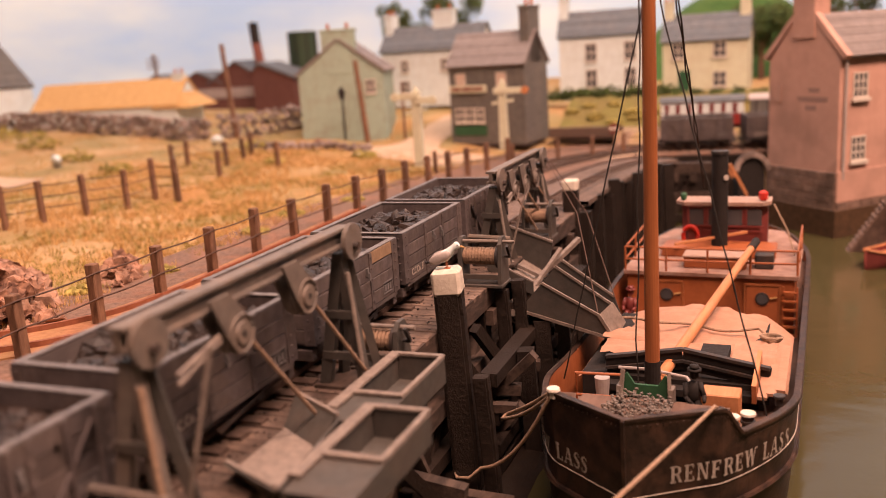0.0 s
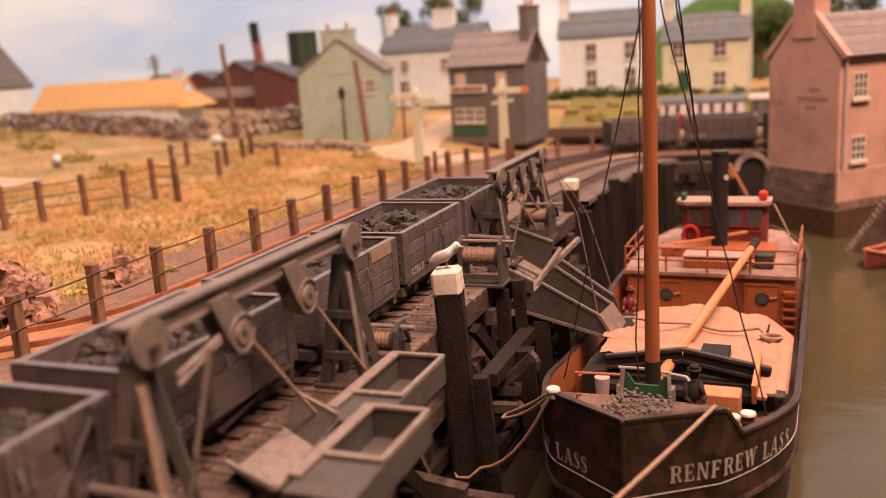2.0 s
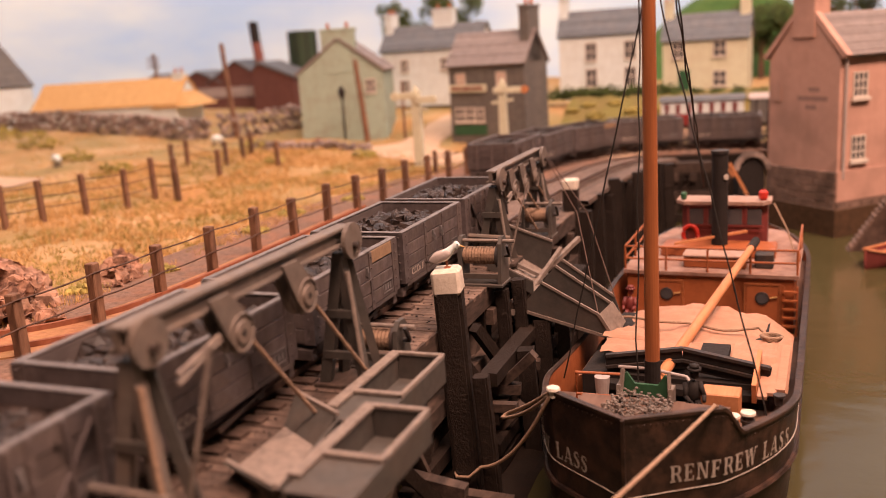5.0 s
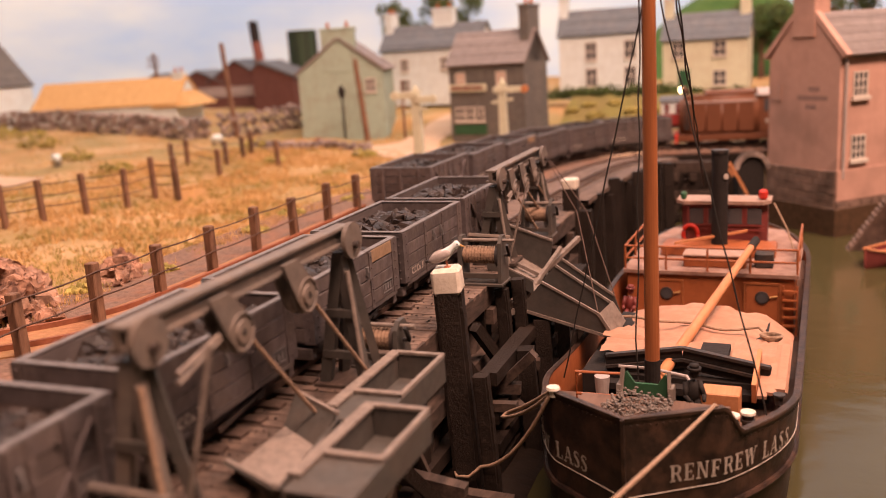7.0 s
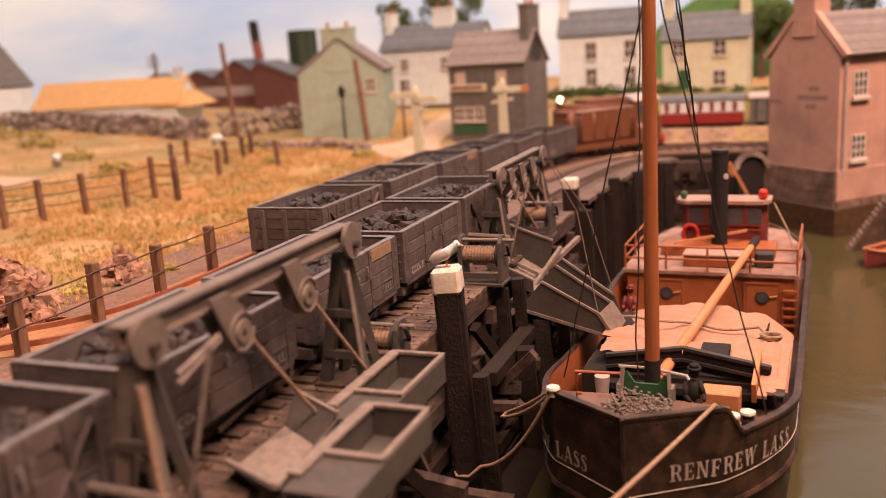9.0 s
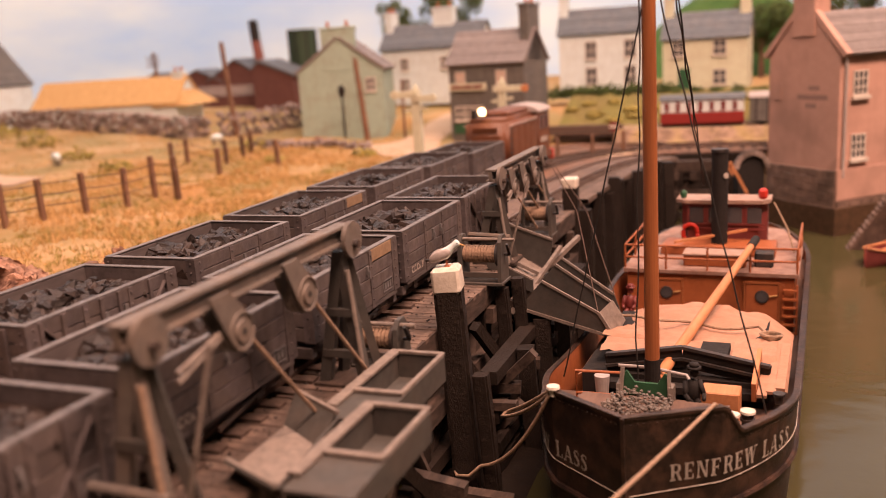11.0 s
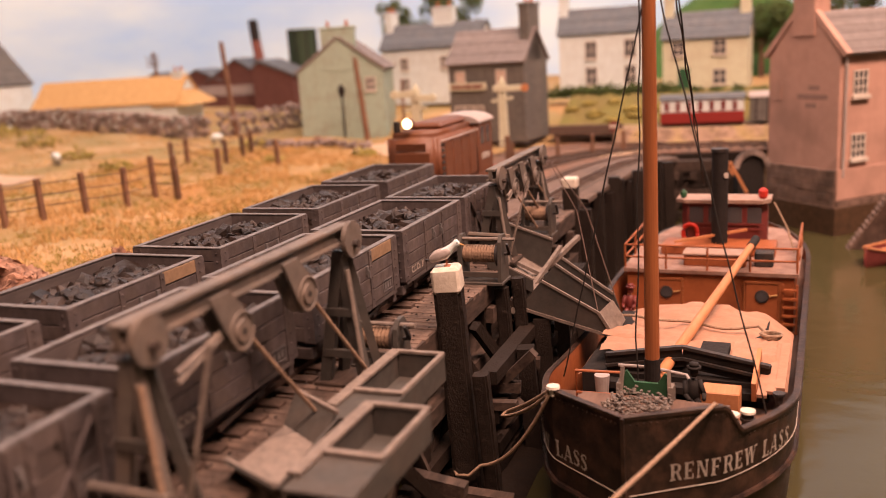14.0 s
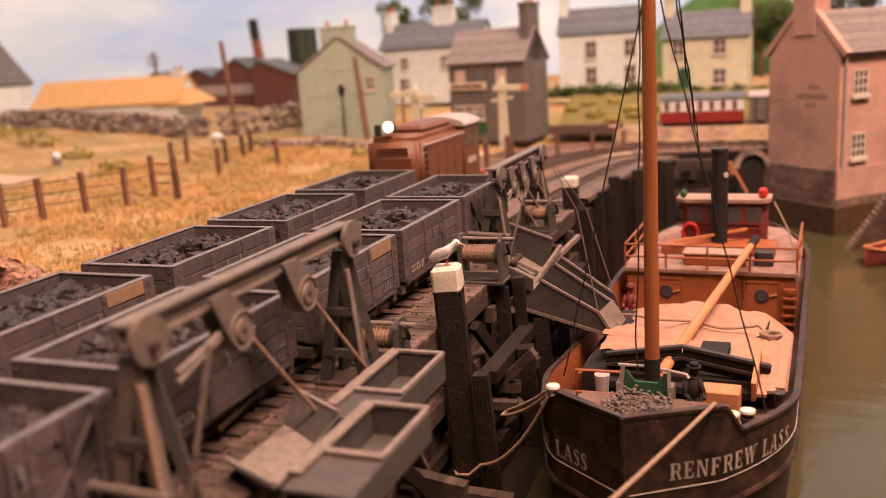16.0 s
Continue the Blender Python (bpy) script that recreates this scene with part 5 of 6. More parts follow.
# ---- deck planks along the quay edge ----
def deck():
    d = thing("quay_deck", "worn grey-brown plank decking beside the siding", "decking", kind="structure")
    rng = random.Random(8)
    kinds = [mesh_of("plank", B(-11.2 + rng.uniform(-.7, .3), 8.5 + rng.uniform(-.5, .6), -1.35, 1.35, -3.4, -2.0, .12), "deck") for _ in range(5)]
    s = 62.0
    while s < 640:
        p, h = along(s, 66)
        part("plank", kinds[rng.randrange(5)], "", d, at=mmpose(p.x, p.y, p.z + rng.uniform(-.15, .15), rng.uniform(-.6, .6), 0, math.degrees(math.atan2(h.y, h.x)) - 90 + rng.uniform(-.5, .5)))
        s += 2.85
    part("walkway_board", ribbon(37.6, 52.4, -2.0, -1.2, 62, 640), "deck", d)
    rng = random.Random(4)
    bm = bmesh.new()
    for k in range(700):
        p, _ = along(rng.uniform(70, 420), rng.uniform(55, 74))
        r = rng.uniform(.15, .45)
        lump(bm, (p.x, p.y, p.z - 1.9 + r * .3), r, r, r * .8, rng, .3, 1)
    solo("coal_spill", bm, "coal", "fine spilled coal crumbs on the deck", "coal", kind="stuff")


deck()

# mooring ropes
solo("mooring_rope", TUBE(sag((64, 201.5, -13.2), (41.5, 209.4, -40), 5, 16) + [(38, 208.8, -43.2), (34.2, 209.2, -43.8), (32.4, 212, -43.4), (33.4, 218.2, -42.5), (40.5, 218.4, -41)], .5, 8), "rope", "pale hemp mooring rope from post to bow", "rope", "mooring ropes", smooth=True)
solo("mooring_rope", TUBE(sag((64.2, 202, -13), (46, 219, -29), 1.5, 10) + [(44.3, 221, -30.2), (45, 222.4, -29.6)] + sag((46.4, 222, -28.6), (63.8, 202.4, -12.8), .6, 10), .5, 8), "rope", "pale hemp mooring rope doubled over the bow bollard", "rope", "mooring ropes", smooth=True)
solo("mooring_rope", TUBE([(106.5, 212, -24), (105.6, 204, -15)] + sag((104.0, 200.0, -12.0), (77.2, 110, -9.6), .8, 14), .5, 8), "rope", "taut pale mooring rope running over the bow rail", "rope", "mooring ropes", smooth=True)


def fender_frame():
    f = thing("fender_frame", "dark timber fender framing between quay and boat", "timber frame")
    for y, z, x1 in ((160, -40, 56), (232, -26, 46), (258, -28, 45), (282, -24, 44)):
        part("cross_timber", BAR((26, y, z), (x1, y + 4, z - 1), 3.4, 3.0), "beam", f)
    for a, b in (((30, 224, -12), (40, 246, -46)), ((30, 168, -14), (44, 190, -48)), ((31, 240, -10), (42, 264, -46)), ((43, 250, -48), (32, 284, -12)), ((30, 288, -12), (42, 312, -46))):
        part("diagonal_timber", BAR(a, b, 3.2), "tar", f)
    for x, y, z in ((45, 246, -18), (44, 270, -16), (43, 300, -18), (44, 330, -20)):
        part("fender_post", BAR((x + 2, y, -60), (x, y, z), 5.2, 5.2, (1, .2, 0)), "tar", f)
    for a, b, w in (((26, 225, -29.4), (48, 225, -28.2), 2.8), ((27, 185, -31.5), (46, 185, -34), 3.6), ((29.5, 190, -22.9), (35, 190, -36), 1.5), ((17, 225, -48.7), (28, 225, -33.5), 3.4),
                    ((35.1, 235, -31), (50.8, 235, -15.4), 3.0), ((38, 235, -41), (46, 235, -31.5), 3.4), ((26, 200, -44), (52, 204, -47), 4.0)):
        part("cross_timber", BAR(a, b, w, w * .9), "beam", f)
    # the low black timbers are added to darken the shaded gap beside the hull
    for z in (-20, -32, -42, -48):
        part("long_timber", BAR((40, 224, z), (40, 350, z), 5.0, 4.0), "tar", f)


fender_frame()


# ---- boat fittings, in the boat's own space ----
def fit_boat(b):
    D0 = -28.6
    back = BOAT.inverted()
    mast = part("mast", ROD((-1.1, 45, -26), (-1.1, 45, 96), 2.05, 1.75, 18), "mast", b, "tall varnished brown mast", smooth=False)
    part("mast_foot", ROD((-1.1, 45, -27), (-1.1, 45, -14), 2.2, 2.2, 18), "soot", mast, "black painted mast foot")
    part("mast_collar", ROD((-1.1, 45, -27), (-1.1, 45, -23.5), 4.2, 3.6, 16), "roofgrey", mast)
    boom = part("derrick_boom", ROD((-.4, 48, -21.5), (16.7, 160, -8.0), 1.75, 1.35, 16), "spar", b, "pale varnished derrick boom")
    part("boom_end", ROD((16.3, 157.5, -8.3), (17.6, 166, -7.2), 1.6, 1.6, 12), "soot", boom)
    for n, (top, foot, slack) in enumerate((((84.1, 233, 82.7), (60.2, 232, -21), .3), ((82.8, 233, 82.8), (82.4, 222, -26.2), .9), ((88.0, 233, 82.4), (115.4, 221.8, -24), .5),
                                            ((92.4, 233, 82.0), (86.8, 385, 8.7), .5), ((92.0, 233, 82.0), (86.3, 385, 8.7), .9))):
        p, q = Vector(top), Vector(foot)
        line = []
        for k in range(31):
            w = q.lerp(p, k / 26)
            line.append(back @ ((w + Vector((slack * noise.noise(Vector((k * .31, n * 3.7, 0))), 0, 0)) * (k > 0)) * MM) / MM)
        part("stay", TUBE(line, .23, 6), "cable", b, "black rigging wire")
    # anchor winch on the foredeck
    part("forecastle_deck", prism([(0, 3.2), (18.5, 14.5), (21, 30), (-17, 30), (-17.5, 14.5)], -20.4, -19.4, "z"), "foredeck", b, "dark planked forecastle deck")
    w = part("anchor_winch", B(-7, 6.5, 26, 34, D0 + 2, D0 + 4, .4), "iron", b, "green and grey anchor winch with chain")
    for x in (-7, 6.5):
        part("winch_cheek", prism([(25.5, D0 + 2), (34.5, D0 + 2), (32, D0 + 13), (28.5, D0 + 13)], x - .6, x + .6, "x"), "galv", w)
        part("cheek_post", BAR((x, 27, D0 + 3), (x + (2 if x > 0 else -2) * -.4, 30.5, D0 + 17), .9), "grey_edge", w)
    shield = prism([(-6.6, D0 + 9.5), (-6.6, D0 + 15), (-5.2, D0 + 16), (-3.2, D0 + 13), (2.8, D0 + 13), (4.6, D0 + 16), (6.1, D0 + 15), (6.1, D0 + 9.5)], 30.6, 31.4)
    part("guard_plate", shield, "green", w, "green painted guard plate")
    part("chain_drum", ROD((-6.5, 28.5, D0 + 7), (6, 28.5, D0 + 6), 1.5, 1.5, 18), "galv", w)
    for x in (-9, -4.5, 0, 4.5, 8.4):
        part("gear_wheel", ROD((x - .5, 28.2, D0 + 6.4), (x + .5, 28.2, D0 + 5.6), 2.2, 2.2, 20), "galv", w)
    rng = random.Random(3)
    ch = bmesh.new()
    for k in range(300):
        x = rng.uniform(-9.5, 7.5)
        lump(ch, (x, rng.uniform(11 + abs(x) * .5, 27), -19.0 + rng.uniform(0, 4.6) * (1 - abs(x + 1) / 14)), .55, .45, .4, rng, .2)
    part("anchor_chain", ch, "galv", w, "heap of grey anchor chain")
    # companion rails
    part("hand_rail", TUBE([(-21.5, 40, D0), (-21.5, 40, D0 + 11), (-8.5, 40, D0 + 11.5), (-8.5, 40, D0)], .55, 8), "scumble", b, "orange tube rail")
    part("hand_rail", TUBE([(-21.5, 40, D0 + 4.5), (-8.5, 40, D0 + 4.8)], .45, 8), "scumble", b)
    part("hand_rail", TUBE([(-12, 52, D0 + 9), (-3, 51, D0 + 9.5), (8, 46, D0 + 10), (10, 44, D0 + 8)], .5, 8), "roofgrey", b)
    # hold and coaming
    hold = part("hatch_coaming", prism([(-24, 56), (26, 56), (26, 116), (-24, 116)], -44, -23.5, "z"), "soot", b, "dark steel hatch coaming")
    for x0, y0, x1, y1 in ((-17, 58, 5, 60), (5, 60, 29, 57)):
        za, zb = (-21.6, -18.4) if x0 < 0 else (-18.4, -21.2)
        part("coaming_plate", BAR((x0, y0, za), (x1, y1, zb), 1.4, 6.0), "soot", b)
        part("coaming_edge", BAR((x0, y0 - .4, za + 3.0), (x1, y1 - .4, zb + 3.0), 1.8, .9), "iron", b)
        part("coaming_edge", BAR((x0, y0 - .9, za - .3), (x1, y1 - .9, zb - .3), 1.6, .8), "iron", b)
    part("hold_shadow_board", B(-16, 29, 52, 57.5, -27, -25), "soot", b)
    # canvas over the hatch: hatch boards under draped cloth
    rows = []
    for j in range(25):
        y = 64 + 54 * j / 24
        row = []
        for i in range(21):
            u = -1 + 2 * i / 20
            crown = (1 - abs(u) ** 4)
            z = -28.5 + (9.0 - 2.4 * abs(u)) * crown * (0.8 + .2 * (y - 60) / 60) + noise.noise(Vector((u * 4, y * .09, 1))) * 1.3 + noise.noise(Vector((u * 9, y * .3, 5))) * .5
            row.append((3.0 + u * 30.5, y, z))
        rows.append(row)
    part("hatch_canvas", sheet(rows), "canvas", b, "draped pale buff canvas hatch cover", smooth=True)
    for k, (x0, x1, y0, y1, z) in enumerate(((-20, 8, 62, 74, -18.7), (18, 30, 64, 80, -18.6), (-22, -6, 74, 84, -18.2))):
        r2 = []
        for j in range(9):
            r2.append([(x0 + (x1 - x0) * i / 10, y0 + (y1 - y0) * j / 8 + math.sin(i * 1.3) * .5, z - 2.6 * (i / 10 if k else .2) * (j == 0) + noise.noise(Vector((i * .6, j * .8, k))) * .9) for i in range(11)])
        part("canvas_fold", sheet(r2), "canvas", b, "loose folded canvas flap", smooth=True)
    part("hatch_gap", B(9, 17, 64, 74, -20.5, -18.2), "soot", b, "uncovered dark hatch corner")
    part("lashing_rope", TUBE([(-27, 96, -22)] + [(-24 + k * 3.4, 93 + math.sin(k) * 1.5, -18.9 + .9 * math.sin(k * .4 + .3)) for k in range(15)] + [(27, 90, -21)], .45, 6), "rope", b)
    part("rope_coil", TUBE([(28 + 2.2 * math.cos(a) * (1 + a * .02), 82 + 2.6 * math.sin(a), -18.5 + a * .05) for a in [k * .5 for k in range(50)]], .45, 6), "rope", b)
    # planks along the starboard side
    for k in range(3):
        part("hatch_board", BAR((27.6 + k * 2.2, 44 + 2 * k, -22.0 + .4 * k), (28.2 + k * 2.1, 78, -19.5 + .3 * k), 2.5, .9), "canvas", b)
    part("side_board", BAR((25.5, 46, -22), (26, 62, -17.5), 1.2, 6), "spar", b, "orange-brown side plank")
    part("deck_crate", B(12.5, 22.5, 39, 46, D0 + .5, D0 + 8.5, .3), "spar", b, "orange-brown wooden box")
    part("deck_crate", B(12, 22, 38.4, 39, D0 + .5, D0 + 2.5, .1), "scumble", b)
    for x, y in ((21.2, 33), (24.8, 36)):
        part("bollard", rod(rod(bmesh.new(), (x, y, D0), (x, y, D0 + 5.2), 1.5, 1.5, 18), (x, y, D0 + 3), (x, y, D0 + 3.7), 1.9, 1.9, 18), "iron", b, "black bollard with white top")
        part("bollard_top", ROD((x, y, D0 + 5.2), (x, y, D0 + 5.8), 2.0, 1.9, 18), "white", b)
    part("fairlead", rod(rod(bmesh.new(), (-20.2, 13.0, sheer(12) - 1), (-20.2, 13.0, sheer(12) + 1.0), 1.1), (-20.2, 13.0, sheer(12) + 1.0), (-20.2, 13.0, sheer(12) + 1.6), 1.8, 1.6, 16), "white", b, "white topped mushroom bollard")
    part("fairlead", rod(rod(bmesh.new(), (32.0, 42, sheer(42) - 1), (32.0, 42, sheer(42) + 1.2), 1.0), (32, 42, sheer(42) + 1.2), (32, 42, sheer(42) + 1.8), 1.6), "iron", b)
    part("bucket", ROD((-17, 52, D0), (-17, 52, D0 + 5.5), 1.9, 2.3, 16), "roofgrey", b, "pale grey bucket")
    # poop house
    P0, P1 = 160.0, 240.0
    z0, z1 = -44, -20.5
    house_b = part("poop_house", prism([(-31.5, P0), (32, P0), (32.6, 205), (24, 238), (0, 252), (-24, 238), (-32, 205)], z0, z1, "z"), "scumble", b, "orange-brown varnished deckhouse")
    part("poop_deck", prism([(-33, P0 - 1.2), (33.6, P0 - 1.2), (34, 206), (25, 240), (0, 254), (-25, 240), (-33.4, 206)], z1, z1 + 1.4, "z"), "poopdeck", b, "scuffed pale deck over the house")
    for x in (-15.8, 20.5):
        d = part("door", B(x - 6, x + 6, P0 - .7, P0 + .2, -41, -23.5, .25), "scumble", house_b)
        part("door_frame", bar(bar(bar(bmesh.new(), (x - 6.4, P0 - .6, -41), (x - 6.4, P0 - .6, -22.9), .7), (x + 6.4, P0 - .6, -41), (x + 6.4, P0 - .6, -22.9), .7), (x - 6.6, P0 - .6, -23), (x + 6.6, P0 - .6, -23), .7), "mast", house_b)
        part("porthole", ROD((x, P0 - .6, -28.6), (x, P0 - 1.1, -28.6), 2.7, 2.5, 20), "iron", house_b, "round brass porthole")
        part("porthole_glass", ROD((x, P0 - 1.0, -28.6), (x, P0 - 1.25, -28.6), 1.9, 1.9, 18), "glass", house_b)
        part("door_handle", BAR((x + 2.8, P0 - 1.2, -28.2), (x + 5.6, P0 - 1.2, -27.6), .5), "thatch", house_b)
    lad = part("ladder", BAR((28.2, P0 - 2, -45), (28.2, P0 - 2, -23), .8), "scumble", b, "orange-brown steel ladder")
    part("ladder_rail", BAR((33.2, P0 - 2, -45), (33.2, P0 - 2, -23), .8), "scumble", lad)
    for k in range(6):
        part("rung", B(28.2, 33.2, P0 - 3.2, P0 - 1.4, -42.5 + 3.4 * k, -41.8 + 3.4 * k), "scumble", lad)
    zr = z1 + 1.4
    pts = [(-32.4, 202), (-32.4, P0), (33, P0), (33.4, 204)]
    for zz in (4.5, 9.5):
        part("guard_rail", TUBE([(x, y, zr + zz) for x, y in [(-32.4, 206), (-32.4, 184), (-32.4, P0 + .5), (0, P0), (33, P0 + .5), (33.2, 184), (33.4, 208)]], .45, 8), "scumble", b, "orange-brown tubular guard rail")
    for x, y in ((-32.4, 204), (-32.4, 182), (-32.4, P0 + .5), (-16, P0), (0, P0), (16, P0), (33, P0 + .5), (33.2, 182), (33.4, 206)):
        part("stanchion", ROD((x, y, zr), (x, y, zr + 9.6), .45, .45, 8), "scumble", b)
    part("skylight", B(-10, 14, 166, 178, zr, zr + 4.5, .4), "scumble", b, "varnished skylight box")
    part("skylight_top", B(-10.5, 14.5, 165.5, 178.5, zr + 4.5, zr + 5.3, .2), "boatdeck", b)
    part("side_light", B(17, 24, 168, 176, zr, zr + 6, .5), "iron", b)
    f = part("funnel", ROD((1.2, 192, zr), (1.2, 192, 24.5), 3.3, 3.3, 26), "soot", b, "tall black funnel", smooth=False)
    part("funnel_rim", ROD((1.2, 192, 23.8), (1.2, 192, 25), 3.6, 3.6, 26), "iron", f)
    em = ROD((3.7, 189.9, 14), (4.1, 189.5, 14), 1.2, 1.2, 18)
    part("emblem", em, "letter", f, "small pale painted emblem")
    part("funnel_base", B(-6, 8, 187, 198, zr, zr + 3.5, .5), "roofgrey", f)
    # wheelhouse
    h0, h1 = zr, .2
    wh = part("wheelhouse", prism([(-16, 205), (-13, 201.5), (16, 201.5), (19.5, 205), (19.5, 214), (-16, 214)], h0, h1, "z"), "red", b, "dark red panelled wheelhouse")
    part("wheelhouse_roof", prism([(-18.4, 203.5), (-14.5, 199.8), (18, 199.8), (21, 203.5), (21, 215), (-18.4, 215)], h1, h1 + 1.5, "z"), "boatdeck", wh, "pale cream wheelhouse roof")
    for k in range(4):
        x = -9.5 + k * 8
        part("window", B(x - 2.9, x + 2.9, 201.0, 201.7, -8.5, -1.6, .1), "glass", wh)
        part("window_surround", bar(bar(bmesh.new(), (x - 3.4, 201.1, -9), (x - 3.4, 201.1, -.6), .7), (x - 4, 201.1, -9), (x + 4, 201.1, -9), .7), "red", wh)
    part("panel_band", B(-13.5, 18.5, 200.9, 201.5, -11.5, -10.6), "red", wh)
    ring = bmesh.new()
    tube(ring, [(-12.0 + 3.1 * math.cos(a), 200.6, -13.2 + 4.0 * math.sin(a)) for a in [math.tau * k / 24 for k in range(25)]], .95, 8)
    part("lifebuoy", ring, "bufferred", b, "red lifebuoy on the wheelhouse", smooth=True)
    part("port_lamp", B(15.8, 19.6, 203, 206, h1 + 1.5, h1 + 6, 1.0), "bufferred", b, "red navigation lamp")
    part("starboard_lamp", B(-16.6, -14, 203, 206, h1 + 1.5, h1 + 5, .8), "green", b, "green navigation lamp")
    part("engine_casing", B(-22, 24, 184, 200, zr, zr + 4.0, .5), "scumble", b)
    part("oar", BAR((-16, 182, zr + 6), (12, 196, zr + 9), 1.0), "spar", b)
    part("rope_lashing", TUBE([(22, 206, 0), (28, 198, -10), (31, 190, -18)], .4), "rope", b)


fit_boat(BOAT_OB)


def sailor(x, y, z, rz, coat, label):
    """A plain seated or standing model figure in one mesh."""
    bm = bmesh.new()
    rng = random.Random(1)
    lump(bm, (0, 0, 5.2), 2.2, 1.7, 3.6, rng, .05, 2)
    lump(bm, (.3, -.4, 10.4), 1.25, 1.25, 1.6, rng, .04, 2)
    rod(bm, (.3, -.4, 11.4), (.3, -.4, 12.0), 1.9, 1.9, 12)
    rod(bm, (.3, -.4, 12.0), (.3, -.4, 12.9), 1.3, 1.2, 12)
    for s in (-1, 1):
        rod(bm, (s * 1.8, 0, 7.8), (s * 2.4, -2.2, 4.8), .8, .7, 8)
        rod(bm, (s * 2.4, -2.2, 4.8), (s * 1.8, -4.6, 4.2), .65, .5, 8)
        rod(bm, (s * .9, -.6, 2.4), (s * 1.2, -3.6, 2.2), 1.0, .85, 8)
        rod(bm, (s * 1.2, -3.6, 2.2), (s * 1.2, -3.9, -2.0), .8, .7, 8)
    return solo("model_figure", bm, coat, label, "figurine", at=BOAT @ mmpose(x, y, z, 0, 0, rz), smooth=True)


sailor(10.8, 37, -24.2, 22, "soot", "small painted model figure in dark coat and cap")
sailor(-28.5, 150, -36, 0, "red", "small painted model figure by the boat's deckhouse")


# ---- field: rocks, tufts, bushes ----
def outcrop(spots, label, seed):
    rng = random.Random(seed)
    oc = thing("rock_outcrop", label, "rock", "rock outcrops")
    for x, y, r, h in spots:
        for k in range(int(10 + r)):
            a, d = rng.random() * 6.28, rng.random() ** .6 * r
            px, py = x + math.cos(a) * d, y + math.sin(a) * d
            top = h * (1 - (d / r) ** 1.5)
            s = rng.uniform(.16, .34) * r
            bm = lump(bmesh.new(), (px, py, ground_z(px, py) + top - s * .5), s * 1.3, s, s * rng.uniform(.7, 1.1), rng, .1, 3)
            for v in bm.verts:
                n = noise.noise_vector(v.co * .2) * 2.4 + noise.noise_vector(v.co * .5) * 1.5 + noise.noise_vector(v.co * 1.1) * .6
                v.co += n + Vector((0, 0, .8 * math.sin(v.co.z * 1.9)))
            part("rock", bm, "rock", oc)


outcrop([(-122, 206, 15, 18), (-108, 196, 9, 9), (-136, 220, 16, 16), (-98, 200, 5, 4)], "rugged pinkish-brown rock outcrop behind the fence", 2)
outcrop([(-112, 250, 9, 8), (-122, 262, 8, 7), (-104, 243, 5, 4)], "broken pinkish-brown rocks in the grass", 5)
outcrop([(-238, 634, 8, 7)], "weathered rocks in the rough grass", 7)


def tufts(name, count, material, region, hmin, hmax, seed, label, kind_of="grass"):
    rng = random.Random(seed)
    verts, faces = [], []
    for k in range(count):
        x, y = region(rng)
        if offset_of(x, y) > -57:
            continue
        if noise.noise(Vector((x * .022, y * .022, seed))) < -.05:
            continue
        z = ground_z(x, y) - .4
        for j in range(rng.randint(4, 7)):
            a, h = rng.random() * 6.28, rng.uniform(hmin, hmax)
            bx, by = x + rng.uniform(-1.2, 1.2), y + rng.uniform(-1.2, 1.2)
            w = rng.uniform(.16, .34)
            lx, ly = rng.uniform(-.5, .5) * h, rng.uniform(-.5, .5) * h
            i = len(verts)
            verts += [(bx - math.cos(a) * w, by - math.sin(a) * w, z), (bx + math.cos(a) * w, by + math.sin(a) * w, z), (bx + lx, by + ly, z + h)]
            faces.append((i, i + 1, i + 2))
    me = bpy.data.meshes.new(name)
    me.from_pydata([(a * MM, b * MM, c * MM) for a, b, c in verts], [], faces)
    me.materials.append(M[material])
    tagged(new(name, me), label, kind_of, kind="stuff")


near_field = lambda r: (-82 - 260 * r.random() ** 1.3, 150 + 480 * r.random())
wide_field = lambda r: (-110 - 560 * r.random(), 250 + 480 * r.random())
tufts("dry_grass", 15000, "grasspale", near_field, 1.5, 4.2, 1, "tawny dry static grass tufts over the field")
tufts("green_grass", 9000, "grassgreen", near_field, 1.2, 3.2, 2, "olive green grass tufts by the fence")
tufts("dry_grass", 7000, "grasspale", wide_field, 1, 2.6, 3, "tawny dry static grass tufts over the far field")
tufts("brown_grass", 500, "fence", wide_field, .8, 2, 6, "brown withered grass tufts over the field")
tufts("green_grass", 3500, "grassgreen", wide_field, .8, 2.2, 9, "olive green grass tufts in the far field")


def bush(x, y, r, h, seed, label="clumpy olive green bush in the grass", z=None):
    rng = random.Random(seed)
    bm = bmesh.new()
    z = ground_z(x, y) if z is None else z
    for k in range(70):
        a, e, d = rng.random() * 6.28, rng.random(), rng.random() ** .4
        lump(bm, (x + math.cos(a) * r * d, y + math.sin(a) * r * d * .7, z + h * e * (1.05 - d * .6)), rng.uniform(.9, 2.2), rng.uniform(.9, 2.2), rng.uniform(.7, 1.6), rng, .5)
    return solo("bush", bm, "leaf" if y > 780 else "grassgreen", label, "bush", "bushes")


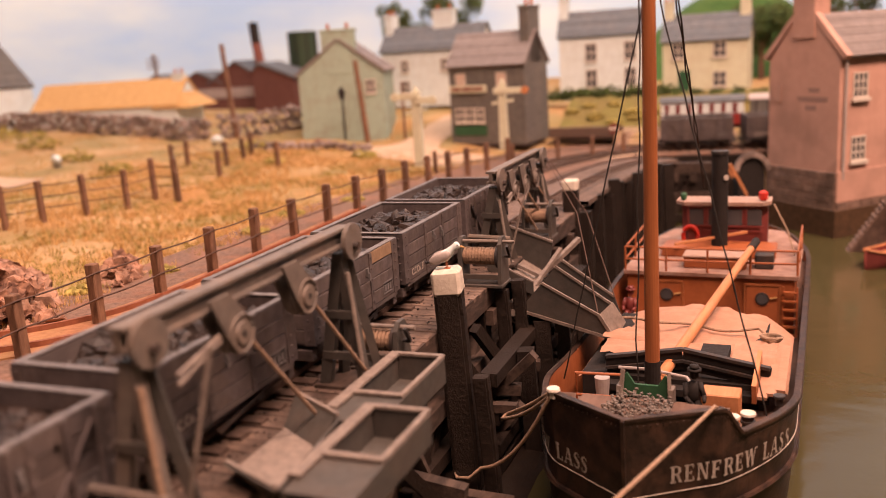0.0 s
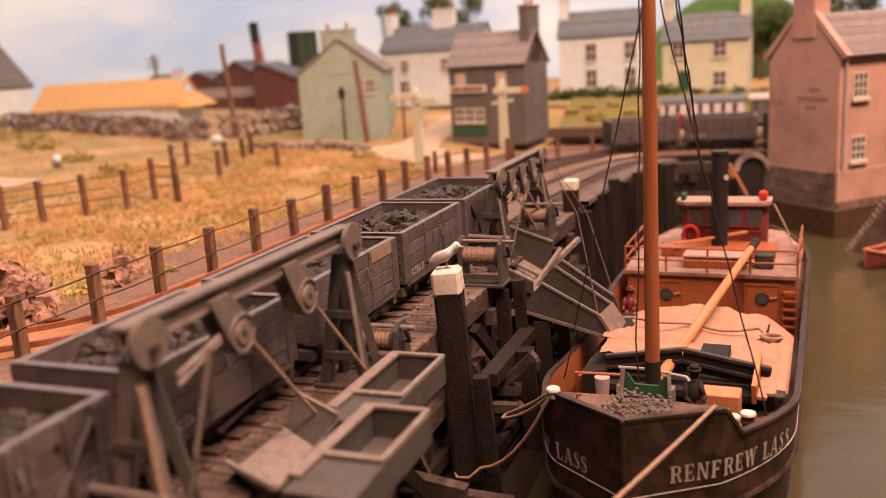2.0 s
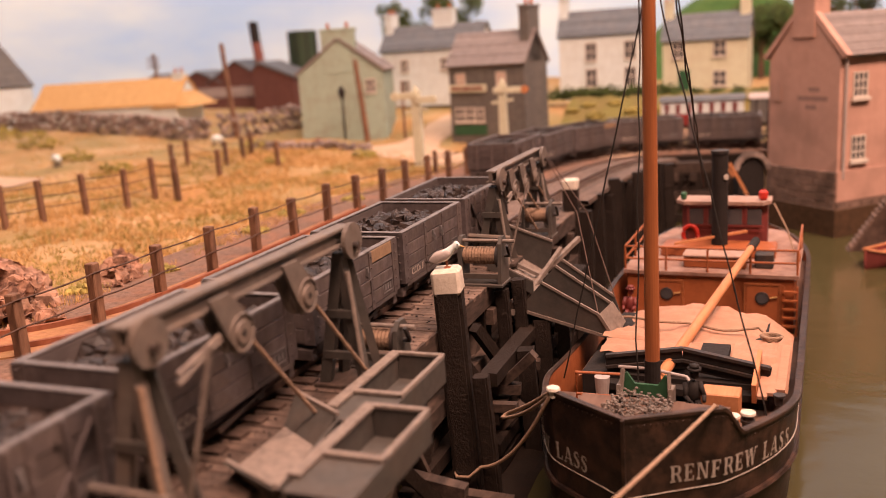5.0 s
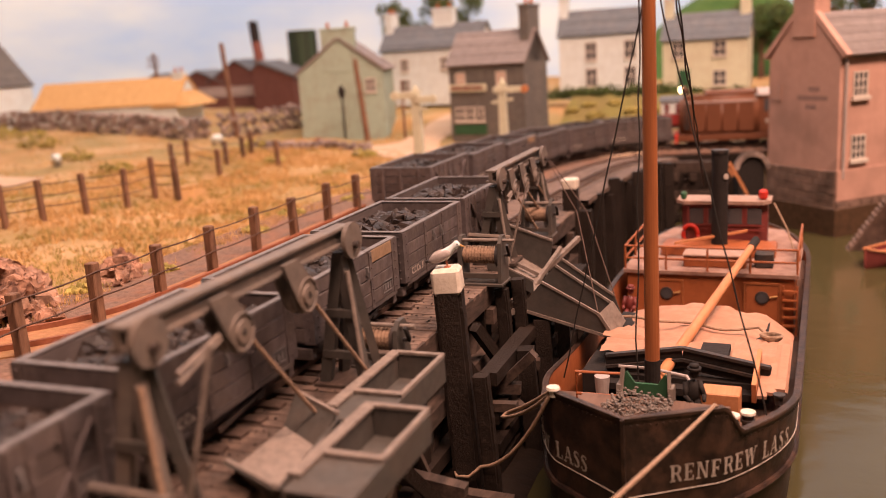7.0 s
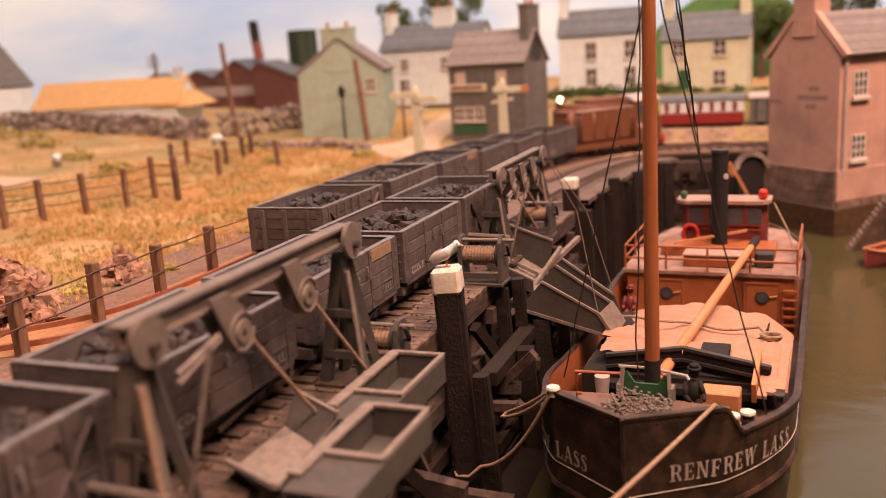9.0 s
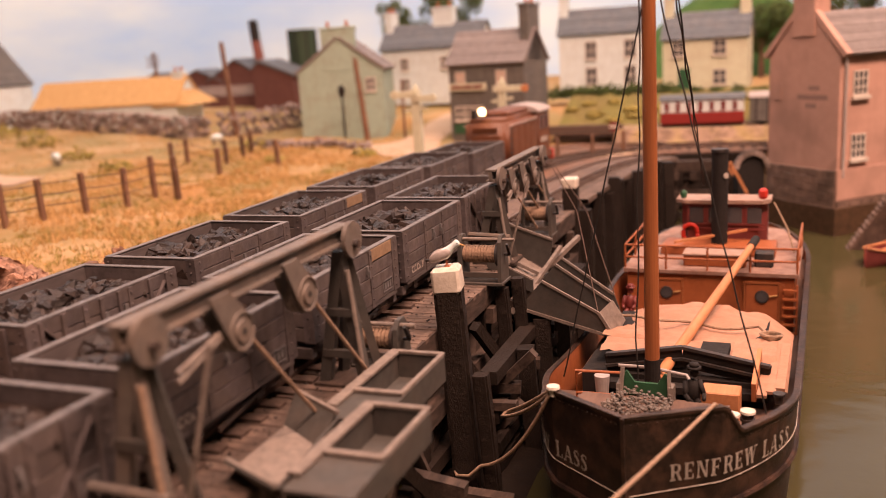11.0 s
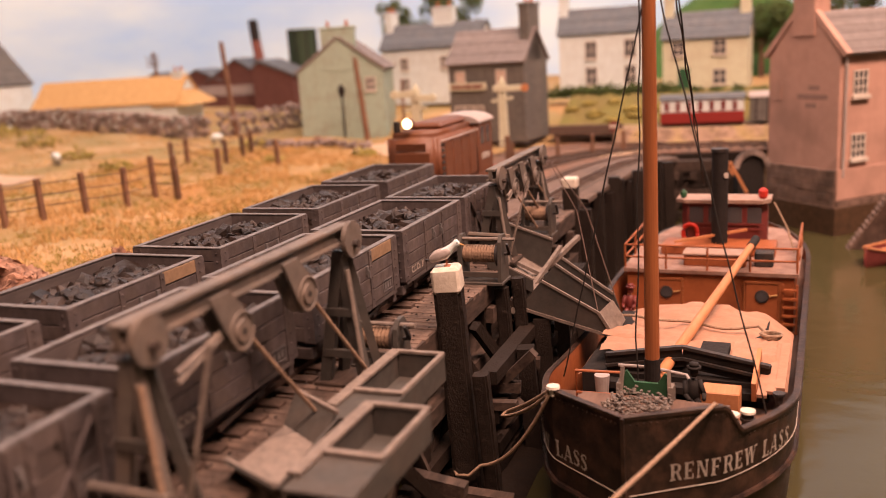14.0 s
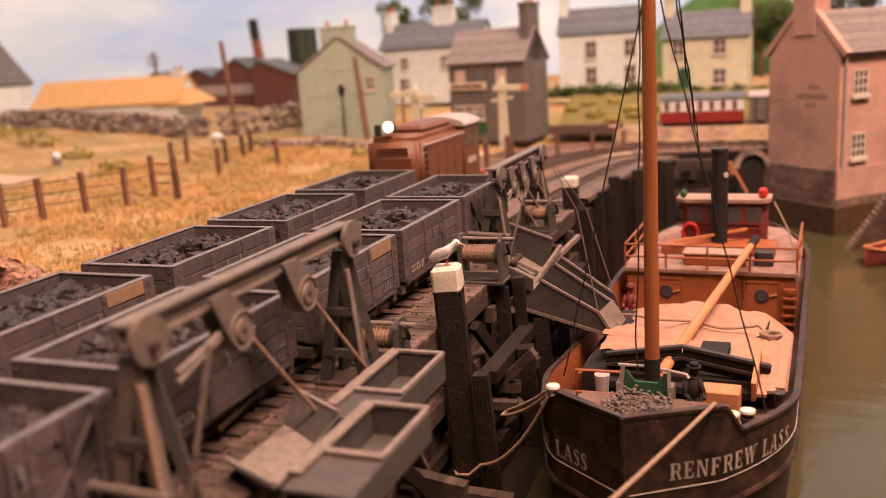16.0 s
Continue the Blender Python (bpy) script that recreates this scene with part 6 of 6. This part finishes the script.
rb = random.Random(11)
for k, (x, y, r, h) in enumerate([(-112, 232, 6, 4), (-118, 250, 5, 4), (-101, 262, 5, 3), (-104, 330, 6, 4), (-110, 372, 6, 5), (-100, 420, 6, 4), (-330, 500, 14, 10), (-420, 560, 16, 11), (-500, 600, 22, 12),
                                  (-560, 640, 26, 14), (-610, 660, 20, 14), (-300, 640, 14, 8), (-235, 560, 8, 6), (-180, 600, 10, 7)]):
    bush(x, y, r, h, k + 1)
for k in range(13):
    bush(-78 + k * 8.5 + rb.uniform(-2, 2), 806 + rb.uniform(-6, 6), 8, 13, k + 30, "dark green hedge bush below the houses", 20)
for k in range(16):
    bx, by = -52 + 9.5 * k + rb.uniform(-4, 4), rb.uniform(742, 792)
    bush(bx, by, rb.uniform(4, 8), rb.uniform(3, 6), k + 80, "clumpy olive green bush on the grass bank", -4.5 + 26 * smooth01((by - 715) / 90))
for k in range(5):
    bush(30 + k * 17, 800, 7, 10, 3 * k + 52, "dark green hedge bush below the houses", 17)

M["road"] = mat("sandy_road", (0.55, 0.40, 0.28), (0.46, 0.33, 0.22), 0.95, 0.5, 6, 0.3, stain=(0.40, 0.28, 0.18), stain_amt=0.5, stain_size=30)


def road(pts, width, label, name="road"):
    rows = []
    p = spline(pts, 8.0)
    for i in range(len(p) - 1):
        d = (p[i + 1] - p[i]).normalized()
        n = Vector((d.y, -d.x, 0))
        rows.append([(q.x, q.y, ground_z(q.x, q.y) + 1.0) for q in [p[i] + n * width * (k / 6 - .5) * (1 + .15 * noise.noise(p[i] * .05)) for k in range(7)]])
    solo(name, sheet(rows), "road", label, "road", kind="structure", smooth=True)


road([(-190, 640), (-130, 625), (-80, 625), (-30, 640), (0, 662), (40, 685)], 62, "pale sandy village street by the crossing")
road([(-160, 800), (-170, 740), (-166, 680), (-150, 630)], 34, "pale sandy lane between the houses")
road([(-640, 420), (-480, 432), (-400, 446), (-345, 452)], 40, "pale sandy farm track in the field")


# ---- stone walls ----
def stone_wall(pts, h, label, seed, courses=4):
    w = thing("stone_wall", label, "wall")
    rng = random.Random(seed)
    kinds = []
    for k in range(7):
        kinds.append(mesh_of("stone", lump(bmesh.new(), (0, 0, 0), rng.uniform(3.4, 5), 3.6, rng.uniform(2.2, 3.2), rng, .2, 1), "stone"))
    p = spline(pts, 7.4)
    for c in range(courses):
        for i, q in enumerate(p):
            x, y = q.x + rng.uniform(-1.5, 1.5) + (3.7 if c % 2 else 0), q.y + rng.uniform(-1, 1)
            part("stone", kinds[rng.randrange(7)], "", w, at=mmpose(x, y, ground_z(x, y) + h * (c + .35) / courses + rng.uniform(-.8, .8), rng.uniform(-25, 25), rng.uniform(-25, 25), rng.uniform(0, 360)))


stone_wall([(-700, 690), (-600, 702), (-520, 706), (-430, 700), (-385, 706)], 21, "grey dry stone field wall of rough stones", 1, 5)
stone_wall([(-385, 712), (-340, 740), (-300, 800), (-290, 840)], 24, "grey dry stone boundary wall beside the field", 2, 5)
stone_wall([(-300, 640), (-240, 628), (-180, 622)], 6, "low tumbled stone wall by the street", 3, 2)


# ---- village furniture ----
def signal(x, y, z, h, arms, label):
    s = thing("railway_signal", label, "signal", "signals", at=mmpose(x, y, z))
    part("post", prism([(-3.2, 0), (3.2, 0), (2.4, h), (-2.4, h)], -2.6, 2.6), "cream", s, "cream painted timber post")
    part("finial", ROD((0, 0, h), (0, 0, h + 4), 2, .3), "cream", s)
    for x0, x1, zz in arms:
        a = part("arm", B(x0, x1, -3.6, -2.7, zz - 2.2, zz + 2.2, .2), "cream", s, "cream signal arm")
        part("spectacle", ROD((x0 if abs(x0) > abs(x1) else x1, -4.4, zz), (x0 if abs(x0) > abs(x1) else x1, -2.6, zz), 2.8, 2.8, 16), "spar" if x1 > 16 else "cream", a)
    part("bracket", BAR((-8, -1, h - 14), (8, -1, h - 12), 2.2), "cream", s)


signal(-111, 545, -3, 50, [(-14, 2, 47), (0, 13, 44)], "cream painted timber signal post with short arms")
signal(-74, 620, -2, 48, [(-6, 18, 43)], "cream painted timber signal post with red-tipped arm")


def pole(x, y, z, top, lean, w, label, arms=0):
    p = thing("telegraph_pole", label, "pole", "poles")
    part("shaft", ROD((x, y, z - 3), (x + lean, y, top), w, w * .8, 10), "fence", p)
    part("cap", ROD((x + lean, y, top), (x + lean, y, top + 1), w, w * .4, 10), "fence", p)
    for k in range(arms):
        part("crossarm", BAR((x + lean - 9, y - 2, top - 5 - 5 * k), (x + lean + 9, y - 2, top - 5 - 5 * k), 1.6), "fence", p)


pole(-371, 716, 3, 90, -6, 2.6, "brown timber telegraph pole leaning in the field")
pole(-213, 676, 3, 68, -6, 2.6, "brown timber pole leaning before the green house")
pole(-600, 900, 10, 88, -4, 2.2, "distant brown telegraph pole with crossarms", 3)
pole(-184, 690, 3, 48, 0, 1.2, "slim dark post beside the green house")


def street_lamp(x, y, z):
    s = thing("street_lamp", "black iron street lamp by the green house", "street lamp")
    part("column", ROD((x, y, z), (x, y, z + 34), 1.1, .8), "soot", s)
    part("lantern", ROD((x, y, z + 34), (x, y, z + 41), 1.8, 3.2, 6), "soot", s)
    part("cap", ROD((x, y, z + 41), (x, y, z + 45), 3.2, .4, 6), "soot", s)


street_lamp(-232, 672, 3)


def works():
    f = thing("brick_works", "dark red brick works sheds with window bands", "factory")
    for k, (x, w, top) in enumerate(((-720, 70, 62), (-655, 78, 63), (-600, 92, 74))):
        part("shed", prism([(x, -10), (x + w, -10), (x + w, 48), (x + w / 2, top), (x, 48)], 1000 - k, 1045), "brick", f)
        part("roof", prism([(x - 1, 48), (x + w / 2, top + 1.6), (x + w + 1, 48), (x + w + 1, 46.4), (x + w / 2, top - .5), (x - 1, 46.4)], 998 - k, 1046), "slate", f)
    part("window_band", B(-700, -510, 994, 996.8, 28, 41), "roofgrey", f, "long pale glazed window band")
    for k in range(24):
        part("mullion", B(-700 + 8 * k, -699 + 8 * k, 993.2, 994, 28, 41), "brick", f)
    part("lower_wall", B(-720, -505, 990, 998, -10, 27), "brick", f)
    part("end_block", prism([(-512, -10), (-452, -10), (-452, 52), (-500, 70), (-512, 60)], 970, 1020), "brick", f)
    part("end_roof", prism([(-513, 60), (-500, 72), (-448, 52), (-448, 49), (-500, 69)], 968, 1022), "slate", f)
    ch = part("chimney", ROD((-518, 1010, 30), (-526, 1010, 96), 7, 6, 16), "chimbrick", f, "tall brick factory chimney")
    part("chimney_top", ROD((-526, 1010, 96), (-528, 1010, 122), 6.2, 6, 16), "soot", ch, "sooty black chimney top")
    g = thing("gas_holder", "dark green gas holder tank behind the works", "tank")
    part("drum", ROD((-474, 1040, 20), (-474, 1040, 106), 18, 18, 32), "tank", g)
    part("rim", ROD((-474, 1040, 103), (-474, 1040, 107), 18.8, 18.8, 32), "tank", g)
    for k in range(8):
        a = k * math.tau / 8
        part("guide_frame", BAR((-474 + 19 * math.cos(a), 1040 + 19 * math.sin(a), 20), (-474 + 19 * math.cos(a), 1040 + 19 * math.sin(a), 107), 1.2), "soot", g)


works()


def tree(x, y, z, h, r, seed, label="rounded dark green leafy tree"):
    rng = random.Random(seed)
    t = thing("tree", label, "tree", "trees")
    part("trunk", ROD((x, y, z), (x, y, z + h * .55), r * .14, r * .08), "fence", t)
    bm = bmesh.new()
    for k in range(5):
        a = rng.random() * 6.28
        rod(bm, (x, y, z + h * .4), (x + math.cos(a) * r * .6, y + math.sin(a) * r * .6, z + h * .75), r * .06, r * .02, 6)
    part("limbs", bm, "fence", t)
    verts, faces = [], []
    cl = [(rng.uniform(-.65, .65) * r, rng.uniform(-.65, .65) * r, h * rng.uniform(.45, .9), r * rng.uniform(.28, .5)) for _ in range(13)]
    for k in range(1500):
        cx, cy, cz, cr = cl[rng.randrange(13)]
        d = Vector((rng.gauss(0, 1), rng.gauss(0, 1), rng.gauss(0, .8))).normalized() * cr * rng.uniform(.7, 1.08)
        c = Vector((x + cx, y + cy, z + cz)) + d
        s = rng.uniform(1.2, 2.6)
        n1 = Vector((rng.gauss(0, 1), rng.gauss(0, 1), rng.gauss(0, 1))).normalized()
        n2 = n1.orthogonal().normalized()
        i = len(verts)
        verts += [tuple(c + n1 * s), tuple(c + n2 * s * .6), tuple(c - n1 * s), tuple(c - n2 * s * .6)]
        faces.append((i, i + 1, i + 2, i + 3))
    me = bpy.data.meshes.new("crown")
    me.from_pydata([(a * MM, b * MM, c * MM) for a, b, c in verts], [], faces)
    me.materials.append(M["leaf"])
    part("crown", me, "", t)


for k, (x, y, z, h, r) in enumerate([(-325, 1010, 40, 106, 24), (-276, 1010, 40, 98, 25), (-240, 1015, 40, 98, 25), (96, 960, 10, 92, 24), (125, 950, 10, 90, 26), (155, 960, 10, 105, 28), (70, 1000, 20, 82, 22), (180, 900, 10, 110, 26)]):
    tree(x, y, z, h, r, k + 1)
hill = sheet([[(x, y, 5 + 118 * math.exp(-((x - 60) / 130) ** 2 - ((y - 1130) / 110) ** 2) + 2.5 * noise.noise(Vector((x * .03, y * .03, 2)))) for y in range(960, 1180, 12)] for x in range(-190, 400, 12)])
bmesh.ops.reverse_faces(hill, faces=hill.faces)
M["hillgreen"] = mat("hill_green", (0.06, 0.14, 0.025), (0.035, 0.08, 0.015), 0.9, 0.5, 14, 0.6, stain=(0.10, 0.16, 0.03), stain_amt=0.5, stain_size=40)
solo("green_hill", hill, "hillgreen", "steep dark green hillside behind the houses", "hill", kind="structure", smooth=True)
bank = sheet([[(x, y, -4 + 26 * smooth01((y - 715) / 90) + 1.5 * noise.noise(Vector((x * .06, y * .06, 2)))) for y in range(712, 838, 7)] for x in range(-62, 140, 7)])
M["bankgrass"] = mat("bank_grass", (0.22, 0.165, 0.055), (0.12, 0.10, 0.028), 0.95, 0.6, 4, 0.7, stain=(0.16, 0.16, 0.03), stain_amt=0.6, stain_size=26)
bmesh.ops.reverse_faces(bank, faces=bank.faces)
solo("grass_bank", bank, "bankgrass", "yellow-green grass bank below the cream houses", "bank", kind="structure", smooth=True)


# ---- vehicles on the back siding ----
M["carred"] = mat("carriage_red", (0.26, 0.028, 0.024), (0.20, 0.022, 0.018), 0.5)


M["sidingearth"] = mat("siding_earth", (0.34, 0.23, 0.16), (0.17, 0.11, 0.075), 0.95, 0.8, 5, 0.7, stain=(0.36, 0.27, 0.09), stain_amt=0.7, stain_size=16)


def carriage():
    c = thing("railway_carriage", "red and cream passenger carriage with dark roof", "carriage", at=mmpose(28, 705, 0, 0, 0, 2))
    part("lower_body", B(0, 62, 0, 24, 3, 11.5, .4), "carred", c, "red lower panels")
    part("upper_body", B(.3, 61.7, .3, 23.7, 11.5, 21, .3), "lime", c, "cream upper panels")
    for k in range(7):
        part("window", B(3.4 + k * 8.4, 6.4 + k * 8.4, -.2, .5, 12.5, 19.5), "red", c)
    part("roof", prism([(-.8, 21), (-.3, 22.5), (6, 24.4), (12, 25), (18, 24.4), (24.3, 22.5), (24.8, 21)], -1, 63, "x"), "slate", c)
    part("underframe", B(1, 61, 4, 20, 0, 3), "iron", c)
    for x in (9, 18, 44, 53):
        part("wheel", ROD((x, 4, 1), (x, 6, 1), 3.2, 3.2, 18), "iron", c)
    v = thing("goods_van", "dark grey goods van with pale roof", "van", at=mmpose(94, 708, 0, 0, 0, 2))
    part("body", B(0, 34, 0, 24, 3, 21, .4), "darkstone", v)
    part("roof", prism([(-.8, 21), (-.3, 22.5), (6, 24.4), (12, 25), (18, 24.4), (24.3, 22.5), (24.8, 21)], -1, 35, "x"), "roofgrey", v)
    for k in range(4):
        part("side_rib", B(4 + k * 8.5, 5 + k * 8.5, -.5, .1, 3, 21), "soot", v)
    for x in (8, 26):
        part("wheel", ROD((x, 4, 1), (x, 6, 1), 3.2, 3.2, 18), "iron", v)


carriage()
siding = sheet([[(x, y, -9.5 + 9.7 * smooth01((y - 693) / 9) + (1.2 * noise.noise(Vector((x * .09, y * .12, 7))) + .7 * noise.noise(Vector((x * .3, y * .3, 2)))) * (1 - smooth01((y - 700) / 4) * .8)) for y in range(692, 744, 2)] for x in range(-8, 144, 4)])
bmesh.ops.reverse_faces(siding, faces=siding.faces)
solo("siding_bank", siding, "sidingearth", "rough pale earth bank under the carriages", "bank", kind="structure", smooth=True)
solo("buffer_beam_wall", B(-62, -2, 706, 712, -4, 4, .4), "sleeper", "low dark sleeper-built retaining wall", "wall", kind="structure")


def warning_board():
    s = thing("warning_board", "small round red and white warning board", "sign")
    part("post", ROD((-6, 692, -10), (-6, 692, 5), .8, .8), "fence", s)
    part("disc", ROD((-6, 691.4, 4), (-6, 690.4, 4), 4.2, 4.2, 20), "red", s)
    part("bar", B(-9.5, -2.5, 689.8, 690.3, 3, 5), "white", s)


warning_board()


def boards(x, y, z, rz, wide, tall, name, label, nbars):
    s = thing(name, label, "sign", at=mmpose(x, y, z, 0, 0, rz))
    part("board", B(0, wide, -.8, 0, 0, tall, .1), "cream", s)
    for k in range(nbars):
        part("plain_bar", B(2 + k * (wide - 4) / nbars, 1 + (k + 1) * (wide - 4) / nbars, -1.2, -.8, tall * .3, tall * .7), "red", s)


boards(-140.2, 688.2, 37, -9, 34, 6, "inn_sign", "pale pub fascia board with unreadable red lettering", 3)


# ---- steps, rowing boat and culvert by the warehouse ----
def steps():
    s = thing("harbour_steps", "worn grey stone harbour steps into the water", "steps", kind="structure", at=FAR)
    for k in range(14):
        part("step", B(150.5 + k * 1.5, 153.2 + k * 1.5, 496, 507, -50, -44.6 + k * 2.35, .25), "wetstone", s)


steps()


def rowing_boat():
    b = thing("rowing_boat", "small orange-brown varnished rowing boat beside the steps", "boat", at=mmpose(174.4, 506, WATER, 0, 0, -40))
    rows, inner = [], []
    for j in range(13):
        y = -24 + 48 * j / 12
        w = 9 * (1 - (abs(y) / 24.5) ** 2.4) + .3
        zt = 7 + 3.5 * (y / 24) ** 2
        rows.append([(w * math.sin(a), y, zt - (zt + 2) * math.cos(a) ** .8 if math.cos(a) > 0 else zt) for a in [radians(-90 + 15 * k) for k in range(13)]])
    part("hull", sheet(rows), "red", b, smooth=True)
    part("bottom_boards", B(-5, 5, -16, 16, 2, 3, .2), "spar", b)
    for y in (-10, 2, 12):
        part("thwart", B(-7.6, 7.6, y - 1.5, y + 1.5, 4, 5), "spar", b)
    for s in (-1, 1):
        part("gunwale", TUBE([(s * (9 * (1 - (abs(y) / 24.5) ** 2.4) + .5), y, 7.2 + 3.5 * (y / 24) ** 2) for y in [-24 + 4 * k for k in range(13)]], .7, 6), "spar", b)


rowing_boat()


def culvert():
    c = thing("culvert", "dark arched culvert mouth in the quay wall", "culvert", kind="structure")
    arch = [(-8, -30), (8, -30), (8, -12)] + [(8 * math.cos(a), -12 + 8 * math.sin(a)) for a in [radians(k) for k in range(15, 180, 15)]] + [(-8, -12)]
    o = part("opening", prism(arch, 0, 10), "soot", c, at=mmpose(100, 571, 0, 0, 0, 20))
    for k in range(11):
        a = radians(9 + k * 16.2)
        part("voussoir", BAR((8.2 * math.cos(a), -1, -12 + 8.2 * math.sin(a)), (11.2 * math.cos(a), -1, -12 + 11.2 * math.sin(a)), 2.4, 2.4, (0, 1, 0)), "stone", c, at=mmpose(100, 571, 0, 0, 0, 20))
    part("prop", BAR((88, 556, -6), (98, 560, -26), 1.6), "spar", c)
    part("prop", BAR((90, 556, -14), (84, 556, -4), 1.4), "spar", c)


culvert()


def sheep(x, y, rz, label):
    z = ground_z(x, y)
    s = thing("sheep", label, "sheep", "sheep", at=mmpose(x, y, z, 0, 0, rz))
    part("body", lump(bmesh.new(), (0, 0, 6.5), 6, 3.2, 3.4, random.Random(3), .1, 2), "lime", s, smooth=True)
    part("head", lump(bmesh.new(), (6.5, 0, 8.5), 2.2, 1.4, 1.6, random.Random(4), .05, 2), "darkstone", s, smooth=True)
    for dx in (-3.5, 3.5):
        for dy in (-1.6, 1.6):
            part("leg", ROD((dx, dy, 0), (dx, dy, 5), .6), "darkstone", s)


sheep(-398, 515, 150, "small cream model sheep standing on the farm track")
sheep(-349, 653, 20, "small cream model sheep grazing before the wall")


# ---- what moves ----
FRONT = [(0.0, 701), (0.5, 692), (1.0, 683), (1.5, 673), (2.0, 660), (2.5, 642), (3.0, 618), (3.5, 590), (4.0, 558), (4.5, 524), (5.0, 489), (5.5, 454), (6.0, 420),
         (6.5, 389), (7.0, 363), (7.5, 341), (8.0, 317), (8.5, 291), (9.0, 262), (9.5, 231), (10.0, 197), (10.5, 163), (11.0, 131),
         (11.5, 104), (12.0, 86), (12.5, 69), (13.0, 52), (13.5, 38), (14.0, 27), (14.5, 20), (15.0, 13), (15.5, 9), (16.0, 6)]
PITCH = 58.0


def on_line(s, base):
    a, _ = along(s - base / 2)
    b, _ = along(s + base / 2)
    c, d = (a + b) / 2, b - a
    return c, math.degrees(math.atan2(d.y, d.x)) - 90


def motions():
    for i, w in enumerate(TRAIN):
        rows = []
        for t, s in FRONT:
            c, rz = on_line(s + 24.9 + PITCH * i, 25)
            rows.append((t, mmpose(c.x, c.y, c.z, 0, 0, rz)))
        walk(w, rows)
    rows = []
    for t, s in FRONT:
        c, rz = on_line(s + PITCH * 6 + 43, 58)
        d = Vector((-math.sin(radians(rz)), math.cos(radians(rz)), 0))
        p = c - d * 43
        rows.append((t, mmpose(p.x, p.y, c.z, 0, 0, rz)))
    walk(LOCO, rows)


motions()
